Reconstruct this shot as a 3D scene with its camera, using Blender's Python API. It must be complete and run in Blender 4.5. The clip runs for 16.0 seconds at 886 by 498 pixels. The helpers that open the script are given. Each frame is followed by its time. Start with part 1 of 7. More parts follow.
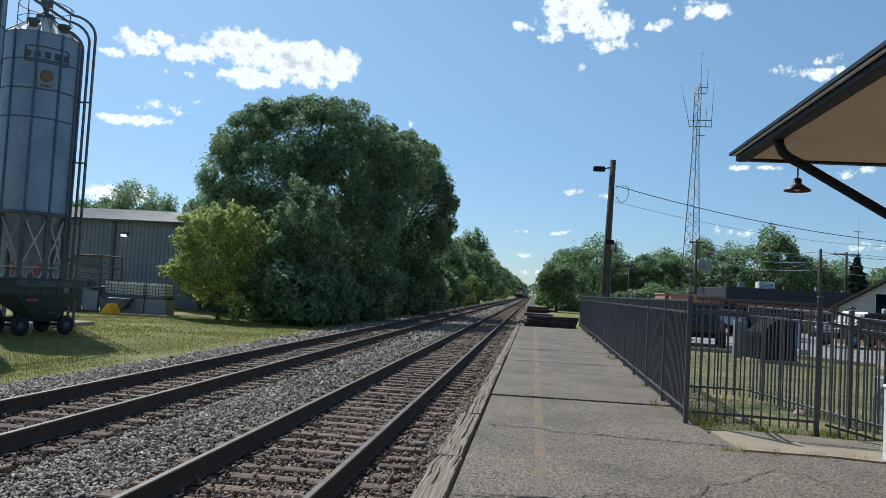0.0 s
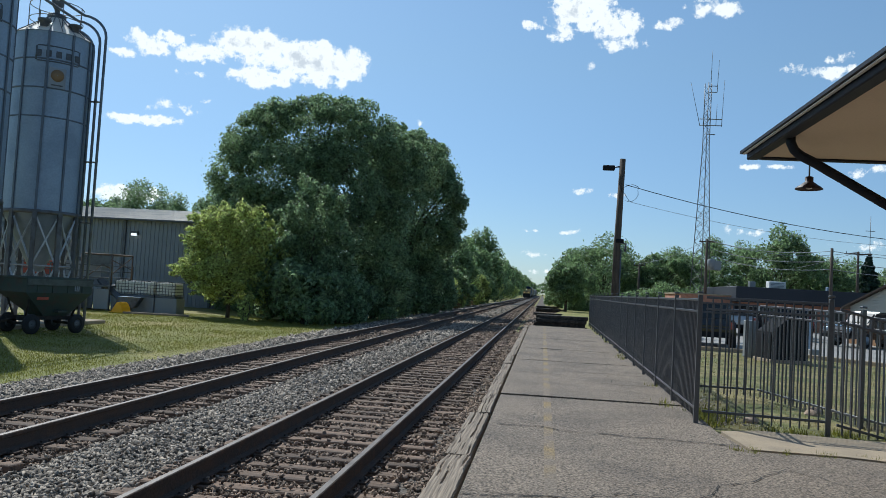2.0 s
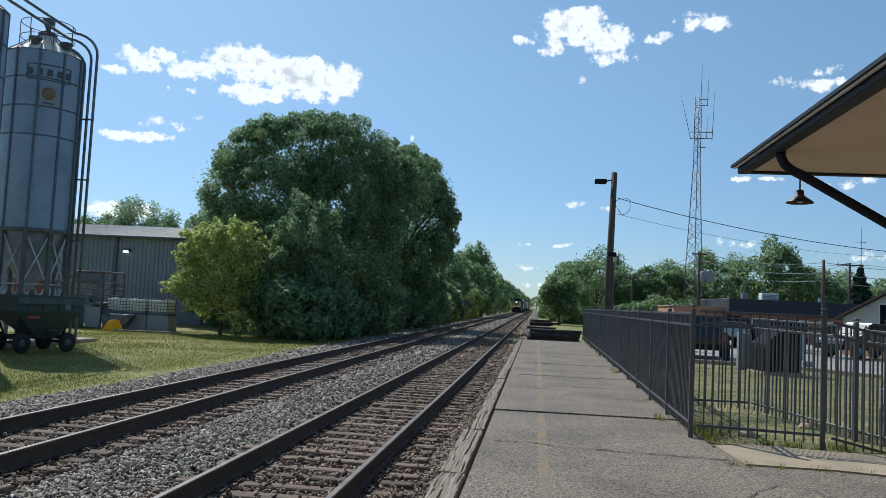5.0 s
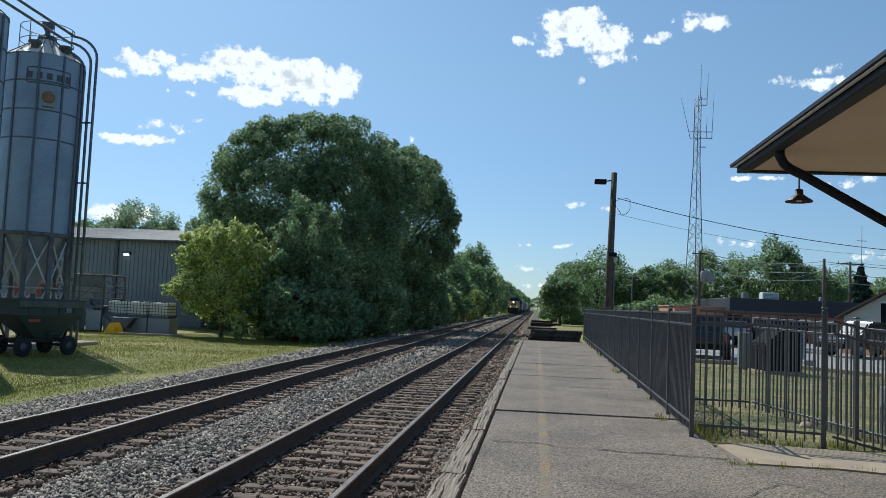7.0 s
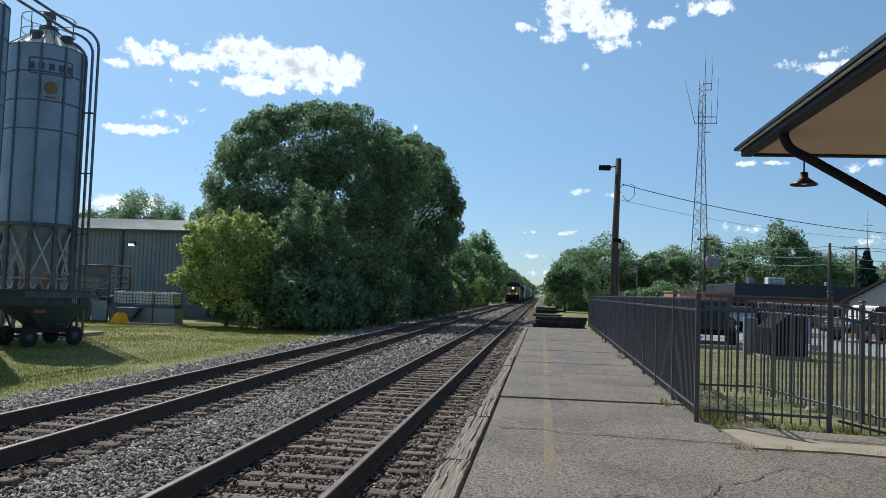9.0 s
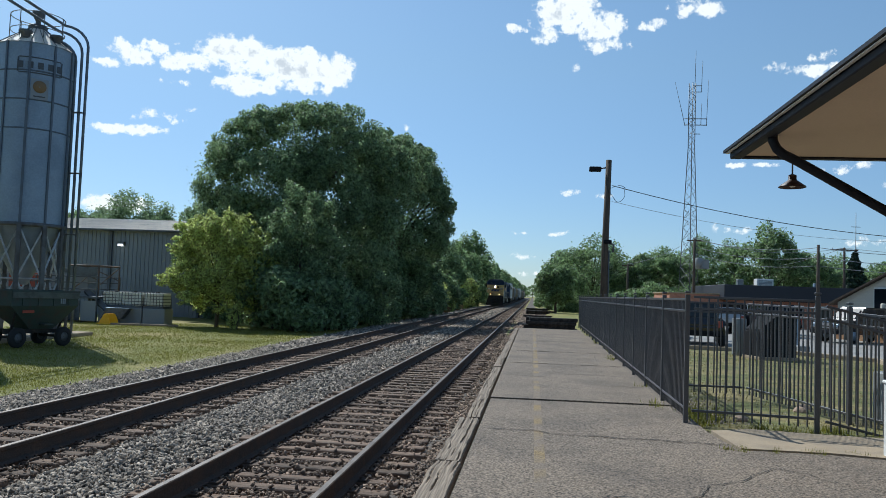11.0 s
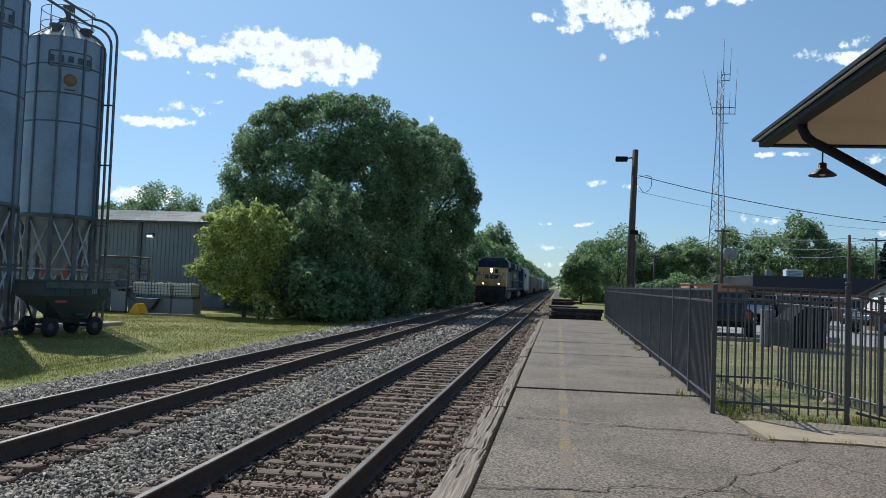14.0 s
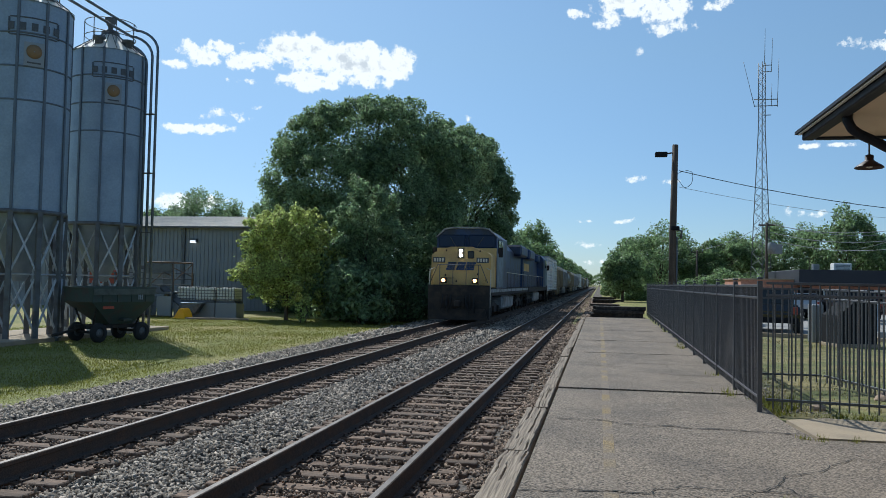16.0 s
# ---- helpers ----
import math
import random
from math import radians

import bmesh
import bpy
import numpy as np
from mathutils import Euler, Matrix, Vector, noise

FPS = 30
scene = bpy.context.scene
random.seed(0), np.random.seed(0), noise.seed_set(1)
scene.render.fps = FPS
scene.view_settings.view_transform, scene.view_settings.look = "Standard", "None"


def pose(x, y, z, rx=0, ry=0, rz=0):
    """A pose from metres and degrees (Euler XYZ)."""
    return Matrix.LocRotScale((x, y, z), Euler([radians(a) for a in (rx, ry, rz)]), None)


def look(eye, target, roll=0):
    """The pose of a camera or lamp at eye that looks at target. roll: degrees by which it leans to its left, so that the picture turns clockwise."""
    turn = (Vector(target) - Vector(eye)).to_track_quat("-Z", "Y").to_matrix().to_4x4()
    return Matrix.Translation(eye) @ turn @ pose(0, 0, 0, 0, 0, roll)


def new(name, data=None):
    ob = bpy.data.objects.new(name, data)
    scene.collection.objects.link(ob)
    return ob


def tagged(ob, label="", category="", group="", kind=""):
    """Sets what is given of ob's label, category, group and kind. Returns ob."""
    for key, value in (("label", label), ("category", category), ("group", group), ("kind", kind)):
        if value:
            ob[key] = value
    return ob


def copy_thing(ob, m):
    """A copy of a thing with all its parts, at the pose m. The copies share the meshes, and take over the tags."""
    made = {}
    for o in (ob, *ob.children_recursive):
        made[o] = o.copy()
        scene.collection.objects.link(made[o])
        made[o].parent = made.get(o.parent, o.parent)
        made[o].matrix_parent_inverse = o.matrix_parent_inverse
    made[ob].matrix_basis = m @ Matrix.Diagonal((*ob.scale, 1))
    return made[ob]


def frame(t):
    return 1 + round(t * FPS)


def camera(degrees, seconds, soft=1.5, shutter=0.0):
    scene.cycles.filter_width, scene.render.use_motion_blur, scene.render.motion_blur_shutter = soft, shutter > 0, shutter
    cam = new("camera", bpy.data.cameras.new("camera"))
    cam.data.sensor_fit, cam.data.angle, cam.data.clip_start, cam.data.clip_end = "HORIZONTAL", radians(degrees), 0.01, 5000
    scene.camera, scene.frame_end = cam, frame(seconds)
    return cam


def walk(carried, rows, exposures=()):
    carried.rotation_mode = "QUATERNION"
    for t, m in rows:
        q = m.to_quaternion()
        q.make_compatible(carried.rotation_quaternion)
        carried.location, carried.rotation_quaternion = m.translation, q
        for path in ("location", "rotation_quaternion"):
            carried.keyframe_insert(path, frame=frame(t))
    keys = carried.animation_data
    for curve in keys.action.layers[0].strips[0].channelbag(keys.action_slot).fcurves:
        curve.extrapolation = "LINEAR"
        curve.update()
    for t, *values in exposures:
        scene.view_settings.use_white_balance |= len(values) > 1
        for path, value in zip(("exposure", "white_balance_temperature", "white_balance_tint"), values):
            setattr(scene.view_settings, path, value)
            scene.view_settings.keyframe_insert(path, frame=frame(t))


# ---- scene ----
# y runs ahead along the tracks, x to the right of them, platform top at z = 0
PATH = [
    (0.0, -0.000, -0.000, 1.680, 6.470, 2.900, -3.200),
    (0.5, 0.008, 0.005, 1.683, 6.361, 3.172, -3.440),
    (1.0, 0.008, 0.006, 1.670, 6.707, 2.798, -3.140),
    (1.5, 0.001, 0.016, 1.672, 7.033, 2.533, -3.229),
    (2.0, 0.001, 0.020, 1.673, 7.124, 2.812, -3.269),
    (2.5, 0.010, 0.042, 1.681, 6.709, 3.104, -3.319),
    (3.0, 0.010, 0.057, 1.692, 6.193, 3.425, -3.427),
    (3.5, 0.009, 0.052, 1.697, 5.937, 3.648, -3.409),
    (4.0, 0.007, 0.039, 1.698, 6.194, 3.825, -3.207),
    (6.5, 0.006, 0.043, 1.698, 6.779, 3.879, -2.554),
    (7.0, 0.012, 0.028, 1.694, 6.710, 3.943, -2.436),
    (7.5, 0.016, 0.011, 1.692, 6.924, 4.061, -2.286),
    (8.0, 0.027, 0.038, 1.687, 7.001, 3.822, -2.271),
    (8.5, 0.031, 0.049, 1.683, 7.049, 3.345, -2.073),
    (9.0, 0.030, 0.066, 1.683, 7.073, 3.058, -1.988),
    (11.5, 0.033, 0.049, 1.691, 6.328, 3.147, -2.083),
    (12.0, 0.031, 0.047, 1.694, 6.734, 3.074, -2.111),
    (12.5, 0.034, 0.064, 1.692, 7.078, 3.046, -2.113),
    (13.0, 0.036, 0.065, 1.690, 7.336, 3.096, -2.110),
    (13.5, 0.031, 0.052, 1.683, 7.667, 2.964, -2.052),
    (14.0, 0.030, 0.024, 1.671, 8.206, 2.423, -2.093),
    (14.5, 0.032, 0.010, 1.672, 8.692, 2.035, -1.856),
    (15.0, 0.033, 0.026, 1.679, 9.209, 1.991, -1.702),
    (15.5, 0.034, 0.022, 1.686, 10.049, 2.160, -1.371),
    (16.0, 0.037, 0.028, 1.691, 11.053, 2.337, -1.132),
]
cam = camera(58.0, 16.0, soft=0.8)
walk(cam, [(t, pose(x, y, z, 90 + p, r, w)) for t, x, y, z, w, p, r in PATH],
     exposures=[(0.0, 0.0, 5800, 5), (16.0, 0.0, 5800, 5)])

# ---- sky, clouds, sun ----
SUN_AZ, SUN_EL = -40.0, 46.0        # degrees right of the tracks' direction, and up


def direction(az, el):
    a, e = radians(az), radians(el)
    return Vector((math.sin(a) * math.cos(e), math.cos(a) * math.cos(e), math.sin(e)))


world = bpy.data.worlds.new("sky")
scene.world = world
world.use_nodes = True
wn, wl = world.node_tree.nodes, world.node_tree.links
wn.clear()
w_out = wn.new("ShaderNodeOutputWorld")
w_bg = wn.new("ShaderNodeBackground")
w_bg.inputs["Strength"].default_value = 0.125
w_sky = wn.new("ShaderNodeTexSky")
w_sky.sky_type = "NISHITA"
w_sky.sun_disc = False
w_sky.sun_elevation = radians(SUN_EL)
w_sky.sun_rotation = radians(SUN_AZ)
w_sky.air_density, w_sky.dust_density, w_sky.ozone_density = 1.0, 1.0, 0.9
w_sky.altitude = 1500
w_co = wn.new("ShaderNodeTexCoord")
w_sep = wn.new("ShaderNodeSeparateXYZ")
wl.new(w_co.outputs["Generated"], w_sep.inputs[0])


def wmath(op, a, b=None, c=None, clamp=False):
    n = wn.new("ShaderNodeMath")
    n.operation, n.use_clamp = op, clamp
    for i, v in enumerate((a, b, c)):
        if v is None:
            continue
        if isinstance(v, (int, float)):
            n.inputs[i].default_value = v
        else:
            wl.new(v, n.inputs[i])
    return n.outputs[0]


# azimuth and height of the looked-at spot of sky, in degrees, wobbled by noise for ragged cloud edges
w_az = wmath("MULTIPLY", wmath("ARCTAN2", w_sep.outputs[0], w_sep.outputs[1]), 180 / math.pi)
w_el = wmath("MULTIPLY", wmath("ARCSINE", w_sep.outputs[2]), 180 / math.pi)
# a clear summer sky that stays blue down to the horizon
w_fall = wn.new("ShaderNodeMapRange")
w_fall.interpolation_type = "SMOOTHSTEP"
w_fall.inputs["From Min"].default_value, w_fall.inputs["From Max"].default_value = -2.0, 24.0
w_fall.inputs["To Min"].default_value, w_fall.inputs["To Max"].default_value = 0.60, 1.0
wl.new(w_el, w_fall.inputs["Value"])
w_clear = wn.new("ShaderNodeVectorMath")
w_clear.operation = "SCALE"
w_tint = wn.new("ShaderNodeVectorMath")
w_tint.operation = "MULTIPLY"
w_hue = wn.new("ShaderNodeMix")
w_hue.data_type = "RGBA"
w_hue.inputs["A"].default_value = (0.88, 1.0, 1.17, 1)
w_hue.inputs["B"].default_value = (1.0, 1.04, 0.965, 1)
wl.new(wmath("DIVIDE", w_el, 16.0, clamp=True), w_hue.inputs["Factor"])
wl.new(w_hue.outputs["Result"], w_tint.inputs[1])
wl.new(w_sky.outputs[0], w_tint.inputs[0])
wl.new(w_tint.outputs[0], w_clear.inputs[0])
wl.new(w_fall.outputs[0], w_clear.inputs["Scale"])
w_no = wn.new("ShaderNodeTexNoise")
w_no.inputs["Scale"].default_value = 58.0
w_no.inputs["Detail"].default_value = 9.0
w_no.inputs["Roughness"].default_value = 0.66
wl.new(w_co.outputs["Generated"], w_no.inputs["Vector"])
w_fine = wmath("SUBTRACT", w_no.outputs[0], 0.5)
w_warp = wn.new("ShaderNodeTexNoise")
w_warp.inputs["Scale"].default_value = 22.0
w_warp.inputs["Detail"].default_value = 5.0
wl.new(w_co.outputs["Generated"], w_warp.inputs["Vector"])
w_sepc = wn.new("ShaderNodeSeparateColor")
wl.new(w_warp.outputs["Color"], w_sepc.inputs[0])
w_az = wmath("MULTIPLY_ADD", wmath("SUBTRACT", w_sepc.outputs[0], 0.5), 1.9, w_az)
w_el = wmath("MULTIPLY_ADD", wmath("SUBTRACT", w_sepc.outputs[1], 0.5), 1.1, w_el)
# clouds: azimuth, height, half width, half height, density
CLOUDS = [(-25.2, 14.8, 2.21, 0.76, 1.1), (-21.5, 15.7, 2.88, 1.27, 1.3), (-18.2, 15.3, 3.9, 1.44, 1.5), (-15.3, 15.2, 2.04, 1.27, 1.3), (-21.0, 13.8, 2.38, 0.68, 1.1), (-17.3, 14.1, 2.88, 0.59, 1.0),
          (-14.2, 15.2, 1.05, 1.05, 0.9), (-28.4, 15.0, 1.53, 0.76, 1.0), (-27.1, 15.7, 0.71, 0.44, 0.8), (-30.0, 14.2, 1.02, 0.34, 0.9), (-25.8, 16.1, 0.34, 0.17, 0.6), (-28.5, 10.1, 2.54, 0.51, 1.1),
          (-26.6, 11.3, 1.19, 0.34, 0.6), (-25.3, 11.0, 0.76, 0.25, 0.5), (-27.6, 11.1, 0.59, 0.25, 0.4), (-24.3, 12.0, 0.37, 0.19, 0.7), (-25.7, 13.4, 1.02, 0.24, 0.35), (-9.6, 11.6, 0.42, 0.27, 0.7),
          (-23.0, 16.9, 0.51, 0.34, 0.2), (2.1, 19.5, 3.1, 1.45, 1.1), (4.2, 18.7, 1.64, 1.55, 1.0), (4.5, 17.5, 1.64, 0.62, 0.9), (0.7, 18.3, 1.16, 0.77, 0.8), (-1.8, 18.8, 0.81, 0.35, 0.7),
          (2.5, 20.3, 1.94, 0.77, 1.0), (7.7, 18.9, 1.01, 0.54, 0.8), (10.8, 19.8, 2.03, 0.66, 0.85), (2.5, 16.0, 0.35, 0.27, 0.4), (16.6, 15.4, 1.01, 0.39, 0.55), (18.5, 15.1, 1.32, 0.46, 0.85),
          (18.7, 16.0, 0.58, 0.23, 0.2), (13.5, 9.3, 0.74, 0.19, 0.7), (15.3, 9.3, 0.93, 0.19, 0.7), (-29.0, 5.0, 2.6, 0.7, 0.9), (2.6, 7.4, 0.7, 0.26, 0.45), (4.7, 7.3, 0.8, 0.28, 0.45),
          (-0.9, 2.85, 1.0, 0.26, 0.45), (-0.6, 1.6, 0.8, 0.18, 0.3), (1.4, 4.55, 0.8, 0.16, 0.42), (-1.0, 4.6, 0.5, 0.12, 0.3), (20.4, 8.95, 1.6, 0.3, 0.42), (23.0, 7.6, 1.4, 0.3, 0.36),
          (21.0, 4.1, 2.0, 0.4, 0.33), (13.5, 5.0, 1.2, 0.2, 0.24), (-45.0, 22.0, 5.0, 2.0, 0.9), (45.0, 24.0, 6.0, 2.0, 0.9), (75.0, 18.0, 8.0, 2.5, 0.9), (-95.0, 20.0, 9.0, 2.5, 0.9),
          (150.0, 22.0, 9.0, 2.6, 0.9), (-150.0, 16.0, 8.0, 2.0, 0.9)]
w_dense = None
for az, el, wa, he, dens in CLOUDS:
    dx = wmath("DIVIDE", wmath("SUBTRACT", w_az, az), wa)
    dy = wmath("DIVIDE", wmath("SUBTRACT", w_el, el), he)
    r2 = wmath("MULTIPLY_ADD", dx, dx, wmath("MULTIPLY", dy, dy))
    d = wmath("MULTIPLY", wmath("SUBTRACT", 1.0, r2), dens)
    w_dense = d if w_dense is None else wmath("MAXIMUM", w_dense, d)
w_edge = wmath("MULTIPLY_ADD", w_fine, 4.4, w_dense)
w_ramp = wn.new("ShaderNodeMapRange")
w_ramp.interpolation_type = "SMOOTHSTEP"
w_ramp.inputs["From Min"].default_value = 0.02
w_ramp.inputs["From Max"].default_value = 0.75
w_ramp.inputs["To Max"].default_value = 0.95
wl.new(w_edge, w_ramp.inputs["Value"])
w_core = wn.new("ShaderNodeMapRange")       # thick hearts of the clouds turn grey
w_core.inputs["From Min"].default_value = 1.15
w_core.inputs["From Max"].default_value = 1.75
wl.new(w_edge, w_core.inputs["Value"])
w_white = wn.new("ShaderNodeMix")
w_white.data_type = "RGBA"
w_white.inputs["A"].default_value = (8.5, 8.3, 7.9, 1)
w_white.inputs["B"].default_value = (5.6, 5.7, 5.8, 1)
wl.new(w_core.outputs[0], w_white.inputs["Factor"])
w_mix = wn.new("ShaderNodeMix")
w_mix.data_type = "RGBA"
wl.new(w_ramp.outputs[0], w_mix.inputs["Factor"])
wl.new(w_clear.outputs[0], w_mix.inputs["A"])
wl.new(w_white.outputs["Result"], w_mix.inputs["B"])
wl.new(w_mix.outputs["Result"], w_bg.inputs["Color"])
wl.new(w_bg.outputs[0], w_out.inputs[0])

sun = new("sun", bpy.data.lights.new("sun", "SUN"))
sun.data.energy, sun.data.angle, sun.data.color = 4.1, radians(0.55), (1.0, 0.95, 0.87)
sun.matrix_world = look(direction(SUN_AZ, SUN_EL) * 300, (0, 0, 0))


# ---- materials ----
def material(name, base, rough=0.7, metal=0.0, spots=None, spot_scale=6.0, spot_range=(0.45, 0.65), grain=0.0, grain_scale=60.0,
             bump=0.0, bump_scale=40.0, stretch=(1, 1, 1), vary=0.0, island=0.0, clear=0.0, glow=0.0, through_light=0.0, spec=0.5):
    """A painted or natural surface: base colour, stains of a second colour, fine grain, relief, and variation from piece to piece."""
    m = bpy.data.materials.new(name)
    m.use_nodes = True
    n, l = m.node_tree.nodes, m.node_tree.links
    b = n["Principled BSDF"]
    b.inputs["Roughness"].default_value, b.inputs["Metallic"].default_value = rough, metal
    b.inputs["Specular IOR Level"].default_value = spec
    b.inputs["Coat Weight"].default_value = clear
    co = n.new("ShaderNodeTexCoord")
    mp = n.new("ShaderNodeMapping")
    mp.inputs["Scale"].default_value = stretch
    l.new(co.outputs["Object"], mp.inputs["Vector"])

    def tex(scale, detail=6.0):
        t = n.new("ShaderNodeTexNoise")
        t.inputs["Scale"].default_value, t.inputs["Detail"].default_value = scale, detail
        l.new(mp.outputs[0], t.inputs["Vector"])
        return t.outputs[0]

    colour = None
    rgb = n.new("ShaderNodeRGB")
    rgb.outputs[0].default_value = (*base, 1)
    colour = rgb.outputs[0]
    if spots:
        r = n.new("ShaderNodeMapRange")
        r.inputs["From Min"].default_value, r.inputs["From Max"].default_value = spot_range
        l.new(tex(spot_scale), r.inputs["Value"])
        mx = n.new("ShaderNodeMix")
        mx.data_type = "RGBA"
        mx.inputs["B"].default_value = (*spots, 1)
        l.new(r.outputs[0], mx.inputs["Factor"])
        l.new(colour, mx.inputs["A"])
        colour = mx.outputs["Result"]
    value = None

    def times(sock, lo, hi, a=0.0, b=1.0):
        nonlocal value
        r = n.new("ShaderNodeMapRange")
        r.inputs["From Min"].default_value, r.inputs["From Max"].default_value = a, b
        r.inputs["To Min"].default_value, r.inputs["To Max"].default_value = lo, hi
        l.new(sock, r.inputs["Value"])
        if value is None:
            value = r.outputs[0]
        else:
            k = n.new("ShaderNodeMath")
            k.operation = "MULTIPLY"
            l.new(value, k.inputs[0])
            l.new(r.outputs[0], k.inputs[1])
            value = k.outputs[0]

    if grain:
        times(tex(grain_scale, 3.0), 1 - grain, 1 + grain, 0.32, 0.68)
    if vary:
        times(n.new("ShaderNodeObjectInfo").outputs["Random"], 1 - vary, 1 + vary)
    if island:
        times(n.new("ShaderNodeNewGeometry").outputs["Random Per Island"], 1 - island, 1 + island)
    if value is not None:
        hs = n.new("ShaderNodeHueSaturation")
        l.new(value, hs.inputs["Value"])
        l.new(colour, hs.inputs["Color"])
        colour = hs.outputs[0]
    l.new(colour, b.inputs["Base Color"])
    if bump:
        bp = n.new("ShaderNodeBump")
        bp.inputs["Strength"].default_value = min(1.0, bump)
        bp.inputs["Distance"].default_value = 0.02
        l.new(tex(bump_scale, 5.0), bp.inputs["Height"])
        l.new(bp.outputs[0], b.inputs["Normal"])
    if glow:
        b.inputs["Emission Color"].default_value = (*base, 1)
        b.inputs["Emission Strength"].default_value = glow
    if through_light:
        tr = n.new("ShaderNodeBsdfTranslucent")
        l.new(colour, tr.inputs["Color"])
        mix = n.new("ShaderNodeMixShader")
        mix.inputs[0].default_value = through_light
        l.new(b.outputs[0], mix.inputs[1])
        l.new(tr.outputs[0], mix.inputs[2])
        l.new(mix.outputs[0], n["Material Output"].inputs["Surface"])
    return m


M_GRASS = material("lawn", (0.18, 0.182, 0.036), 0.9, spots=(0.29, 0.235, 0.075), spot_scale=0.25, grain=0.3, grain_scale=9.0, bump=1.0, bump_scale=30.0)
M_BLADE = material("grass_blade", (0.205, 0.205, 0.036), 0.7, island=0.4, through_light=0.45)
M_DRY = material("dry_grass", (0.235, 0.195, 0.08), 0.95, spots=(0.125, 0.135, 0.042), spot_scale=0.9, spot_range=(0.4, 0.6), grain=0.4, grain_scale=6.0, bump=1.0, bump_scale=25.0)
M_ASPHALT = material("old_asphalt", (0.228, 0.180, 0.133), 0.9, spots=(0.160, 0.128, 0.098), spot_scale=0.7, spot_range=(0.42, 0.68), grain=0.8, grain_scale=46.0, bump=1.0, bump_scale=46.0)
M_LOT = material("lot_asphalt", (0.31, 0.295, 0.27), 0.9, spots=(0.26, 0.245, 0.225), spot_scale=0.4, grain=0.12)
M_CRACK = material("crack", (0.035, 0.032, 0.028), 1.0, grain=0.3)
M_YELLOW = material("worn_yellow_line", (0.29, 0.205, 0.095), 0.85, spots=(0.222, 0.176, 0.130), spot_scale=1.3, spot_range=(0.38, 0.55), grain=0.5, grain_scale=38.0, bump=0.9, bump_scale=60.0)
M_CONCRETE = material("concrete", (0.385, 0.30, 0.20), 0.9, spots=(0.31, 0.245, 0.17), spot_scale=2.0, grain=0.12, bump=0.3)
M_STONE = material("ballast_stone", (0.27, 0.228, 0.182), 0.9, island=0.75, grain=0.3, grain_scale=25.0)
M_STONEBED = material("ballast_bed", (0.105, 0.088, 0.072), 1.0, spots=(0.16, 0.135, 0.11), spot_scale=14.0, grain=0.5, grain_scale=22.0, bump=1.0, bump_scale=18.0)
M_TIE = material("tie_wood", (0.185, 0.122, 0.082), 0.9, spots=(0.10, 0.068, 0.048), spot_scale=4.0, grain=0.35, grain_scale=18.0, stretch=(0.25, 1.6, 1), bump=0.8, bump_scale=20.0, vary=0.35)
M_RAILTOP = material("rail_head", (0.18, 0.152, 0.13), 0.55, 0.35, spots=(0.12, 0.10, 0.085), spot_scale=3.0, grain=0.15)
M_RAIL = material("rail_rust", (0.088, 0.068, 0.056), 0.9, 0.0, spots=(0.11, 0.075, 0.055), spot_scale=5.0, grain=0.3, spec=0.15)
M_TIMBER = material("weathered_timber", (0.29, 0.23, 0.168), 0.9, spots=(0.19, 0.145, 0.105), spot_scale=5.0, spot_range=(0.45, 0.65), grain=0.35, grain_scale=7.0, stretch=(9, 0.18, 9), bump=1.0, bump_scale=4.0, vary=0.15)
M_BLACK = material("black_steel", (0.082, 0.082, 0.088), 0.34, 0.0, grain=0.15, vary=0.1, spec=0.6)
M_GALV = material("galvanised", (0.265, 0.335, 0.42), 0.5, 0.45, spots=(0.215, 0.275, 0.35), spot_scale=0.8, grain=0.08, grain_scale=14.0, vary=0.05)
M_GALVDARK = material("weathered_steel", (0.13, 0.14, 0.15), 0.6, 0.4, spots=(0.09, 0.09, 0.09), spot_scale=3.0, grain=0.15)
M_SIDING = material("grey_siding", (0.26, 0.275, 0.29), 0.55, 0.1, spots=(0.23, 0.245, 0.26), spot_scale=0.5, grain=0.05)
M_ROOFMETAL = material("pale_roof", (0.80, 0.73, 0.63), 0.6, 0.0, spots=(0.66, 0.61, 0.54), spot_scale=0.7, grain=0.06)
M_GREENPAINT = material("faded_green_paint", (0.042, 0.064, 0.055), 0.7, spots=(0.06, 0.052, 0.045), spot_scale=3.0, spot_range=(0.5, 0.7), grain=0.2)
M_RED = material("faded_red", (0.36, 0.07, 0.04), 0.6, grain=0.2)
M_WHITE = material("white_paint", (0.78, 0.77, 0.74), 0.55, grain=0.05, spots=(0.68, 0.66, 0.62), spot_scale=3.0)
M_PLASTIC = material("milky_plastic", (0.72, 0.72, 0.66), 0.4, grain=0.05, through_light=0.2)
M_YELLOWP = material("yellow_plastic", (0.85, 0.52, 0.02), 0.45, grain=0.06, through_light=0.25)
M_RUBBER = material("rubber", (0.02, 0.02, 0.02), 0.85, grain=0.2)
M_BARK = material("bark", (0.075, 0.055, 0.04), 0.95, spots=(0.13, 0.105, 0.08), spot_scale=6.0, grain=0.3, stretch=(3, 3, 0.5), bump=1.0, bump_scale=10.0)
M_LEAF_DARK = material("leaf_dark", (0.235, 0.325, 0.165), 0.5, island=0.6, through_light=0.56, spec=0.55)
M_LEAF_MID = material("leaf_mid", (0.215, 0.305, 0.135), 0.45, island=0.6, spec=0.8, through_light=0.58)
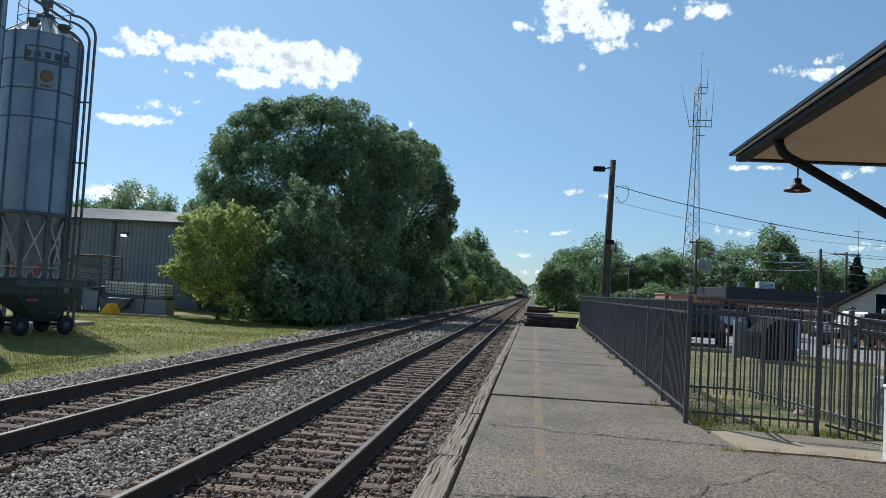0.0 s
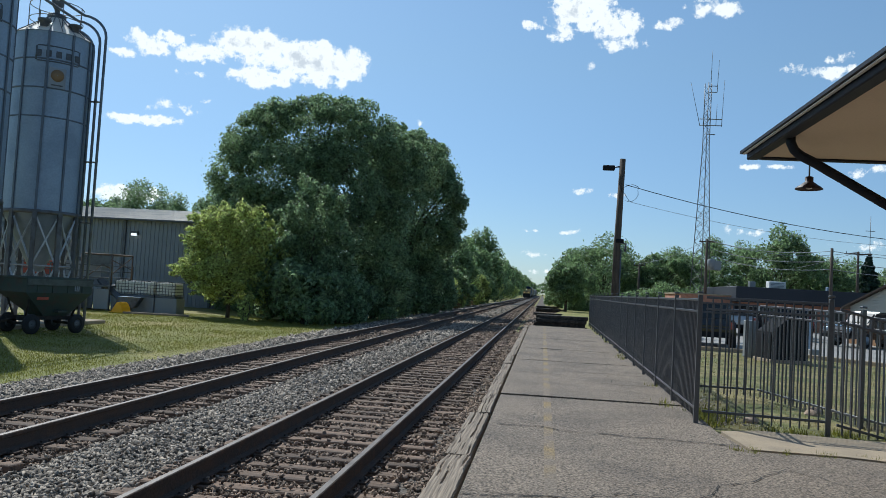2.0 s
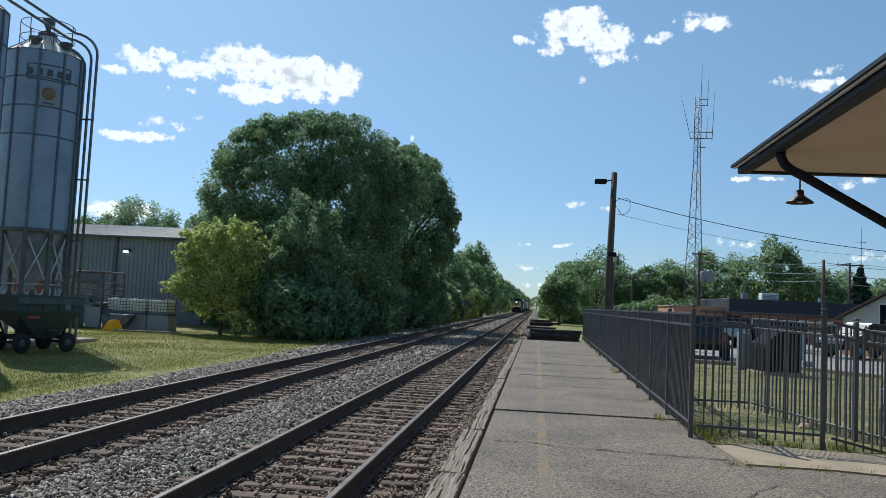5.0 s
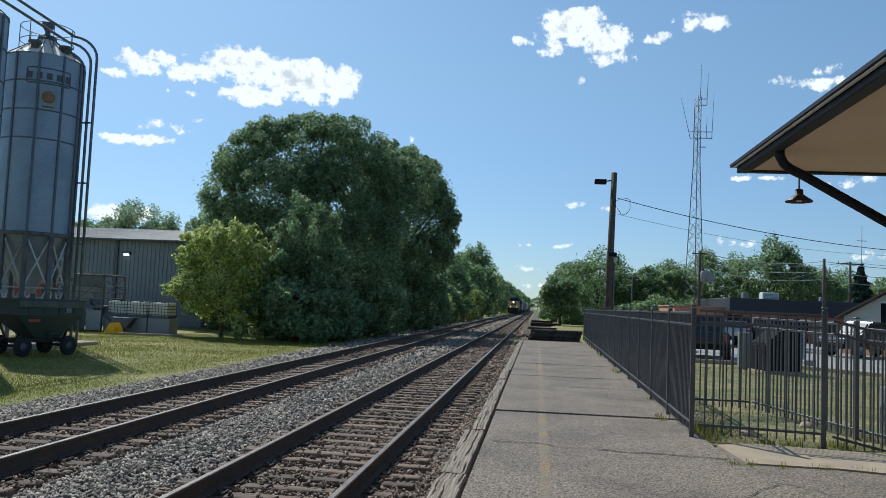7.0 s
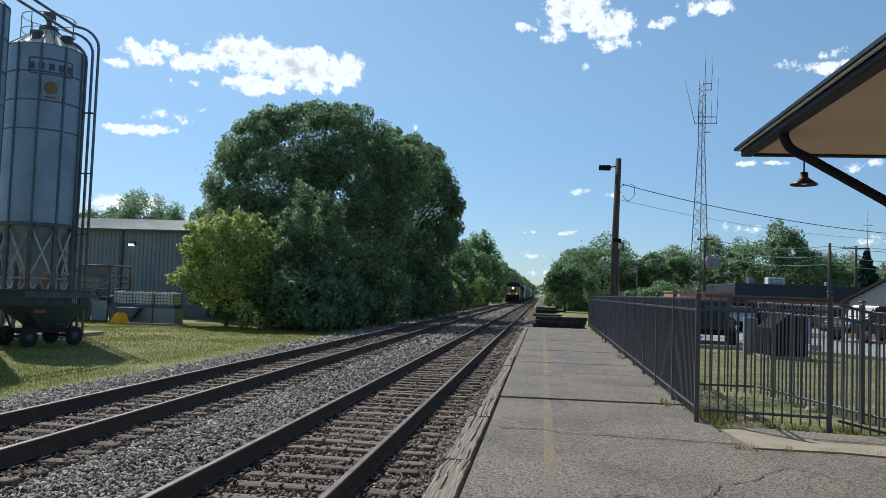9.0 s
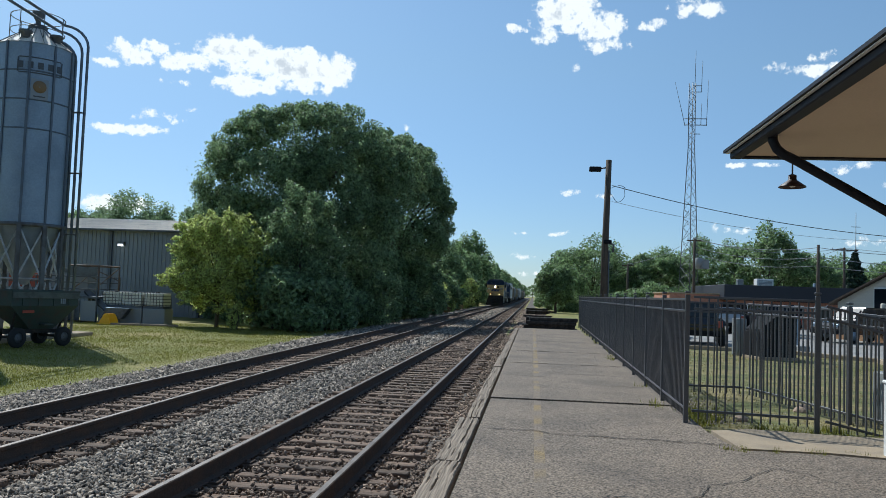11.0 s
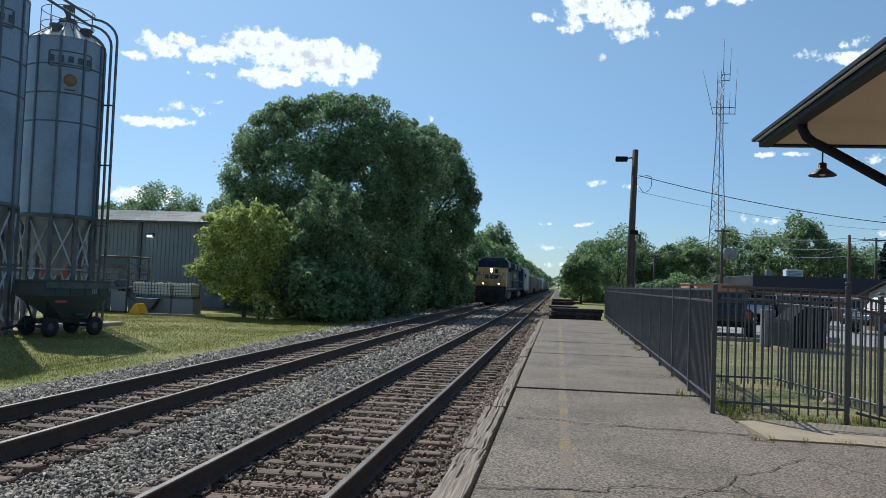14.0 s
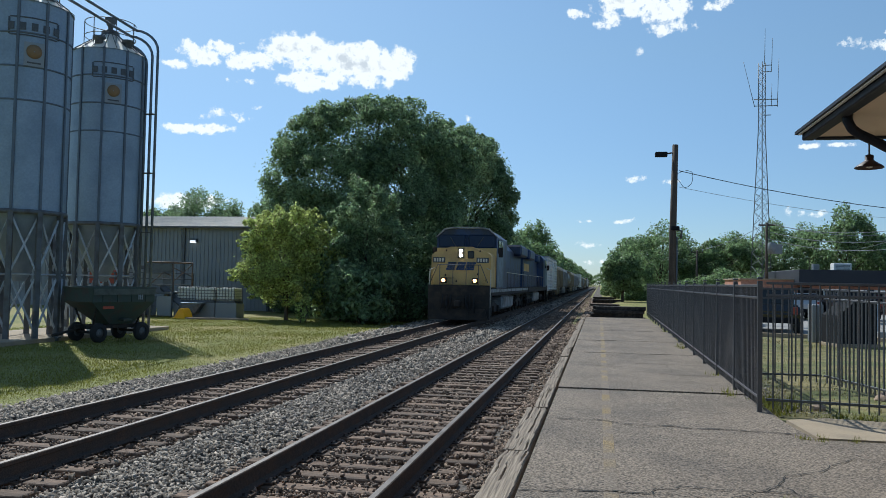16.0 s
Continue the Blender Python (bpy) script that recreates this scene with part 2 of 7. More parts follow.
M_LEAF_LIGHT = material("leaf_light", (0.48, 0.54, 0.19), 0.5, island=0.6, through_light=0.58)
M_LEAF_FIR = material("fir_needles", (0.03, 0.06, 0.035), 0.7, island=0.4, through_light=0.2)
M_BRUSH = material("dry_brush", (0.26, 0.17, 0.075), 0.8, island=0.4, through_light=0.3)
M_POLEWOOD = material("pole_wood", (0.10, 0.075, 0.055), 0.9, spots=(0.065, 0.05, 0.04), spot_scale=5.0, stretch=(4, 4, 0.3), grain=0.3)
M_TAN = material("tan_soffit", (0.66, 0.53, 0.39), 0.75, spots=(0.59, 0.47, 0.345), spot_scale=0.9, grain=0.04)
M_FASCIA = material("dark_fascia", (0.010, 0.012, 0.020), 0.55, grain=0.15, spec=0.3)
M_REDLAMP = material("oxblood_enamel", (0.038, 0.016, 0.014), 0.5, grain=0.1)
M_BRICK = material("red_brick", (0.47, 0.225, 0.15), 0.9, spots=(0.38, 0.17, 0.11), spot_scale=4.0, grain=0.2, vary=0.1)
M_TANBRICK = material("tan_brick", (0.48, 0.28, 0.15), 0.9, spots=(0.40, 0.22, 0.12), spot_scale=4.0, grain=0.15)
M_VINYL = material("cream_siding", (0.60, 0.56, 0.47), 0.6, grain=0.05)
M_NAVY = material("dark_roof_edge", (0.012, 0.016, 0.026), 0.6, grain=0.15)
M_SHINGLE = material("brown_shingle", (0.055, 0.04, 0.03), 0.9, grain=0.25, grain_scale=12.0)
M_BOXGREY = material("cabinet_grey", (0.26, 0.27, 0.27), 0.6, grain=0.06)
M_BOXBLACK = material("cabinet_dark", (0.012, 0.013, 0.016), 0.85, grain=0.12, spec=0.2)
M_CARWHITE = material("car_white", (0.75, 0.75, 0.75), 0.25, clear=0.6)
M_CARBLACK = material("car_black", (0.012, 0.012, 0.014), 0.25, clear=0.6)
M_CARRED = material("car_maroon", (0.10, 0.015, 0.015), 0.25, clear=0.6)
M_CARSILVER = material("car_silver", (0.45, 0.47, 0.49), 0.3, 0.4, clear=0.6)
M_GLASS = material("dark_glass", (0.010, 0.013, 0.018), 0.12, spec=0.35)
M_CABGLASS = material("cab_glass", (0.014, 0.030, 0.070), 0.3, spec=0.2)
M_LENS = material("lamp_lens", (1.0, 0.86, 0.62), 0.3, glow=20.0)
M_LENSWARM = material("ditch_light", (1.0, 0.47, 0.14), 0.3, glow=8.0)
M_FLOOD = material("flood_lens", (0.9, 0.9, 0.9), 0.3, glow=1.2)
M_LOCOYEL = material("loco_yellow", (0.62, 0.42, 0.155), 0.55, spots=(0.46, 0.31, 0.13), spot_scale=1.2, grain=0.12)
M_LOCOBLUE = material("loco_blue", (0.018, 0.047, 0.130), 0.45, spots=(0.02, 0.028, 0.05), spot_scale=1.2, grain=0.15)
M_LOCOGREY = material("loco_grey", (0.30, 0.32, 0.33), 0.6, spots=(0.12, 0.12, 0.12), spot_scale=2.0, grain=0.15)
M_UNDER = material("grimy_steel", (0.022, 0.020, 0.018), 0.85, spots=(0.05, 0.038, 0.028), spot_scale=3.0, grain=0.3)
M_BOXCAR = material("boxcar_pale", (0.70, 0.71, 0.71), 0.6, spots=(0.55, 0.55, 0.54), spot_scale=0.8, grain=0.1)
M_HOPPER = material("hopper_tan", (0.33, 0.27, 0.17), 0.7, spots=(0.22, 0.17, 0.11), spot_scale=0.8, grain=0.12)
M_HOPPERGREY = material("hopper_grey", (0.34, 0.35, 0.35), 0.7, spots=(0.2, 0.19, 0.18), spot_scale=0.8, grain=0.12)
M_TANK = material("tank_black", (0.02, 0.02, 0.022), 0.5, spots=(0.06, 0.05, 0.045), spot_scale=1.0, grain=0.2)
M_BROWNCAR = material("boxcar_brown", (0.16, 0.065, 0.04), 0.7, spots=(0.1, 0.05, 0.035), spot_scale=1.0, grain=0.12)
M_WIRE = material("wire", (0.012, 0.012, 0.013), 0.6)
M_WIREPALE = material("pale_wire", (0.25, 0.26, 0.27), 0.6)
M_TOWER = material("tower_steel", (0.20, 0.21, 0.22), 0.6, 0.3, grain=0.1)
M_INK = material("faded_ink", (0.07, 0.078, 0.09), 0.7, grain=0.2)
M_PALEINK = material("worn_lettering", (0.075, 0.088, 0.105), 0.7, grain=0.25)
M_ORANGE = material("faded_orange", (0.23, 0.15, 0.075), 0.7, grain=0.1)
M_CREAM = material("cream_sign", (0.66, 0.62, 0.52), 0.7, grain=0.06)
M_SIGN = material("faded_sign_plate", (0.25, 0.285, 0.32), 0.7, grain=0.06)
M_CABSIDE = material("cab_side_paint", (0.17, 0.225, 0.26), 0.6, spots=(0.12, 0.15, 0.17), spot_scale=2.0, grain=0.15)


# ---- mesh helpers ----
def part(name, bm, mat, parent=None, label=""):
    me = bpy.data.meshes.new(name)
    bm.to_mesh(me)
    bm.free()
    for m in mat if isinstance(mat, (list, tuple)) else (mat,):
        me.materials.append(m)
    ob = new(name, me)
    if parent:
        ob.parent = parent
    if label:
        ob["label"] = label
    return ob


def thing(name, label, category, at=None, group="", kind=""):
    ob = new(name)
    ob.empty_display_size = 0.2
    if at is not None:
        ob.matrix_basis = at
    return tagged(ob, label, category, group, kind)


def bm_new():
    return bmesh.new()


def add_box(bm, cx, cy, cz, sx, sy, sz, bevel=0.0, m=None, mat=0):
    """A box by its centre and sizes, its edges bevelled."""
    r = bmesh.ops.create_cube(bm, size=1.0)
    vs = r["verts"]
    bmesh.ops.transform(bm, matrix=Matrix.Translation((cx, cy, cz)) @ Matrix.Diagonal((sx, sy, sz, 1)), verts=vs)
    faces = list({f for v in vs for f in v.link_faces})
    if bevel:
        es = list({e for v in vs for e in v.link_edges})
        g = bmesh.ops.bevel(bm, geom=es, offset=bevel, segments=1, affect="EDGES", profile=0.5)
        faces = g["faces"] + [f for f in faces if f.is_valid]
        vs = list({v for f in faces for v in f.verts})
    for f in faces:
        f.material_index = mat
    if m is not None:
        bmesh.ops.transform(bm, matrix=m, verts=vs)
    return vs


def add_tube(bm, pts, r, n=8, r2=None, cap=True, mat=0):
    """A round bar along a line of points, tapering from r to r2."""
    pts = [Vector(p) for p in pts]
    r2 = r if r2 is None else r2
    rings = []
    up = None
    for i, p in enumerate(pts):
        d = (pts[min(i + 1, len(pts) - 1)] - pts[max(i - 1, 0)]).normalized()
        if up is None:
            a = Vector((0, 0, 1)) if abs(d.z) < 0.9 else Vector((1, 0, 0))
            up = (a - d * a.dot(d)).normalized()
        else:
            up = (up - d * up.dot(d)).normalized()
        side = d.cross(up)
        rr = r + (r2 - r) * i / max(1, len(pts) - 1)
        rings.append([bm.verts.new(p + (up * math.cos(2 * math.pi * k / n) + side * math.sin(2 * math.pi * k / n)) * rr) for k in range(n)])
    for a, b in zip(rings, rings[1:]):
        for k in range(n):
            f = bm.faces.new((a[k], a[(k + 1) % n], b[(k + 1) % n], b[k]))
            f.smooth, f.material_index = n > 4, mat
    if cap:
        bm.faces.new(list(reversed(rings[0]))).material_index = mat
        bm.faces.new(rings[-1]).material_index = mat


def add_lathe(bm, profile, n=24, at=(0, 0, 0), smooth=True, mat=0, a0=0.0, a1=2 * math.pi):
    """A turned form: (radius, height) pairs from bottom to top."""
    full = abs(a1 - a0 - 2 * math.pi) < 1e-6
    cnt = n if full else n + 1
    rings = []
    for r, z in profile:
        rings.append([bm.verts.new((at[0] + r * math.cos(a0 + (a1 - a0) * k / n), at[1] + r * math.sin(a0 + (a1 - a0) * k / n), at[2] + z)) for k in range(cnt)])
    for a, b in zip(rings, rings[1:]):
        for k in range(cnt if full else cnt - 1):
            q = (k + 1) % cnt
            f = bm.faces.new((a[k], a[q], b[q], b[k]))
            f.smooth, f.material_index = smooth, mat


def add_prism(bm, outline, a, b, axis="y", mat=0, cap=True):
    """An outline of (u, v) pairs drawn out along an axis from a to b."""
    def at(u, v, w):
        return {"y": (u, w, v), "x": (w, u, v), "z": (u, v, w)}[axis]
    va = [bm.verts.new(at(u, v, a)) for u, v in outline]
    vb = [bm.verts.new(at(u, v, b)) for u, v in outline]
    k = len(outline)
    fs = [bm.faces.new((va[i], va[(i + 1) % k], vb[(i + 1) % k], vb[i])) for i in range(k)]
    if cap:
        fs += [bm.faces.new(list(reversed(va))), bm.faces.new(vb)]
    for f in fs:
        f.material_index = mat
    bmesh.ops.recalc_face_normals(bm, faces=fs)
    return va + vb


def box_part(name, c, s, mat, parent, bevel=0.01, label=""):
    bm = bm_new()
    add_box(bm, *c, *s, bevel)
    return part(name, bm, mat, parent, label)


def tube_part(name, pts, r, mat, parent, n=8, r2=None, label=""):
    bm = bm_new()
    add_tube(bm, pts, r, n, r2)
    return part(name, bm, mat, parent, label)


def raw_mesh(name, verts, faces_flat, per, mat):
    """A mesh from arrays of corners and of faces with a fixed count of corners each."""
    me = bpy.data.meshes.new(name)
    n = len(faces_flat) // per
    me.vertices.add(len(verts))
    me.vertices.foreach_set("co", np.asarray(verts, np.float32).ravel())
    me.loops.add(n * per)
    me.loops.foreach_set("vertex_index", np.asarray(faces_flat, np.int32))
    me.polygons.add(n)
    me.polygons.foreach_set("loop_start", np.arange(0, n * per, per, dtype=np.int32))
    me.update(calc_edges=True)
    me.materials.append(mat)
    return me


def scatter_mesh(name, shape_v, shape_f, place, turn, scale, mat):
    """One mesh of many small alike pieces: places (n,3), turns (n,3,3), scales (n,3)."""
    v = np.asarray(shape_v, np.float32)
    out = np.einsum("nij,nkj->nki", turn, v[None] * scale[:, None, :]) + place[:, None, :]
    f = np.asarray(shape_f, np.int32)
    idx = f[None] + (np.arange(len(place)) * len(v))[:, None, None]
    return raw_mesh(name, out.reshape(-1, 3), idx.ravel(), f.shape[1], mat)


def random_turns(n, rng):
    q = rng.normal(size=(n, 4))
    q /= np.linalg.norm(q, axis=1)[:, None]
    w, x, y, z = q.T
    return np.stack([np.stack([1 - 2 * (y * y + z * z), 2 * (x * y - z * w), 2 * (x * z + y * w)], 1),
                     np.stack([2 * (x * y + z * w), 1 - 2 * (x * x + z * z), 2 * (y * z - x * w)], 1),
                     np.stack([2 * (x * z - y * w), 2 * (y * z + x * w), 1 - 2 * (x * x + y * y)], 1)], 1)


# ---- ground, platform, tracks ----
RAIL_TOP, TIE_TOP, BED = -0.22, -0.428, -0.47
TRACKS = (-2.66, -6.62)             # centre lines
GAUGE = 1.505                       # between the middles of the rail heads
LEFT_Z, RIGHT_Z = -0.62, -0.06
PLATFORM_END = 42.4
EDGE = -0.61                        # platform's edge towards the track


def ground_z(x, y):
    if x < -10.0:
        z = LEFT_Z
    elif x < -9.0:
        z = LEFT_Z + (x + 10.0) * 0.06
    elif x < -0.9:
        z = BED - 0.12
    elif x < 1.0:
        z = -0.5 if y < PLATFORM_END + 1 else -0.42
    elif x < 3.4:
        z = -0.45 + (x - 1.0) / 2.4 * 0.35 if x < 2.0 else RIGHT_Z - 0.05
    else:
        z = RIGHT_Z
    return z + 0.03 * noise.noise(Vector((x * 0.4, y * 0.4, 0))) * (1 if x < -9.6 or x > 3.4 else 0.2)


def build_ground():
    xs = [-2600, -900, -300, -120, -70, -50] + [-40 + i for i in range(30)] + [-9.6, -9.0, -7, -4, -0.9, 1.0, 2.0, 3.4] + [4 + i * 1.5 for i in range(30)] + [60, 90, 160, 400, 1000, 2600]
    ys = [-2600, -600, -120, -40, -20, -10] + [-5 + i * 1.5 for i in range(50)] + [80, 95, 120, 160, 220, 320, 600, 1200, 2600]
    bm = bm_new()
    g = [[bm.verts.new((x, y, ground_z(x, y))) for x in xs] for y in ys]
    for j in range(len(ys) - 1):
        for i in range(len(xs) - 1):
            f = bm.faces.new((g[j][i], g[j][i + 1], g[j + 1][i + 1], g[j + 1][i]))
            f.smooth = True
            f.material_index = 1 if xs[i] >= 1.0 and not (ys[j] > 43 and xs[i] < 12) else 0
    tagged(part("ground", bm, (M_GRASS, M_DRY)), "mown green lawn turning dry and yellow beyond the fence", "ground", kind="structure")


def build_platform():
    root = thing("platform", "old grey asphalt station platform with cracks and a worn yellow line", "platform", kind="structure")
    rng = random.Random(4)
    joints = [-14.0, -6.0, 1.2, 6.9, 13.45, 20.5, 25.0, 30.5, 36.0, PLATFORM_END]
    for a, b in zip(joints, joints[1:]):
        bm = bm_new()
        w = 2.55 if a > 9 else 9.0
        w0 = 2.42 if a > 11 else 9.0
        g = 0.007
        o = [(EDGE, a + g), (w0, a + g + 0.12), (w0 if w0 > 5 else w, b - g + 0.12), (EDGE, b - g)]
        if a == 6.9:
            o = [(EDGE, a + g), (9.0, a + g + 0.12), (8.97, 9.43), (4.07, 9.77), (3.51, 9.90), (3.07, 9.89), (2.49, 9.89), (2.39, 11.17), (2.42, b - g + 0.12), (EDGE, b - g)]
        dz = (-0.024 if a < 13 else 0.0) + rng.uniform(-0.006, 0.0)
        add_prism(bm, o, -0.5, dz, "z")
        part("slab", bm, M_ASPHALT, root)
        # worn yellow line
        bm = bm_new()
        add_box(bm, 0.155, (a + b) / 2, dz + 0.0005, 0.115, b - a - 0.06, 0.006)
        part("yellow_line", bm, M_YELLOW, root, "worn yellow painted line")
    # cracks: ragged thin dark seams
    seams = [((0.35, 10.25), (2.45, 10.15), 0.032), ((-0.5, 10.4), (0.3, 10.3), 0.03), ((-0.6, 6.75), (0.5, 6.9), 0.022), ((0.5, 6.9), (0.75, 7.2), 0.022), ((0.75, 7.2), (3.0, 7.15), 0.018), ((0.9, 6.6), (2.6, 8.9), 0.012),
             ((-0.4, 20.4), (2.2, 20.5), 0.12), ((1.2, 16.0), (2.2, 15.9), 0.07), ((1.9, 24.0), (1.4, 16.2), 0.016), ((2.6, 8.9), (3.6, 7.8), 0.012),
             ((-0.4, 24.9), (2.4, 25.0), 0.16), ((-0.4, 30.4), (2.5, 30.5), 0.2), ((-0.3, 10.9), (0.2, 10.8), 0.01), ((0.8, 18.0), (2.3, 17.9), 0.08),
             ((1.6, 7.5), (2.3, 5.4), 0.014), ((-0.5, 17.2), (0.6, 17.1), 0.06)]
    for (x0, y0), (x1, y1), w in seams:
        bm = bm_new()
        n = 26
        prev = None
        dx, dy = x1 - x0, y1 - y0
        ln = math.hypot(dx, dy)
        top = 0.0045 if y0 > 13 else -0.0195
        for i in range(n + 1):
            f = i / n
            off = 0.18 * math.sin(math.pi * f) * noise.noise(Vector((x0 + f * ln * 1.3, y0, 3.1))) + 0.07 * noise.noise(Vector((f * ln * 6, y0, 8.7)))
            cx, cy = x0 + dx * f - dy / ln * off, y0 + dy * f + dx / ln * off
            ww = w * (0.4 + 0.9 * rng.random()) * (0.5 if y0 < 13 else 0.28)
            a, b = bm.verts.new((cx + dy / ln * ww, cy - dx / ln * ww, top)), bm.verts.new((cx - dy / ln * ww, cy + dx / ln * ww, top))
            if prev:
                bm.faces.new((prev[0], a, b, prev[1]))
            prev = (a, b)
        bmesh.ops.recalc_face_normals(bm, faces=bm.faces[:])
        part("crack", bm, M_CRACK, root, "dark open crack")
    # timber kerb along the edge: split, weathered beams a finger's width off the asphalt
    y = -9.0
    while y < PLATFORM_END:
        ln = 2.6 + rng.random() * 0.5
        wide = 0.27 if y < 10 else 0.19
        fine = 3 < y + ln and y < 22
        nx, ny = (22, 60) if fine else (5, 8)
        bm = bm_new()
        rows = []
        for j in range(ny + 1):
            v = (j / ny - 0.5) * (ln - 0.03)
            ragged = 0.022 * noise.noise(Vector((7.0, v * 2.2 + y, 0))) + 0.012 * noise.noise(Vector((3.0, v * 9 + y, 0)))
            row = [bm.verts.new((-wide / 2 + ragged, v, -0.13))]
            for i in range(nx + 1):
                u = (i / nx - 0.5) * wide
                split = max(0.0, noise.noise(Vector((i * 7.3, v * 1.2 + y, 4.4))) - 0.05) if i % 3 == 1 else 0.0     # long drying cracks
                dz = -0.075 * min(split, 0.42) + 0.008 * noise.noise(Vector((u * 9, v * 2 + y, 5)))
                if i in (0, nx):
                    dz -= 0.018
                row.append(bm.verts.new((u + (ragged if i < nx / 2 else 0.6 * ragged), v, 0.10 + dz)))
            row.append(bm.verts.new((wide / 2 + 0.6 * ragged, v, -0.13)))
            rows.append(row)
        for p, q in zip(rows, rows[1:]):
            for i in range(len(p) - 1):
                bm.faces.new((p[i], p[i + 1], q[i + 1], q[i]))
        bm.faces.new(list(reversed(rows[0])))
        bm.faces.new(rows[-1])
        bmesh.ops.recalc_face_normals(bm, faces=bm.faces[:])
        ob = part("kerb_timber", bm, M_TIMBER, root)
        ob.matrix_basis = pose(EDGE - 0.048 - wide / 2 + rng.uniform(-0.012, 0.008), y + ln / 2, -0.125 + rng.uniform(-0.012, 0.01), 0, rng.uniform(-2, 2), rng.uniform(-0.3, 0.3))
        y += ln


def rail_outline(x):
    h = 0.206
    half = [(0.078, 0), (0.078, 0.014), (0.022, 0.04), (0.016, 0.148), (0.037, 0.162), (0.038, 0.198), (0.028, h)]
    pts = [(x + u, RAIL_TOP - h + v) for u, v in half] + [(x - u, RAIL_TOP - h + v) for u, v in reversed(half)]
    return pts


TIE_PLACES = ([], [])               # where the ties lie along each track


def build_tracks():
    rng = random.Random(11)
    bm = bm_new()
    add_box(bm, 0, 0, -0.09, 2.6, 0.235, 0.18, 0.012)
    tie_mesh = bpy.data.meshes.new("tie")
    for v in bm.verts:
        v.co.z += 0.01 * noise.noise(v.co * 7)
    bm.to_mesh(tie_mesh)
    bm.free()
    tie_mesh.materials.append(M_TIE)
    for k, cx in enumerate(TRACKS):
        root = thing("railway_track", "railway track of dark steel rails spiked to weathered brown wooden ties" if k == 0 else "second railway track with worn brown ties and dark rails", "railway track", group="tracks", kind="structure")
        for s in (-1, 1):
            x = cx + s * GAUGE / 2
            bm = bm_new()
            add_prism(bm, rail_outline(x), -40, 900, "y")
            for f in bm.faces:
                if f.normal.z > 0.9 and f.calc_center_median().z > RAIL_TOP - 0.01:
                    f.material_index = 1
            part("rail", bm, (M_RAIL, M_RAILTOP), root)
        y = 2.0
        for i in range(290):
            o = new("tie", tie_mesh)
            o.parent = root
            TIE_PLACES[k].append(y)
            o.matrix_basis = pose(cx + rng.uniform(-0.07, 0.07), y, TIE_TOP + rng.uniform(-0.02, 0.006), rng.uniform(-1.5, 1.5), 0, rng.uniform(-1.6, 1.6))
            y += 0.53 + rng.uniform(-0.03, 0.03)
        bm = bm_new()
        while y < 420:
            add_box(bm, cx, y, TIE_TOP - 0.09, 2.6, 0.235, 0.18)
            y += 0.53
        tagged(part("far_ties", bm, M_TIE, root), kind="stuff")
        # tie plates and spikes, under the near rails
        bm = bm_new()
        for y in TIE_PLACES[k][:60]:
            for s in (-1, 1):
                x = cx + s * GAUGE / 2
                add_box(bm, x, y, TIE_TOP + 0.005, 0.34, 0.19, 0.022, 0.004)
                for u, v in ((-0.1, 0.05), (0.1, -0.05), (-0.13, -0.06), (0.13, 0.06)):
                    add_box(bm, x + u, y + v, TIE_TOP + 0.024, 0.024, 0.024, 0.03)
        tagged(part("tie_plates", bm, M_RAIL, root), kind="stuff")


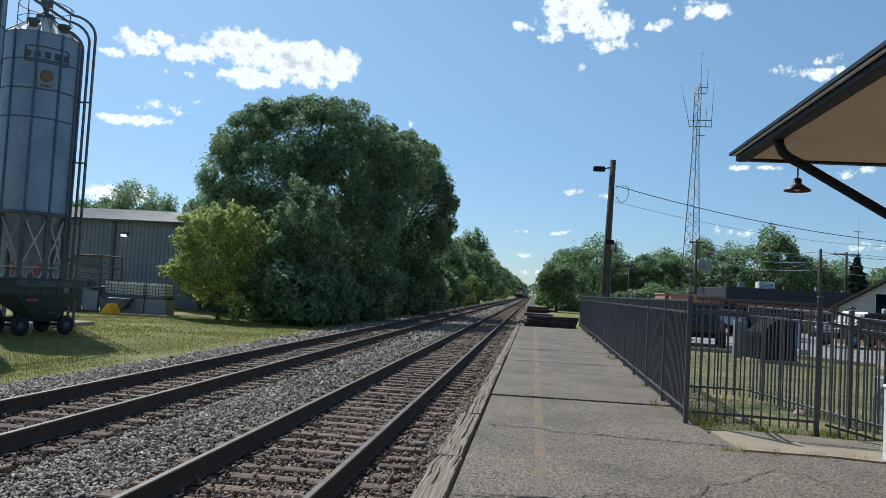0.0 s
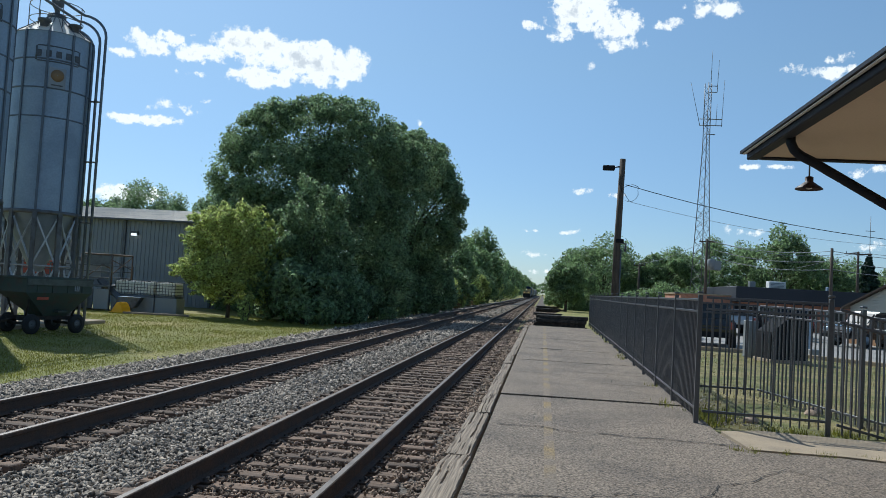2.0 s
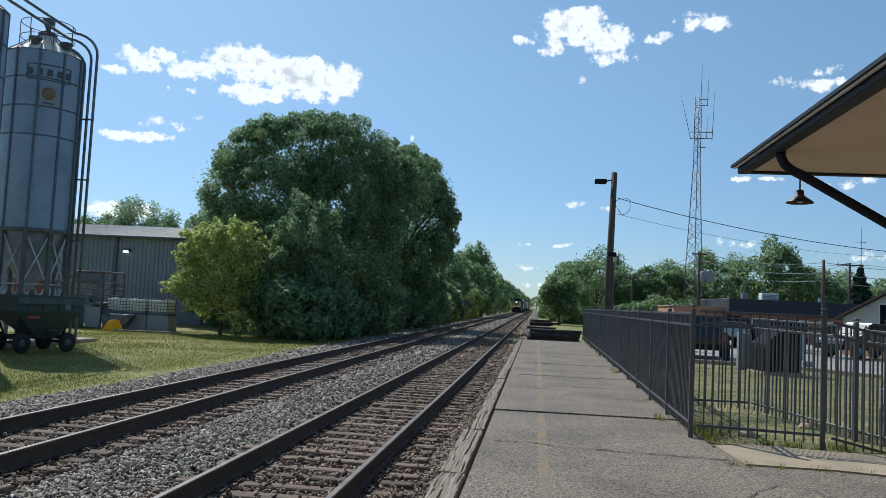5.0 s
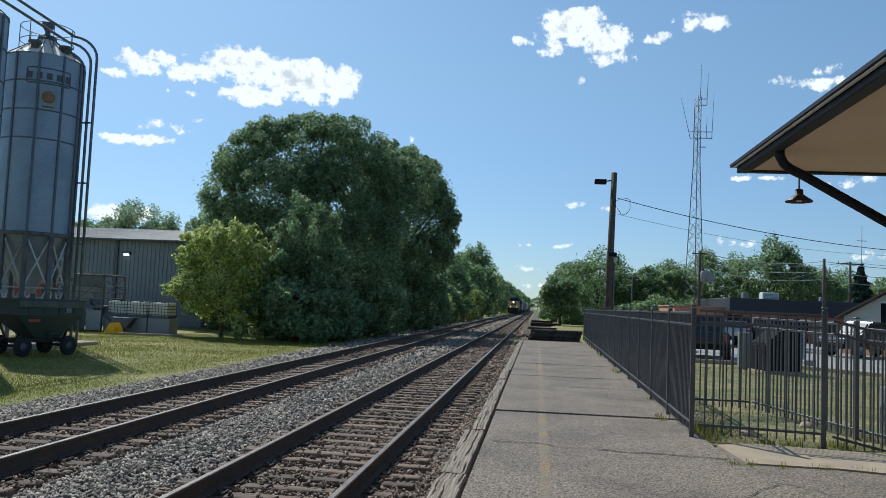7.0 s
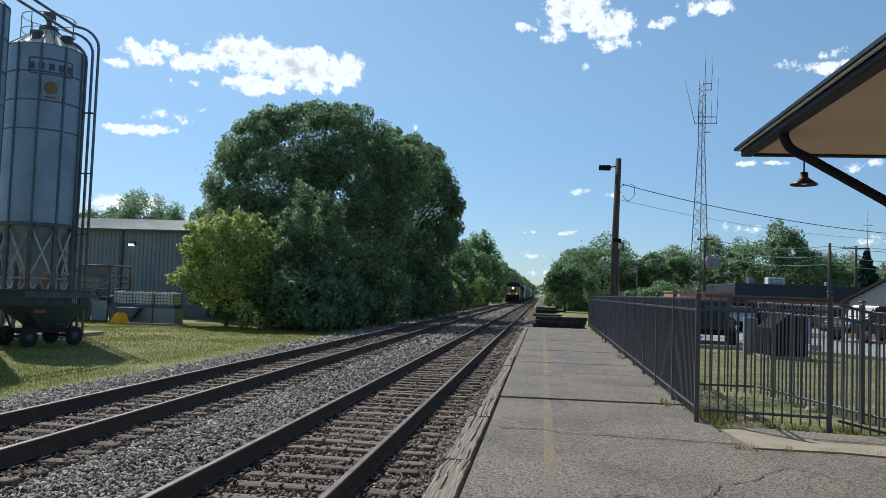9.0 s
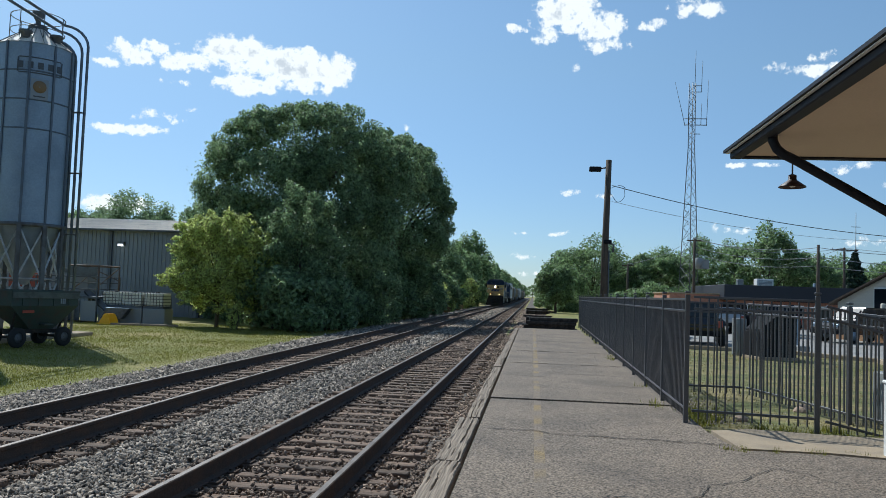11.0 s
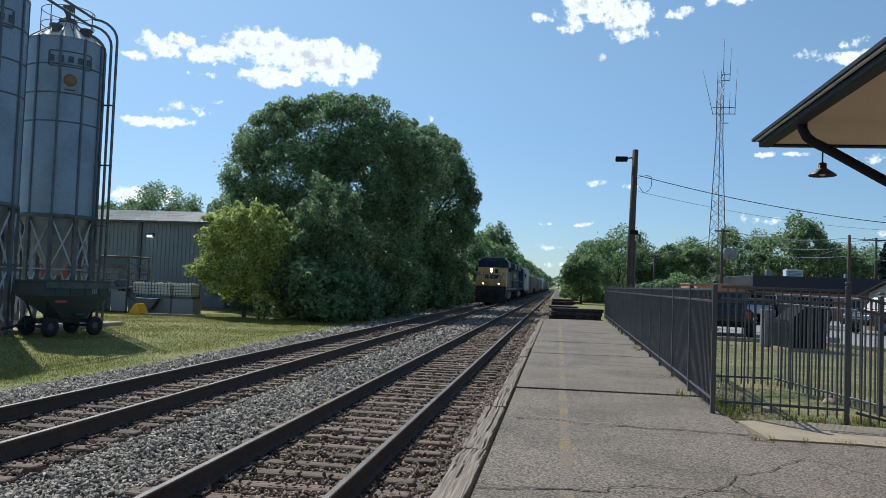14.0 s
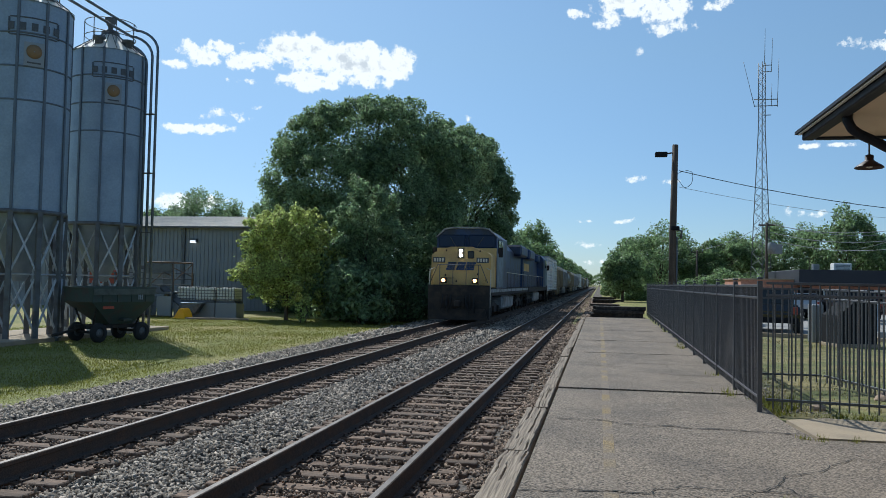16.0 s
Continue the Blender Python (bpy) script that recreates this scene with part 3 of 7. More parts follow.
def build_ballast():
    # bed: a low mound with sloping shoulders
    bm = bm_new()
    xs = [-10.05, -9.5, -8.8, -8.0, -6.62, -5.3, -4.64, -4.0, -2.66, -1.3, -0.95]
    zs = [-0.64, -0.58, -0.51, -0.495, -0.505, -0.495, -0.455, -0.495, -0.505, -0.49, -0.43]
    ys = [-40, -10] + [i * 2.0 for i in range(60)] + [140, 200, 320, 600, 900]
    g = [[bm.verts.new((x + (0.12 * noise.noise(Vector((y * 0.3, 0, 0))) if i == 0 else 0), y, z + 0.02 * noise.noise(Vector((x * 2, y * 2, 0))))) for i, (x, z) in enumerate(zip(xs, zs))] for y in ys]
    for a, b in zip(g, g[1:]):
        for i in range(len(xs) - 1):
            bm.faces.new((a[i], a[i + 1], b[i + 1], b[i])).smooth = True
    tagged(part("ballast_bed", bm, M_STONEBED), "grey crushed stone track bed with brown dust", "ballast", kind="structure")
    rng = np.random.default_rng(3)
    # broken stones: skewed blocks close by, eight-sided ones further off
    block = np.array([(-1, -1, -1), (1, -1, -1), (1, 1, -1), (-1, 1, -1), (-1, -1, 1), (1, -1, 1), (1, 1, 1), (-1, 1, 1)], float) * 0.72
    block_f = [(0, 2, 1), (0, 3, 2), (4, 5, 6), (4, 6, 7), (0, 1, 5), (0, 5, 4), (1, 2, 6), (1, 6, 5), (2, 3, 7), (2, 7, 6), (3, 0, 4), (3, 4, 7)]
    gem = np.array([(1, 0, 0), (-1, 0, 0), (0, 1, 0), (0, -1, 0), (0, 0, 1), (0, 0, -1)], float)
    gem_f = [(0, 2, 4), (2, 1, 4), (1, 3, 4), (3, 0, 4), (2, 0, 5), (1, 2, 5), (3, 1, 5), (0, 3, 5)]
    for y0, y1, dens, big in ((3.0, 9.0, 800, 0.0245), (9.0, 16.0, 540, 0.028), (16.0, 28.0, 240, 0.038), (28.0, 60.0, 66, 0.066), (60.0, 130.0, 16, 0.12)):
        n = int((y1 - y0) * 9.2 * dens)
        x = rng.uniform(-10.1, -0.9, n)
        y = rng.uniform(y0, y1, n)
        keep = np.ones(n, bool)
        z = np.interp(x, xs, zs) + rng.uniform(-0.012, 0.022, n)
        for cx, places in zip(TRACKS, TIE_PLACES):       # clear of the rails, and few on the ties
            for s in (-1, 1):
                keep &= np.abs(x - cx - s * GAUGE / 2) > 0.07
            p = np.array(places)
            near = np.abs(y[:, None] - p[None, :]).min(1) if y0 < 100 else np.ones(n)
            on_tie = (np.abs(x - cx) < 1.33) & (near < 0.135)
            keep &= ~on_tie | (rng.random(n) < 0.06)
            z = np.where(on_tie, TIE_TOP + 0.012, z)
            z = np.where((np.abs(x - cx) < 1.2) & ~on_tie, z + rng.uniform(0.01, 0.045, n), z)
        x, y, z = x[keep], y[keep], z[keep]
        n = len(x)
        size = big * rng.uniform(0.55, 1.4, (n, 1)) * rng.uniform(0.6, 1.3, (n, 3)) * np.array([[1.3, 1.1, 0.55]])
        P = np.stack([x, y, z], 1)
        brown = (np.abs(x - TRACKS[0]) < 1.3) | (np.abs(x - TRACKS[1]) < 1.3) | (x > -1.75)
        size[brown] *= 0.78
        kind = rng.integers(0, 4, n)
        for k in range(4):
            v = (block if y0 < 16 else gem) + rng.uniform(-0.30, 0.30, (8 if y0 < 16 else 6, 3))
            for nm, sel, mat in (("ballast", ~brown, M_STONE), ("dusty_ballast", brown, M_STONEDUST)):
                q = (kind == k) & sel
                ob = new(nm, scatter_mesh(nm, v, block_f if y0 < 16 else gem_f, P[q], random_turns(int(q.sum()), rng), size[q], mat))
                tagged(ob, "loose grey crushed ballast stones" if nm == "ballast" else "brown dusty ballast stones between the ties", "ballast", kind="stuff")


def build_rubble():
    """Rough stony ground beside the track, past the platform's end."""
    rng = np.random.default_rng(31)
    bm = bm_new()
    xs, ys = [-1.0, -0.4, 0.2, 0.8, 1.4, 1.8], [PLATFORM_END + 0.05] + [43.5 + i * 2.5 for i in range(50)] + [200, 300, 600, 900]
    g = [[bm.verts.new((x, y, (-0.36 if i < 3 or (i < 5 and y < 60) else -0.54) + 0.12 * noise.noise(Vector((x * 1.4, y * 0.7, 2))))) for i, x in enumerate(xs)] for y in ys]
    for a, b in zip(g, g[1:]):
        for i in range(len(xs) - 1):
            bm.faces.new((a[i], a[i + 1], b[i + 1], b[i])).smooth = True
    tagged(part("rubble_strip", bm, M_STONEBED), "rough brown stony strip beside the track", "gravel", kind="structure")
    n = 5200
    y = PLATFORM_END + 0.2 + 60 * rng.random(n) ** 1.6
    x = rng.uniform(-0.95, 1.5, n)
    v = [(1, 0, 0), (-1, 0.2, 0), (0, 1, 0), (0.2, -1, 0), (0, 0, 0.9), (0.1, 0, -1)]
    f = [(0, 2, 4), (2, 1, 4), (1, 3, 4), (3, 0, 4), (2, 0, 5), (1, 2, 5), (3, 1, 5), (0, 3, 5)]
    me = scatter_mesh("rubble", v, f, np.stack([x, y, np.full(n, -0.35)], 1), random_turns(n, rng), rng.uniform(0.04, 0.12, (n, 1)) * rng.uniform(0.6, 1.3, (n, 3)), M_STONEDUST)
    tagged(new("rubble", me), "scattered brown stones beside the track", "gravel", kind="stuff")


M_STONEDUST = material("dusty_stone", (0.235, 0.172, 0.125), 0.95, island=0.7, grain=0.25, grain_scale=25.0)
build_ground()
build_platform()
build_tracks()
build_ballast()
build_rubble()


# ---- fence ----
def fence_panel(a, b, height, base, post_end=True, label="black steel picket fence panel", rise=0.0, post_start=True):
    """A panel between two posts: posts, three rails and pickets."""
    a, b = Vector(a), Vector(b)
    d = b - a
    ln = d.length
    root = thing("fence_panel", label, "fence", Matrix.Translation((a.x, a.y, base)) @ pose(0, 0, 0, 0, 0, math.degrees(math.atan2(d.y, d.x))), group="fence panels")
    posts = ([0.0] if post_start else []) + ([ln] if post_end else [])
    for u in posts:
        bm = bm_new()
        add_box(bm, u, 0, (height + 0.05) / 2 - 0.1 + rise * u / ln, 0.066, 0.066, height + 0.25, 0.006)
        p = part("post", bm, M_BLACK, root)
        bm = bm_new()
        add_box(bm, u, 0, height + 0.085 + rise * u / ln, 0.078, 0.078, 0.03, 0.008)
        part("cap", bm, M_BLACK, p)
    for z in (height - 0.02, height - 0.19, 0.19):
        bm = bm_new()
        add_box(bm, 0, 0, 0, ln - 0.06, 0.034, 0.036, 0.004, pose(ln / 2, 0, z + rise / 2, 0, -math.degrees(math.atan2(rise, ln)), 0))
        part("rail", bm, M_BLACK, root)
    n = max(2, round(ln / 0.118))
    bm = bm_new()
    add_box(bm, 0, 0, (height + 0.05) / 2, 0.021, 0.021, height - 0.09)
    me = bpy.data.meshes.new("picket")
    bm.to_mesh(me)
    bm.free()
    me.materials.append(M_BLACK)
    for i in range(1, n):
        o = new("picket", me)
        o.parent = root
        o.location = (ln * i / n, 0, rise * i / n)
    return root


FENCE_A, FENCE_B = Vector((2.24, 11.85)), Vector((2.78, 47.8))
N_PANEL = 16
for i in range(N_PANEL):
    a, b = FENCE_A.lerp(FENCE_B, i / N_PANEL), FENCE_A.lerp(FENCE_B, (i + 1) / N_PANEL)
    fence_panel((a.x, a.y, 0), (b.x, b.y, 0), 1.76, -0.02, i == N_PANEL - 1)
fence_panel((2.32, 11.98, 0), (3.99, 11.75, 0), 1.84, -0.06, True, "black steel fence panel standing across the end of the slab", 0.0, False)
fence_panel((4.06, 11.75, 0), (5.6, 11.82, 0), 1.80, -0.08, True, "black steel gate panel sloping with the ground", -0.34, False)
fence_panel((2.36, 15.5, 0), (4.03, 15.6, 0), 1.76, -0.06, False, "black steel fence panel standing behind the first across the dry grass", 0.0, False)
fence_panel((4.03, 15.6, 0), (4.79, 12.75, 0), 1.76, -0.06, True, "black steel fence panel running back towards the gate", -0.04, False)
fence_panel((4.79, 12.75, 0), (5.3, 11.95, 0), 1.72, -0.10, False, "short black steel fence panel meeting the gate", -0.05, False)


# ---- grain bins and yard ----
M_GALVSEAM = material("galvanised_seam", (0.125, 0.155, 0.195), 0.6, 0.35, spots=(0.10, 0.125, 0.16), spot_scale=2.0, grain=0.1)

M_BRACE = material("bright_brace_steel", (0.42, 0.46, 0.50), 0.5, 0.3, spots=(0.30, 0.32, 0.34), spot_scale=4.0, grain=0.12)
M_HOPPERCONE = material("hopper_sheet", (0.24, 0.29, 0.34), 0.5, 0.15, spots=(0.18, 0.22, 0.26), spot_scale=1.2, grain=0.12)
M_PIPE = material("filling_pipe_steel", (0.16, 0.20, 0.25), 0.5, 0.4, spots=(0.12, 0.14, 0.17), spot_scale=3.0, grain=0.1)


def grain_bin(x, y, r, zb, ze, turn):
    """Corrugated bin on legs: wall in rings, hopper, conical roof, ladder cage, legs and braces."""
    root = thing("grain_bin", "corrugated galvanised feed bin on braced steel legs with maker's lettering", "silo", pose(x, y, LEFT_Z, 0, 0, turn), group="grain bins")
    zb, ze = zb - LEFT_Z, ze - LEFT_Z
    bm = bm_new()
    prof, z = [], zb
    while z < ze:
        prof += [(r, z), (r + 0.018, z + 0.045)]
        z += 0.09
    add_lathe(bm, prof + [(r, ze)], 56)
    part("wall", bm, M_GALV, root)
    for i in range(1, 4):                     # ring seams
        bm = bm_new()
        zz = ze - 1.13 * i
        add_lathe(bm, [(r + 0.01, zz - 0.03), (r + 0.035, zz - 0.025), (r + 0.035, zz + 0.025), (r + 0.01, zz + 0.03)], 56)
        part("ring_seam", bm, M_GALVSEAM, root)
    for i in range(10):                        # upright stiffeners
        a = 2 * math.pi * i / 10
        bm = bm_new()
        add_box(bm, r + 0.03, 0, (zb + ze) / 2, 0.05, 0.09, ze - zb, 0.01, Matrix.Rotation(a, 4, "Z"))
        part("stiffener", bm, M_GALVSEAM, root)
    bm = bm_new()                              # hopper
    add_lathe(bm, [(0.2, zb - 2.35), (0.24, zb - 2.3), (r - 0.03, zb)], 40)
    part("hopper", bm, M_HOPPERCONE, root)
    bm = bm_new()                              # roof
    rh = r * 0.62
    add_lathe(bm, [(r + 0.07, ze - 0.03), (0.30, ze + rh)], 20, smooth=False)
    part("roof", bm, M_ROOFMETAL, root)
    for i in range(20):
        a = 2 * math.pi * i / 20
        c, s = math.cos(a), math.sin(a)
        tube_part("roof_rib", [((r + 0.07) * c, (r + 0.07) * s, ze), (0.3 * c, 0.3 * s, ze + rh + 0.01)], 0.014, M_GALVDARK, root, 4)
    bm = bm_new()
    add_lathe(bm, [(0.36, ze + rh - 0.05), (0.36, ze + rh + 0.12), (0.30, ze + rh + 0.16), (0.02, ze + rh + 0.2)], 20)
    part("roof_cap", bm, M_GALVDARK, root)
    bm = bm_new()
    add_lathe(bm, [(0.10, ze + rh + 0.18), (0.10, ze + rh + 0.34), (0.24, ze + rh + 0.58), (0.24, ze + rh + 0.72), (0.02, ze + rh + 0.76)], 16)
    part("inlet_funnel", bm, M_GALVDARK, root)
    for a in (-0.5, 0.55, 2.2, 3.6):           # roof vents
        bm = bm_new()
        c, s = math.cos(a - 1.0), math.sin(a - 1.0)
        add_lathe(bm, [(0.16, 0), (0.16, 0.22), (0.25, 0.24), (0.25, 0.32), (0.02, 0.38)], 16, (c * r * 0.78, s * r * 0.78, ze + rh * 0.20))
        part("roof_vent", bm, M_GALVDARK, root)
    # guard rails round the top
    for zz in (0.35, 0.95):
        pts = [(1.0 * math.cos(q * 2 * math.pi / 20), 1.0 * math.sin(q * 2 * math.pi / 20), ze + rh * 0.45 + zz) for q in range(21)]
        tube_part("guard_rail", pts, 0.018, M_GALVDARK, root, 5)
    for q in range(7):
        a = q * 2 * math.pi / 7
        tube_part("guard_post", [(math.cos(a), math.sin(a), ze + rh * 0.3), (math.cos(a), math.sin(a), ze + rh * 0.45 + 0.95)], 0.018, M_GALVDARK, root, 5)
    # ring beam, legs, braces
    bm = bm_new()
    add_lathe(bm, [(r - 0.02, zb - 0.09), (r + 0.07, zb - 0.09), (r + 0.07, zb + 0.06), (r - 0.02, zb + 0.06)], 56)
    part("ring_beam", bm, M_GALVDARK, root)
    nl = 10
    for i in range(nl):
        a = 2 * math.pi * i / nl
        bm = bm_new()
        add_box(bm, r + 0.01, 0, zb / 2 + 0.02, 0.15, 0.17, zb, 0.012, Matrix.Rotation(a, 4, "Z"))
        leg = part("leg", bm, M_GALVDARK, root)
        box = bm_new()
        add_box(box, r + 0.01, 0, 0.13, 0.26, 0.26, 0.04, 0.008, Matrix.Rotation(a, 4, "Z"))
        part("foot_plate", box, M_GALVDARK, leg)
        b = 2 * math.pi * (i + 1) / nl
        p, q = Vector((r * math.cos(a), r * math.sin(a), 0)), Vector((r * math.cos(b), r * math.sin(b), 0))
        for z0, z1 in ((0.3, zb * 0.52), (zb * 0.52, zb - 0.1)):
            for u, v in ((p, q), (q, p)):
                tube_part("brace", [u + Vector((0, 0, z0)), v + Vector((0, 0, z1))], 0.042, M_BRACE, root, 4)
        tube_part("tie_bar", [p + Vector((0, 0, zb * 0.52)), q + Vector((0, 0, zb * 0.52))], 0.03, M_BRACE, root, 4)
    return root


def brand_bars(root, r, z, a, size, mat):
    """Plain upright bars on the bin's wall where its faded lettering stands."""
    for i in range(5):
        bm = bm_new()
        add_box(bm, 0, 0, 0, 0.012, size * 0.56, size * 0.7, 0.002)
        ob = part("lettering_bar", bm, mat, root, "faded dark lettering bar")
        ob.matrix_basis = Matrix.Rotation(a + (i - 2) * size * 0.98 / r, 4, "Z") @ pose(r + 0.035, 0, z + size * 0.35)


def bin_sign(root, r, z, a):
    bm = bm_new()
    for z0, z1 in ((-0.24, -0.20), (0.36, 0.40)):
        add_lathe(bm, [(r + 0.02, z + z0), (r + 0.034, z + z0), (r + 0.034, z + z1), (r + 0.02, z + z1)], 12, a0=a - 0.54, a1=a + 0.54)
    for s in (-1, 1):
        add_lathe(bm, [(r + 0.02, z - 0.2), (r + 0.034, z - 0.2), (r + 0.034, z + 0.36), (r + 0.02, z + 0.36)], 1, a0=a + s * 0.56 - 0.02, a1=a + s * 0.56 + 0.02)
    part("lettering_frame", bm, M_PALEINK, root)
    bm = bm_new()
    add_box(bm, r + 0.05, 0, z - 0.85, 0.02, 0.62, 0.8, 0.005, Matrix.Rotation(a, 4, "Z"))
    s = part("sign_plate", bm, M_SIGN, root, "faded cream plate with orange disc")
    bm = bm_new()
    add_lathe(bm, [(0.24, 0), (0.24, 0.012), (0.02, 0.014)], 20)
    o = part("sign_disc", bm, M_ORANGE, s)
    o.matrix_basis = Matrix.Rotation(a, 4, "Z") @ pose(r + 0.062, 0, z - 0.76, 0, 90, 0)
    bm = bm_new()
    add_box(bm, r + 0.064, 0, z - 1.14, 0.006, 0.42, 0.05, 0, Matrix.Rotation(a, 4, "Z"))
    part("sign_bar", bm, M_INK, s)


def build_bins():
    for (x, y, r, zb, ze) in ((-19.62, 24.3, 1.38, 3.76, 10.85), (-20.2, 29.83, 1.42, 3.76, 10.85)):
        root = grain_bin(x, y, r, zb, ze, 8)
        a = math.atan2(-y, -x) - radians(8) + 0.13
        brand_bars(root, r, ze - LEFT_Z - 1.05, a, 0.36, M_PALEINK)
        bin_sign(root, r, ze - LEFT_Z - 1.0, a)
    root = thing("concrete_pad", "low concrete footing slab under the grain bins", "slab", kind="structure")
    box_part("slab", (-20.0, 26.4, LEFT_Z + 0.05), (3.6, 10.8, 0.2), M_CONCRETE, root, 0.02)
    # filling pipes that rise beside the bin and bend over its roof
    root = thing("filling_pipes", "bundle of dark filling pipes bending over the bin roofs", "pipe")
    for i, (dx, top) in enumerate(((0.0, 11.45), (0.40, 11.8), (0.80, 12.05))):
        px, py = -18.86 + dx * 0.56, 30.45 + dx * 0.1
        pts = [(px, py, LEFT_Z), (px, py, top - 0.85)]
        for k in range(1, 7):
            f = radians(15 * k)
            pts.append((px - (1 - math.cos(f)) * 0.8, py - (1 - math.cos(f)) * 0.4, top - 0.85 + math.sin(f) * 0.8))
        ends = ((-20.16, 29.83, 11.95), (-19.65, 24.24, 12.1), (-19.4, 20.0, 12.5))[i]
        pts.append(ends)
        tube_part("pipe", pts, 0.055, M_PIPE, root, 10)
    for z in (3.5, 6.0, 8.5):
        bm = bm_new()
        add_box(bm, -18.7, 30.48, z, 0.5, 0.16, 0.05, 0.01)
        part("clamp", bm, M_GALVDARK, root)


M_RIM = material("bleached_green_paint", (0.10, 0.115, 0.10), 0.75, spots=(0.07, 0.075, 0.065), spot_scale=2.5, grain=0.25)


def gravity_wagon():
    root = thing("gravity_wagon", "faded green steel gravity grain wagon parked on the grass", "wagon", pose(-16.95, 25.6, LEFT_Z, 0, 0, 70) @ Matrix.Diagonal((0.72, 0.72, 0.79, 1)))
    bm = bm_new()
    b = [bm.verts.new(v) for v in ((-0.35, -0.5, 0.75), (0.9, -0.5, 0.75), (0.9, 0.5, 0.75), (-0.35, 0.5, 0.75))]
    t = [bm.verts.new(v) for v in ((-1.75, -1.1, 1.75), (1.75, -1.1, 1.75), (1.75, 1.1, 1.75), (-1.75, 1.1, 1.75))]
    u = [bm.verts.new(v) for v in ((-1.75, -1.1, 2.35), (1.75, -1.1, 2.35), (1.75, 1.1, 2.35), (-1.75, 1.1, 2.35))]
    bm.faces.new(b)
    for lo, hi in ((b, t), (t, u)):
        for i in range(4):
            bm.faces.new((lo[i], lo[(i + 1) % 4], hi[(i + 1) % 4], hi[i]))
    bmesh.ops.recalc_face_normals(bm, faces=bm.faces[:])
    bmesh.ops.solidify(bm, geom=bm.faces[:], thickness=0.03)
    part("hopper", bm, M_GREENPAINT, root)
    for s in (-1, 1):
        box_part("top_rail", (0, s * 1.12, 2.36), (3.56, 0.09, 0.09), M_GREENPAINT, root)
        box_part("end_rail", (s * 1.77, 0, 2.36), (0.09, 2.3, 0.09), M_GREENPAINT, root)
        for x in (-1.2, -0.4, 0.4, 1.2):
            box_part("side_rib", (x, s * 1.12, 2.05), (0.06, 0.05, 0.58), M_GREENPAINT, root)
        box_part("frame_beam", (0, s * 0.42, 0.66), (3.2, 0.12, 0.16), M_UNDER, root)
    for x in (-1.2, 1.2):
        tube_part("axle", [(x, -0.85, 0.42), (x, 0.85, 0.42)], 0.06, M_UNDER, root)
        for s in (-1, 1):
            tube_part("upright", [(x, s * 0.42, 0.7), (x * 1.15, s * 0.95, 1.78)], 0.05, M_UNDER, root, 6)
            bm = bm_new()
            add_lathe(bm, [(0.2, -0.12), (0.38, -0.13), (0.42, -0.07), (0.42, 0.07), (0.38, 0.13), (0.2, 0.12)], 24)
            w = part("wheel", bm, M_RUBBER, root)
            w.matrix_basis = pose(x, s * 0.85, 0.42, 90, 0, 0)
            bm = bm_new()
            add_lathe(bm, [(0.02, -0.06), (0.2, -0.09), (0.21, 0.09), (0.02, 0.06)], 16)
            part("rim", bm, M_GALVDARK, w)
    tube_part("drawbar", [(-1.6, 0, 0.6), (-3.0, 0, 0.35)], 0.06, M_UNDER, root)
    box_part("chute", (0.3, -0.75, 0.95), (0.5, 0.5, 0.08), M_GREENPAINT, root)
    for k in range(3):
        box_part("plate_bar", (0.78 + k * 0.1, -1.13, 2.0), (0.06, 0.02, 0.3), M_SIGN, root, 0.003, "small pale maker's marking")
    box_part("weathered_rim", (0, -1.165, 2.2), (3.5, 0.02, 0.26), M_RIM, root, 0.004, "paler weathered upper band")
    box_part("red_panel", (-0.8, -0.98, 1.6), (0.6, 0.02, 0.3), M_RED, root, 0.003, "faded red patch")


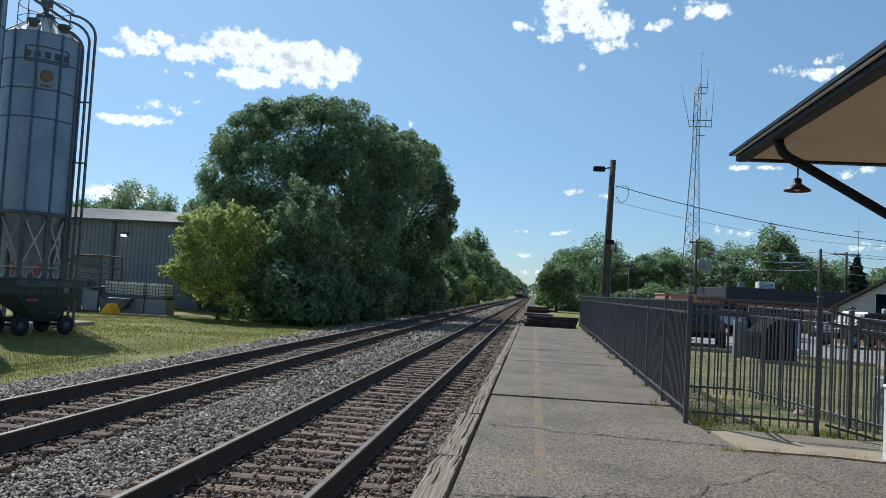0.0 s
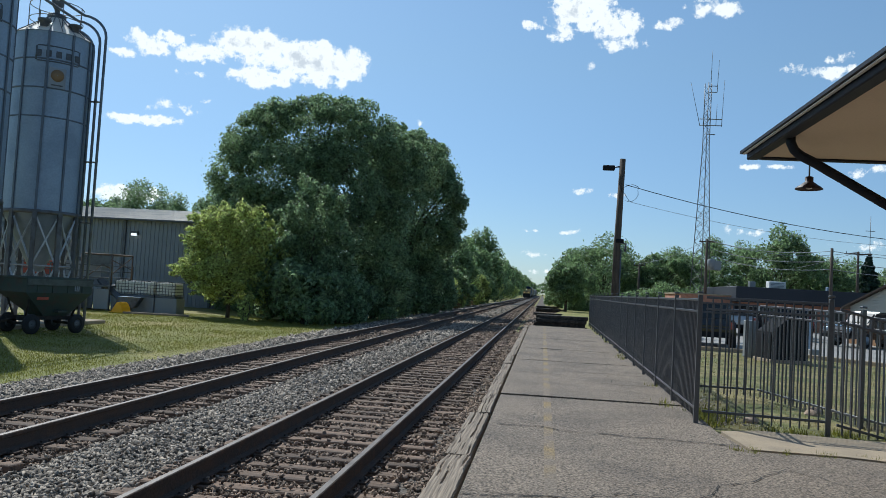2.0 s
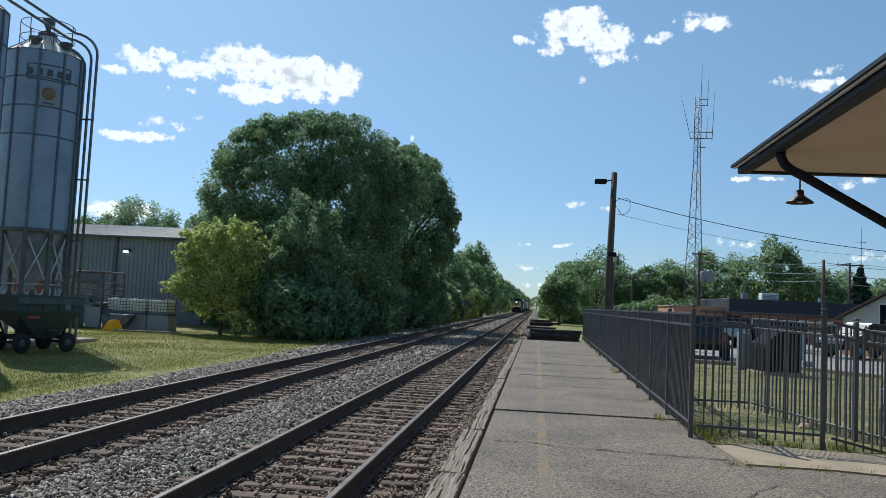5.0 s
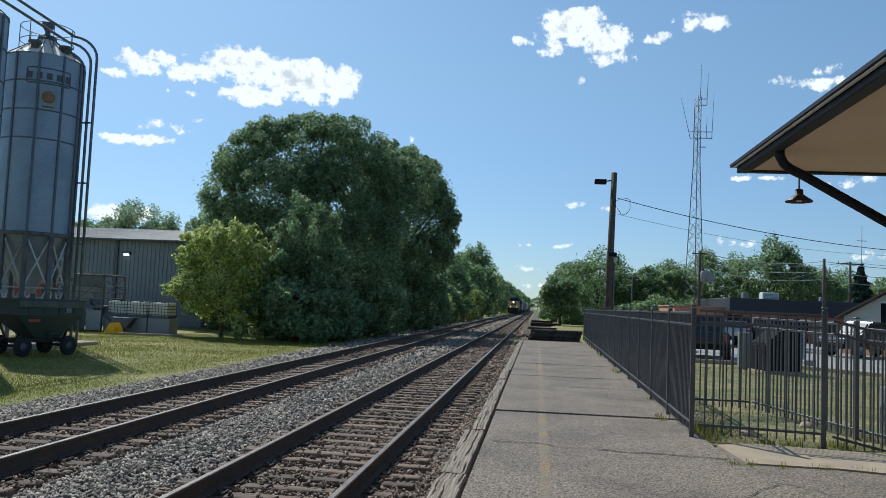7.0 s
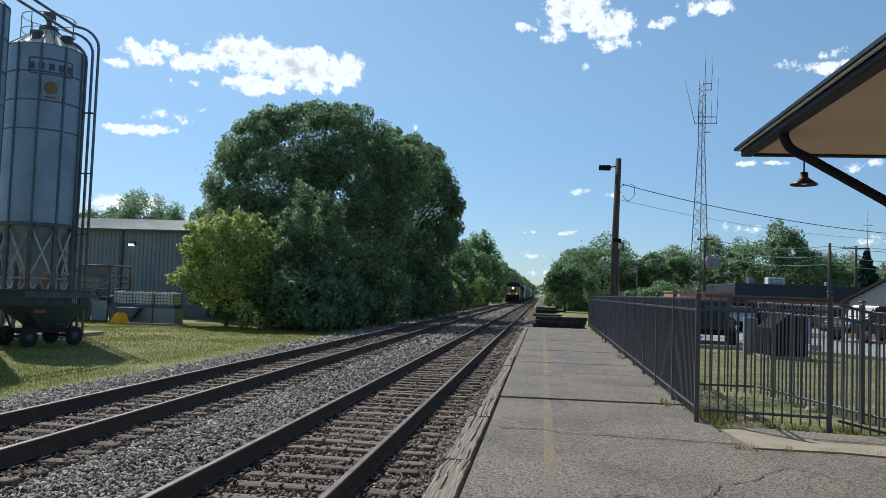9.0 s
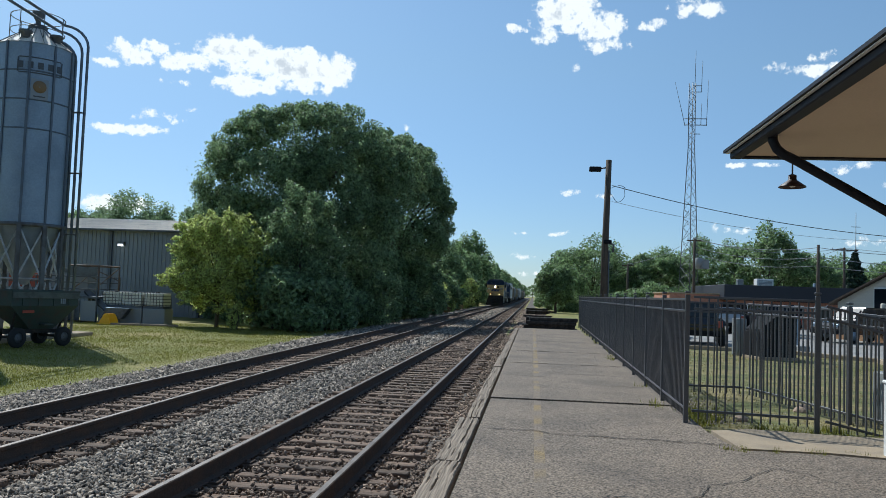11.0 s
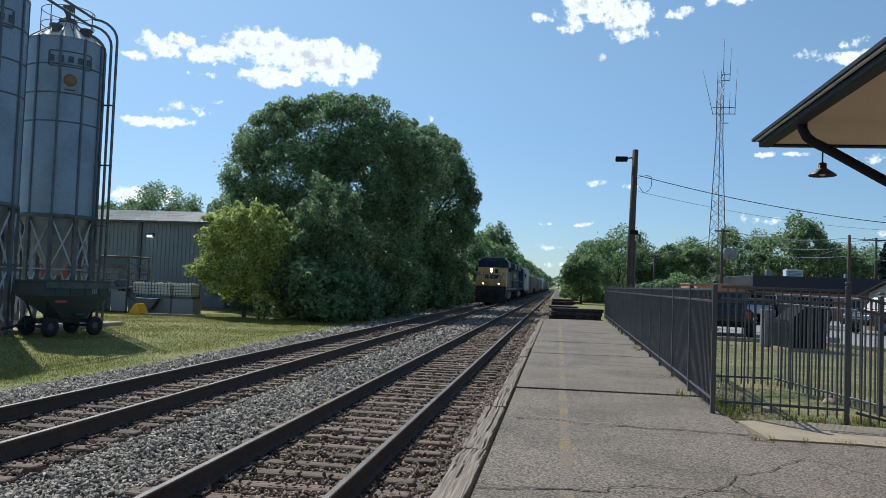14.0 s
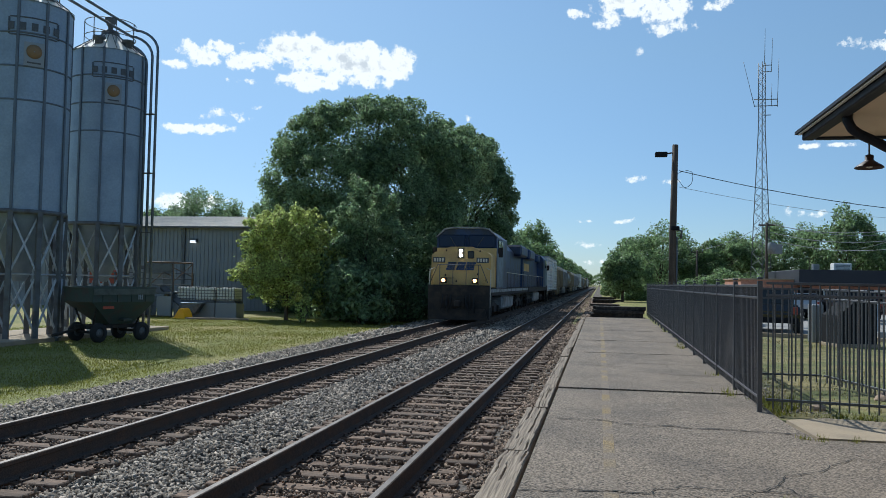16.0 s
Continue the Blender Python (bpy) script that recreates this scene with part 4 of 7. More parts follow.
def warehouse():
    x0, x1, y0, y1, ze, zr = -46.0, -21.5, 52.5, 74.0, 5.2, 6.75
    root = thing("warehouse", "long grey ribbed-metal warehouse with a pale low-pitched roof", "warehouse")
    bm = bm_new()
    ym = (y0 + y1) / 2
    add_prism(bm, [(y0, LEFT_Z - 0.1), (y1, LEFT_Z - 0.1), (y1, ze), (ym, zr - 0.06), (y0, ze)], x0, x1, "x")
    part("wall", bm, M_SIDING, root)
    bm = bm_new()
    n = int((x1 - x0) / 0.3)
    for i in range(n + 1):
        add_box(bm, x0 + (x1 - x0) * i / n, y0 - 0.015, (ze + LEFT_Z) / 2, 0.05, 0.034, ze - LEFT_Z)
    tagged(part("siding_ribs", bm, M_SIDING, root), kind="stuff")
    for s, ya in ((1, y0 - 0.5), (-1, y1 + 0.5)):
        bm = bm_new()
        add_prism(bm, [(ya, ze - 0.06), (ym, zr), (ym, zr + 0.1), (ya, ze + 0.05)], x0 - 0.4, x1 + 0.4, "x")
        part("roof", bm, M_ROOFMETAL, root)
    bm = bm_new()
    for i in range(62):
        x = x0 + (x1 - x0) * i / 61
        add_tube(bm, [(x, y0 - 0.48, ze + 0.07), (x, ym, zr + 0.115)], 0.025, 4)
    tagged(part("roof_seams", bm, M_ROOFMETAL, root), kind="stuff")
    box_part("gutter", ((x0 + x1) / 2, y0 - 0.55, ze + 0.0), (x1 - x0 + 0.8, 0.12, 0.13), M_GALVDARK, root)
    for x in (-35.6, -29.1, -22.6):
        box_part("downpipe", (x, y0 - 0.09, (ze + LEFT_Z) / 2), (0.2, 0.12, ze - LEFT_Z), M_GALVDARK, root)
    lamp = box_part("wall_lamp", (-28.3, y0 - 0.16, 4.27), (0.46, 0.26, 0.26), M_GALVDARK, root)
    box_part("lens", (-28.3, y0 - 0.24, 4.18), (0.40, 0.16, 0.16), M_FLOOD, lamp, 0.01, "lit white lamp lens")


def ibc_tote(x, y, z, a, label):
    root = thing("ibc_tote", label, "tote", pose(x, y, z, 0, 0, a), group="totes")
    box_part("tank", (0, 0, 0.50), (1.12, 0.94, 0.74), M_PLASTIC, root, 0.06)
    box_part("pallet", (0, 0, 0.07), (1.2, 1.0, 0.13), M_GALVDARK, root, 0.01)
    for z in (0.2, 0.36, 0.52, 0.68, 0.86):
        for s in (-1, 1):
            box_part("cage_bar", (0, s * 0.49, z), (1.18, 0.02, 0.025), M_GALVDARK, root, 0)
            box_part("cage_bar", (s * 0.58, 0, z), (0.02, 0.98, 0.025), M_GALVDARK, root, 0)
    for i in range(7):
        for s in (-1, 1):
            box_part("cage_upright", (-0.56 + i * 0.187, s * 0.49, 0.5), (0.02, 0.02, 0.76), M_GALVDARK, root, 0)
    bm = bm_new()
    add_lathe(bm, [(0.11, 0.86), (0.11, 0.91), (0.01, 0.92)], 14)
    part("lid", bm, M_RUBBER, root)


M_RUSTY = material("rusty_steel", (0.19, 0.125, 0.085), 0.8, 0.1, spots=(0.12, 0.10, 0.085), spot_scale=3.0, grain=0.25)


def yard():
    ibc_tote(-21.9, 42.4, LEFT_Z + 0.86, 3, "white plastic tote in a wire cage on a concrete block")
    ibc_tote(-20.65, 42.5, LEFT_Z + 0.86, -2, "milky white plastic tote in a steel cage")
    ibc_tote(-23.15, 42.6, LEFT_Z + 0.86, 5, "white plastic tote partly hidden behind a steel tray")
    for i, x in enumerate((-23.15, -21.9, -20.6)):
        bm = bm_new()
        add_box(bm, 0, 0, 0.43, 1.24, 1.2, 0.86, 0.03)
        b = tagged(part("concrete_block", bm, M_BOXGREY), "grey block supporting a plastic tote", "block", group="blocks")
        b.matrix_basis = pose(x, 42.5, LEFT_Z, 0, 0, 2 * i)
    root = thing("chute_bin", "tipped grey steel chute bin beside the totes", "bin", pose(-22.7, 41.6, LEFT_Z, 0, 0, 8) @ Matrix.Diagonal((0.62, 0.7, 0.55, 1)))
    bm = bm_new()
    add_prism(bm, [(-0.9, 0.5), (0.9, 0.5), (1.5, 1.5), (-0.4, 1.5)], -0.6, 0.6, "y")
    part("body", bm, M_GALVDARK, root)
    box_part("lip", (0.55, 0, 1.53), (2.0, 1.3, 0.06), M_GALV, root)
    for x in (-0.6, 0.6):
        for y in (-0.5, 0.5):
            box_part("leg", (x, y, 0.25), (0.1, 0.1, 0.5), M_GALVDARK, root)
    # yellow hood on the ground
    root = thing("yellow_hopper", "bright yellow plastic hopper lying on the grass", "hopper", pose(-22.2, 40.2, LEFT_Z, 0, 0, -12) @ Matrix.Diagonal((0.72, 0.72, 0.95, 1)))
    bm = bm_new()
    add_prism(bm, [(-0.6, 0.0), (0.6, 0.0), (0.45, 0.35), (0.2, 0.62), (-0.05, 0.62), (-0.35, 0.3)], -0.45, 0.45, "y")
    bmesh.ops.bevel(bm, geom=bm.edges[:], offset=0.05, segments=2, affect="EDGES")
    part("body", bm, M_YELLOWP, root)
    box_part("rim", (0, 0, 0.04), (1.3, 1.0, 0.07), M_YELLOWP, root)
    # loading platform with rails
    root = thing("loading_platform", "steel loading platform with railings and faded red panels", "platform", pose(-26.5, 42.9, LEFT_Z))
    box_part("deck", (0, 0, 1.35), (5.6, 2.6, 0.12), M_GALVDARK, root)
    for x in (-2.7, -0.9, 0.9, 2.7):
        for y in (-1.2, 1.2):
            box_part("leg", (x, y, 0.66), (0.12, 0.12, 1.32), M_GALVDARK, root)
            box_part("rail_post", (x, y, 1.95), (0.07, 0.07, 1.1), M_GALVDARK, root)
    for z in (1.8, 2.15, 2.48):
        for y in (-1.2, 1.2):
            box_part("railing", (0, y, z), (5.5, 0.06, 0.06), M_GALVDARK, root)
    box_part("red_panel", (-1.7, -1.0, 2.2), (1.9, 0.1, 0.8), M_RED, root)
    box_part("machine", (0.4, 0.2, 2.0), (2.6, 1.3, 1.2), M_BOXGREY, root)
    for x in (0.9, 2.7):
        for y in (-1.1, 1.1):
            tube_part("frame_post", [(x, y, 1.4), (x, y, 3.1)], 0.05, M_RUSTY, root, 5)
        tube_part("frame_beam", [(x, -1.1, 3.1), (x, 1.1, 3.1)], 0.05, M_RUSTY, root, 5)
    for y in (-1.1, 1.1):
        tube_part("frame_beam", [(0.9, y, 3.1), (2.7, y, 3.1)], 0.05, M_RUSTY, root, 5)
        tube_part("frame_brace", [(0.9, y, 1.5), (2.7, y, 3.05)], 0.03, M_RUSTY, root, 4)
        tube_part("frame_brace", [(0.9, y, 3.05), (2.7, y, 2.3)], 0.03, M_RUSTY, root, 4)
    box_part("guard_sheet", (1.8, -1.16, 2.78), (1.7, 0.03, 0.5), M_GALVDARK, root, 0.005)
    for k in range(6):
        box_part("skirt_panel", (-2.3 + k * 0.92, -1.28, 0.62), (0.86, 0.05, 1.1), M_BOXGREY if k % 2 else M_GALVDARK, root, 0.01)
    box_part("conveyor_cover", (-0.6, 0, 2.8), (3.4, 1.0, 0.22), M_GALVDARK, root)
    # a leaning conveyor and clutter round the platform
    root = thing("conveyor", "dark slanted steel conveyor reaching down from the loading platform", "conveyor", pose(-24.0, 42.2, LEFT_Z))
    tube_part("trough", [(-0.7, 0, 1.7), (0.9, -0.3, 0.55)], 0.2, M_GALVDARK, root, 4)
    tube_part("leg", [(0.4, -0.2, 0.0), (0.3, -0.2, 0.95)], 0.05, M_GALVDARK, root, 5)
    for k, (x, y, w, h, m) in enumerate(((-28.6, 41.2, 0.9, 1.1, M_RED), (-27.1, 41.0, 1.2, 0.8, M_GALVDARK), (-25.8, 40.8, 0.7, 1.3, M_BOXGREY), (-26.5, 40.6, 0.5, 0.6, M_TIMBER), (-29.8, 41.4, 1.1, 1.6, M_GALVDARK))):
        root = thing("machine_crate", "rusty steel machine part stored under the loading platform", "crate", pose(x, y, LEFT_Z, 0, 0, 9 * k), "stored crates")
        box_part("body", (0, 0, h / 2), (w, w * 0.7, h), m, root, 0.03)
        box_part("lid", (0, 0, h + 0.02), (w * 1.06, w * 0.76, 0.05), M_GALVDARK, root, 0.01)
        for s in (-1, 1):
            box_part("strap", (s * w * 0.3, -w * 0.355, h / 2), (0.05, 0.02, h), M_UNDER, root, 0)
    bm = bm_new()
    add_box(bm, 0, 0, 0, 3.4, 0.22, 0.10, 0.01)
    tagged(part("plank", bm, M_TIMBER), "weathered plank lying on the lawn", "plank").matrix_basis = pose(-20.2, 40.2, LEFT_Z + 0.06, 0, 0, 12)


build_bins()
gravity_wagon()
warehouse()
yard()


# ---- station, street and town side ----
def station():
    root = thing("station_canopy", "station roof with dark fascia, tan soffit and curved dark brackets", "building")
    ex, ey, z = 2.125, 9.0, 3.28          # the eave's outer corner and the soffit's height
    bm = bm_new()
    add_prism(bm, [(ex + 0.1, -9.0), (9.5, -9.0), (9.5, ey - 0.1), (ex + 0.1, ey - 0.1)], z, z + 0.04, "z")
    part("soffit", bm, M_TAN, root, "tan boarded soffit")
    bm = bm_new()
    add_box(bm, ex + 0.06, (ey - 9.0) / 2, z + 0.01, 0.12, ey + 9.0, 0.07, 0.01)
    part("fascia", bm, M_FASCIA, root, "dark painted fascia board")
    bm = bm_new()
    add_box(bm, (ex + 9.5) / 2 + 0.05, ey - 0.05, z + 0.01, 9.5 - ex - 0.14, 0.10, 0.066, 0.01)
    part("fascia", bm, M_FASCIA, root, "dark painted fascia board")
    bm = bm_new()
    add_box(bm, ex - 0.025, (ey - 9.0) / 2, z + 0.041, 0.03, ey + 9.04, 0.01, 0.002)
    part("drip_edge", bm, M_WHITE, root, "thin pale metal drip edge")
    # hipped roof above
    bm = bm_new()
    zt = z + 0.048
    a = [bm.verts.new(v) for v in ((ex - 0.06, -9.0, zt), (9.5, -9.0, zt), (9.5, ey + 0.06, zt), (ex - 0.06, ey + 0.06, zt))]
    b = [bm.verts.new((v.co.x, v.co.y, zt + 0.03)) for v in a]
    c, d = bm.verts.new((5.8, -6.0, zt + 1.2)), bm.verts.new((5.8, 5.3, zt + 1.2))
    bm.faces.new(a)
    for i in range(4):
        bm.faces.new((a[i], a[(i + 1) % 4], b[(i + 1) % 4], b[i]))
    bm.faces.new((b[0], b[1], c))
    bm.faces.new((b[1], b[2], d, c))
    bm.faces.new((b[2], b[3], d))
    bm.faces.new((b[3], b[0], c, d))
    bmesh.ops.recalc_face_normals(bm, faces=bm.faces[:])
    part("roof", bm, M_FASCIA, root, "dark roofing")
    for y in (7.8, 3.6, -0.6, -4.8):
        bm = bm_new()
        pts = [(2.23, 3.30), (2.235, 3.22), (2.27, 3.15), (2.33, 3.10), (2.45, 3.04), (3.31, 2.55), (4.58, 1.82)]
        add_tube(bm, [(x, y, zz) for x, zz in pts], 0.046, 10)
        part("bracket", bm, M_FASCIA, root, "curved dark steel bracket")
    bm = bm_new()
    add_box(bm, 6.9, -1.2, 1.62, 4.6, 15.6, 3.36)
    part("wall", bm, M_TANBRICK, root, "tan brick station wall")
    # hanging lamp
    lamp = thing("pendant_lamp", "oxblood enamel pendant lamp hanging from the soffit", "lamp", pose(2.745, 9.0 - 0.12, z - 0.005))
    tube_part("rod", [(0, 0, 0), (0, 0, -0.19)], 0.009, M_BLACK, lamp, 6)
    bm = bm_new()
    add_lathe(bm, [(0.135, -0.335), (0.140, -0.330), (0.133, -0.318), (0.055, -0.262), (0.042, -0.25), (0.042, -0.205), (0.034, -0.198), (0.01, -0.19)], 28)
    add_lathe(bm, [(0.131, -0.333), (0.045, -0.268)], 28)
    part("shade", bm, M_REDLAMP, lamp)
    bm = bm_new()
    add_lathe(bm, [(0.01, -0.334), (0.03, -0.325), (0.036, -0.295), (0.02, -0.262)], 14)
    part("bulb", bm, M_WHITE, lamp)
    # white post by the slab
    root = thing("white_post", "short white-painted timber post on the concrete", "post", pose(4.2, 9.9, -0.02))
    box_part("shaft", (0, 0, 0.42), (0.14, 0.14, 0.84), M_WHITE, root, 0.012)
    box_part("cap", (0, 0, 0.86), (0.17, 0.17, 0.04), M_WHITE, root, 0.012)
    # concrete slab in front of the gate
    bm = bm_new()
    add_prism(bm, [(2.44, 11.15), (2.52, 9.92), (3.10, 9.92), (3.54, 9.93), (4.10, 9.80), (9.00, 9.46), (9.00, 11.30), (5.80, 11.20), (4.00, 11.30), (3.00, 11.45)], -0.2, -0.012, "z")
    tagged(part("concrete_slab", bm, M_CONCRETE), "pale concrete slab before the gate", "slab", kind="structure")
    ac = thing("air_conditioner", "small pale air-conditioning unit behind the gate", "air conditioner", pose(5.45, 12.9, RIGHT_Z))
    box_part("case", (0, 0, 0.40), (0.38, 0.4, 0.78), M_BOXGREY, ac, 0.02)
    for k in range(9):
        box_part("louvre", (0, -0.205, 0.12 + k * 0.07), (0.32, 0.02, 0.03), M_WHITE, ac, 0)


def street_things():
    # light pole with floodlight
    root = thing("light_pole", "dark wooden light pole with a box floodlight", "light pole", pose(3.76, 43.0, RIGHT_Z))
    tube_part("pole", [(0, 0, -0.3), (0.0, 0, 4.5), (0.09, 0, 9.12)], 0.21, M_POLEWOOD, root, 10, 0.15)
    tube_part("arm", [(0.05, 0, 8.72), (-0.35, 0, 8.66)], 0.04, M_BLACK, root, 6)
    box_part("floodlight", (-0.62, 0, 8.62), (0.62, 0.4, 0.24), M_BOXBLACK, root, 0.03)
    box_part("bracket_box", (0.1, -0.2, 4.75), (0.42, 0.16, 0.2), M_BOXBLACK, root, 0.02)
    tube_part("horn_arm", [(0.1, -0.15, 4.7), (0.42, -0.2, 4.6), (0.4, -0.2, 4.2)], 0.06, M_BLACK, root, 6)
    tube_part("conduit", [(0.2, -0.14, 0), (0.2, -0.14, 4.3)], 0.035, M_GALVDARK, root, 6)
    pts = [(0.16 + 0.42 * math.sin(a) * (1 + 0.2 * math.sin(3 * a)), -0.2, 7.75 - 0.36 * (1 - math.cos(a)) * (1 + 0.25 * math.cos(2 * a))) for a in [2 * math.pi * i / 20 for i in range(20)]]
    tube_part("wire_loop", [(x + 0.42, y, z) for x, y, z in pts], 0.014, M_WIRE, root, 5)
    # radio tower
    root = thing("radio_tower", "tall steel lattice radio tower with whip antennas", "radio tower", pose(16.95, 90.0, -0.3))
    H, w0, w1 = 26.2, 1.35, 0.40
    corner = [(math.cos(a), math.sin(a)) for a in (0.4, 0.4 + 2.0944, 0.4 + 4.1888)]

    def at(i, z):
        w = w0 + (w1 - w0) * min(1, z / 19.0)
        return Vector((corner[i % 3][0] * w, corner[i % 3][1] * w, z))
    for i in range(3):
        tube_part("leg", [at(i, 0), at(i, 19.0), at(i, H)], 0.046, M_TOWER, root, 6)
    z, k = 0.0, 0
    while z < H - 0.5:
        st = 1.45 if z < 10 else 1.0 if z < 19 else 0.62
        for i in range(3):
            a, b = (i, i + 1) if k % 2 else (i + 1, i)
            tube_part("lattice_bar", [at(a, z), at(b, z + st)], 0.025, M_TOWER, root, 4)
            if z < 12:
                tube_part("lattice_bar", [at(b, z), at(a, z + st)], 0.025, M_TOWER, root, 4)
        z, k = z + st, k + 1
    for x0, x1, za, zb in ((0.25, 0.3, 26.0, 29.9), (0.95, 1.05, 25.2, 28.8), (-0.75, -1.9, 21.4, 26.3), (1.55, 1.7, 21.4, 26.6), (0.95, 1.0, 21.5, 23.9), (-0.4, -0.35, 21.5, 26.2)):
        tube_part("whip_antenna", [(x0, 0, za), (x1, 0, zb)], 0.036, M_TOWER, root, 5, 0.02)
    for z in (21.5, 22.2, 20.5):
        tube_part("antenna_arm", [(-0.8, 0, z), (1.6, 0, z)] if z > 21 else [(0, 0, z), (0.9, 0, z)], 0.05, M_TOWER, root, 5)
    for z in (25.2, 25.9):
        tube_part("antenna_arm", [(0, 0, z), (0.95, 0, z)], 0.045, M_TOWER, root, 5)
    # far thin masts
    for x, y, h, m in ((49.5, 130.0, 16.5, M_TOWER), (-18.5, 150.0, 24.0, M_TOWER)):
        root = thing("far_mast", "thin distant radio mast", "radio mast", pose(x, y, 0), "masts")
        tube_part("mast", [(0, 0, 0), (0, 0, h)], 0.09, m, root, 5, 0.04)
        tube_part("cross_arm", [(-0.7, 0, h * 0.86), (0.7, 0, h * 0.86)], 0.05, m, root, 4)
    # utility poles
    tops = {}
    for nm, x, y, h, arm in (("a", 20.3, 60.0, 6.4, 0.0), ("b", 27.6, 75.0, 7.3, 1.8), ("c", 13.6, 70.0, 7.4, 1.0), ("d", 23.0, 95.0, 5.6, 0.8), ("e", 38.0, 62.0, 7.0, 1.6), ("f", 10.6, 92.0, 6.0, 1.0)):
        root = thing("utility_pole", "weathered wooden utility pole", "utility pole", pose(x, y, -0.3), "utility poles")
        tube_part("pole", [(0, 0, 0), (0, 0, h)], 0.15, M_POLEWOOD, root, 8, 0.10)
        if arm:
            box_part("cross_arm", (0, 0, h - 0.2), (arm * 1.3, 0.1, 0.12), M_POLEWOOD, root, 0.01)
            for s in (-1, 0, 1):
                tube_part("insulator", [(s * arm * 0.55, 0, h - 0.14), (s * arm * 0.55, 0, h + 0.05)], 0.035, M_GALV, root, 6)
        if nm == "c":
            bm = bm_new()
            add_lathe(bm, [(0.02, 0), (0.32, 0.02), (0.32, 0.85), (0.25, 0.92), (0.02, 0.95)], 18, (0.35, -0.2, h - 2.6))
            part("transformer", bm, M_BOXGREY, root, "grey pole transformer")
            box_part("meter_box", (0.7, -0.2, h - 2.2), (0.9, 0.4, 0.8), M_BOXGREY, root, 0.03)
        tops[nm] = Vector((x, y, h - 0.3))

    def wire(a, b, sag, r, mat=M_WIRE):
        a, b = Vector(a), Vector(b)
        pts = [a.lerp(b, i / 24) - Vector((0, 0, sag * 4 * (i / 24) * (1 - i / 24))) for i in range(25)]
        bm = bm_new()
        add_tube(bm, pts, r, 5)
        tagged(part("overhead_wire", bm, mat), "thin sagging overhead cable", "cable", group="overhead wires")
    wire((4.05, 43.0, 7.7), (22.0, 48.0, 5.7), 0.45, 0.02)
    wire((4.05, 43.0, 6.85), (30.0, 62.0, 6.8), 0.75, 0.011, M_WIREPALE)
    for z in (0.0, -0.7, -1.3):
        wire(tops["c"] + Vector((0, 0, z)), tops["a"] + Vector((0, 0, z - 0.2)), 0.5, 0.022, M_WIREPALE)
        wire(tops["a"] + Vector((0, 0, z - 0.2)), tops["e"] + Vector((0, 0, z)), 0.7, 0.022, M_WIREPALE)
    wire(tops["b"], tops["e"], 0.6, 0.02, M_WIREPALE)
    wire(tops["c"], tops["b"], 0.8, 0.02, M_WIREPALE)
    wire(tops["f"], tops["c"], 0.4, 0.02, M_WIREPALE)
    wire(tops["d"], tops["b"], 0.4, 0.02, M_WIREPALE)
    # cabinets on the grass
    bm = bm_new()
    root = thing("transformer_cabinet", "large dark steel transformer cabinet with a sloping top", "cabinet", pose(7.7, 27.0, RIGHT_Z, 0, 0, -78))
    add_prism(bm, [(-0.6, 0.02), (0.6, 0.02), (0.6, 1.46), (0.0, 1.46), (-0.6, 0.95)], -0.5, 0.5, "x")
    part("body", bm, M_BOXBLACK, root)
    box_part("base", (0, 0, 0.04), (1.15, 1.35, 0.1), M_CONCRETE, root)
    for s in (-1, 1):
        box_part("door", (s * 0.25, -0.615, 0.48), (0.47, 0.03, 0.8), M_BOXBLACK, root, 0.01)
    root = thing("meter_cabinet", "slim grey steel meter cabinet", "cabinet", pose(7.02, 28.2, RIGHT_Z, 0, 0, 8))
    box_part("body", (0, 0, 0.62), (0.36, 0.4, 1.24), M_BOXGREY, root, 0.02)
    box_part("door", (0, -0.235, 0.65), (0.3, 0.02, 1.0), M_BOXGREY, root, 0.005)
    root = thing("bollard_post", "thin grey post beside the lot", "post", pose(10.9, 34.5, RIGHT_Z))
    box_part("shaft", (0, 0, 0.6), (0.09, 0.09, 1.2), M_GALV, root, 0.01)
    root = thing("valve_box", "small grey box at the lot's edge", "box", pose(9.6, 29.8, RIGHT_Z))
    box_part("body", (0, 0, 0.16), (0.4, 0.3, 0.34), M_BOXGREY, root, 0.02)
    rng = random.Random(2)
    for i in range(3):
        bm = bm_new()
        bmesh.ops.create_icosphere(bm, subdivisions=2, radius=0.12)
        for v in bm.verts:
            v.co *= 1 + 0.35 * noise.noise(v.co * 6 + Vector((i, 0, 0)))
            v.co.z *= 0.6
        o = tagged(part("rock", bm, M_STONEDUST), "rough grey rock in the grass behind the fence", "rock", group="rocks")
        o.matrix_basis = pose(3.1 + rng.random() * 1.6, 12.4 + rng.random() * 2.0, RIGHT_Z + 0.02)
    # parking lot
    bm = bm_new()
    add_prism(bm, [(4.4, 30.9), (9.0, 30.2), (11.2, 27.4), (10.4, 24.0), (12.0, 21.0), (60, 20.5), (60, 60.5), (4.4, 60.5)], -0.12, RIGHT_Z + 0.05, "z")
    tagged(part("parking_lot", bm, M_LOT), "sunlit pale grey asphalt parking lot", "parking lot", kind="structure")
    bm = bm_new()
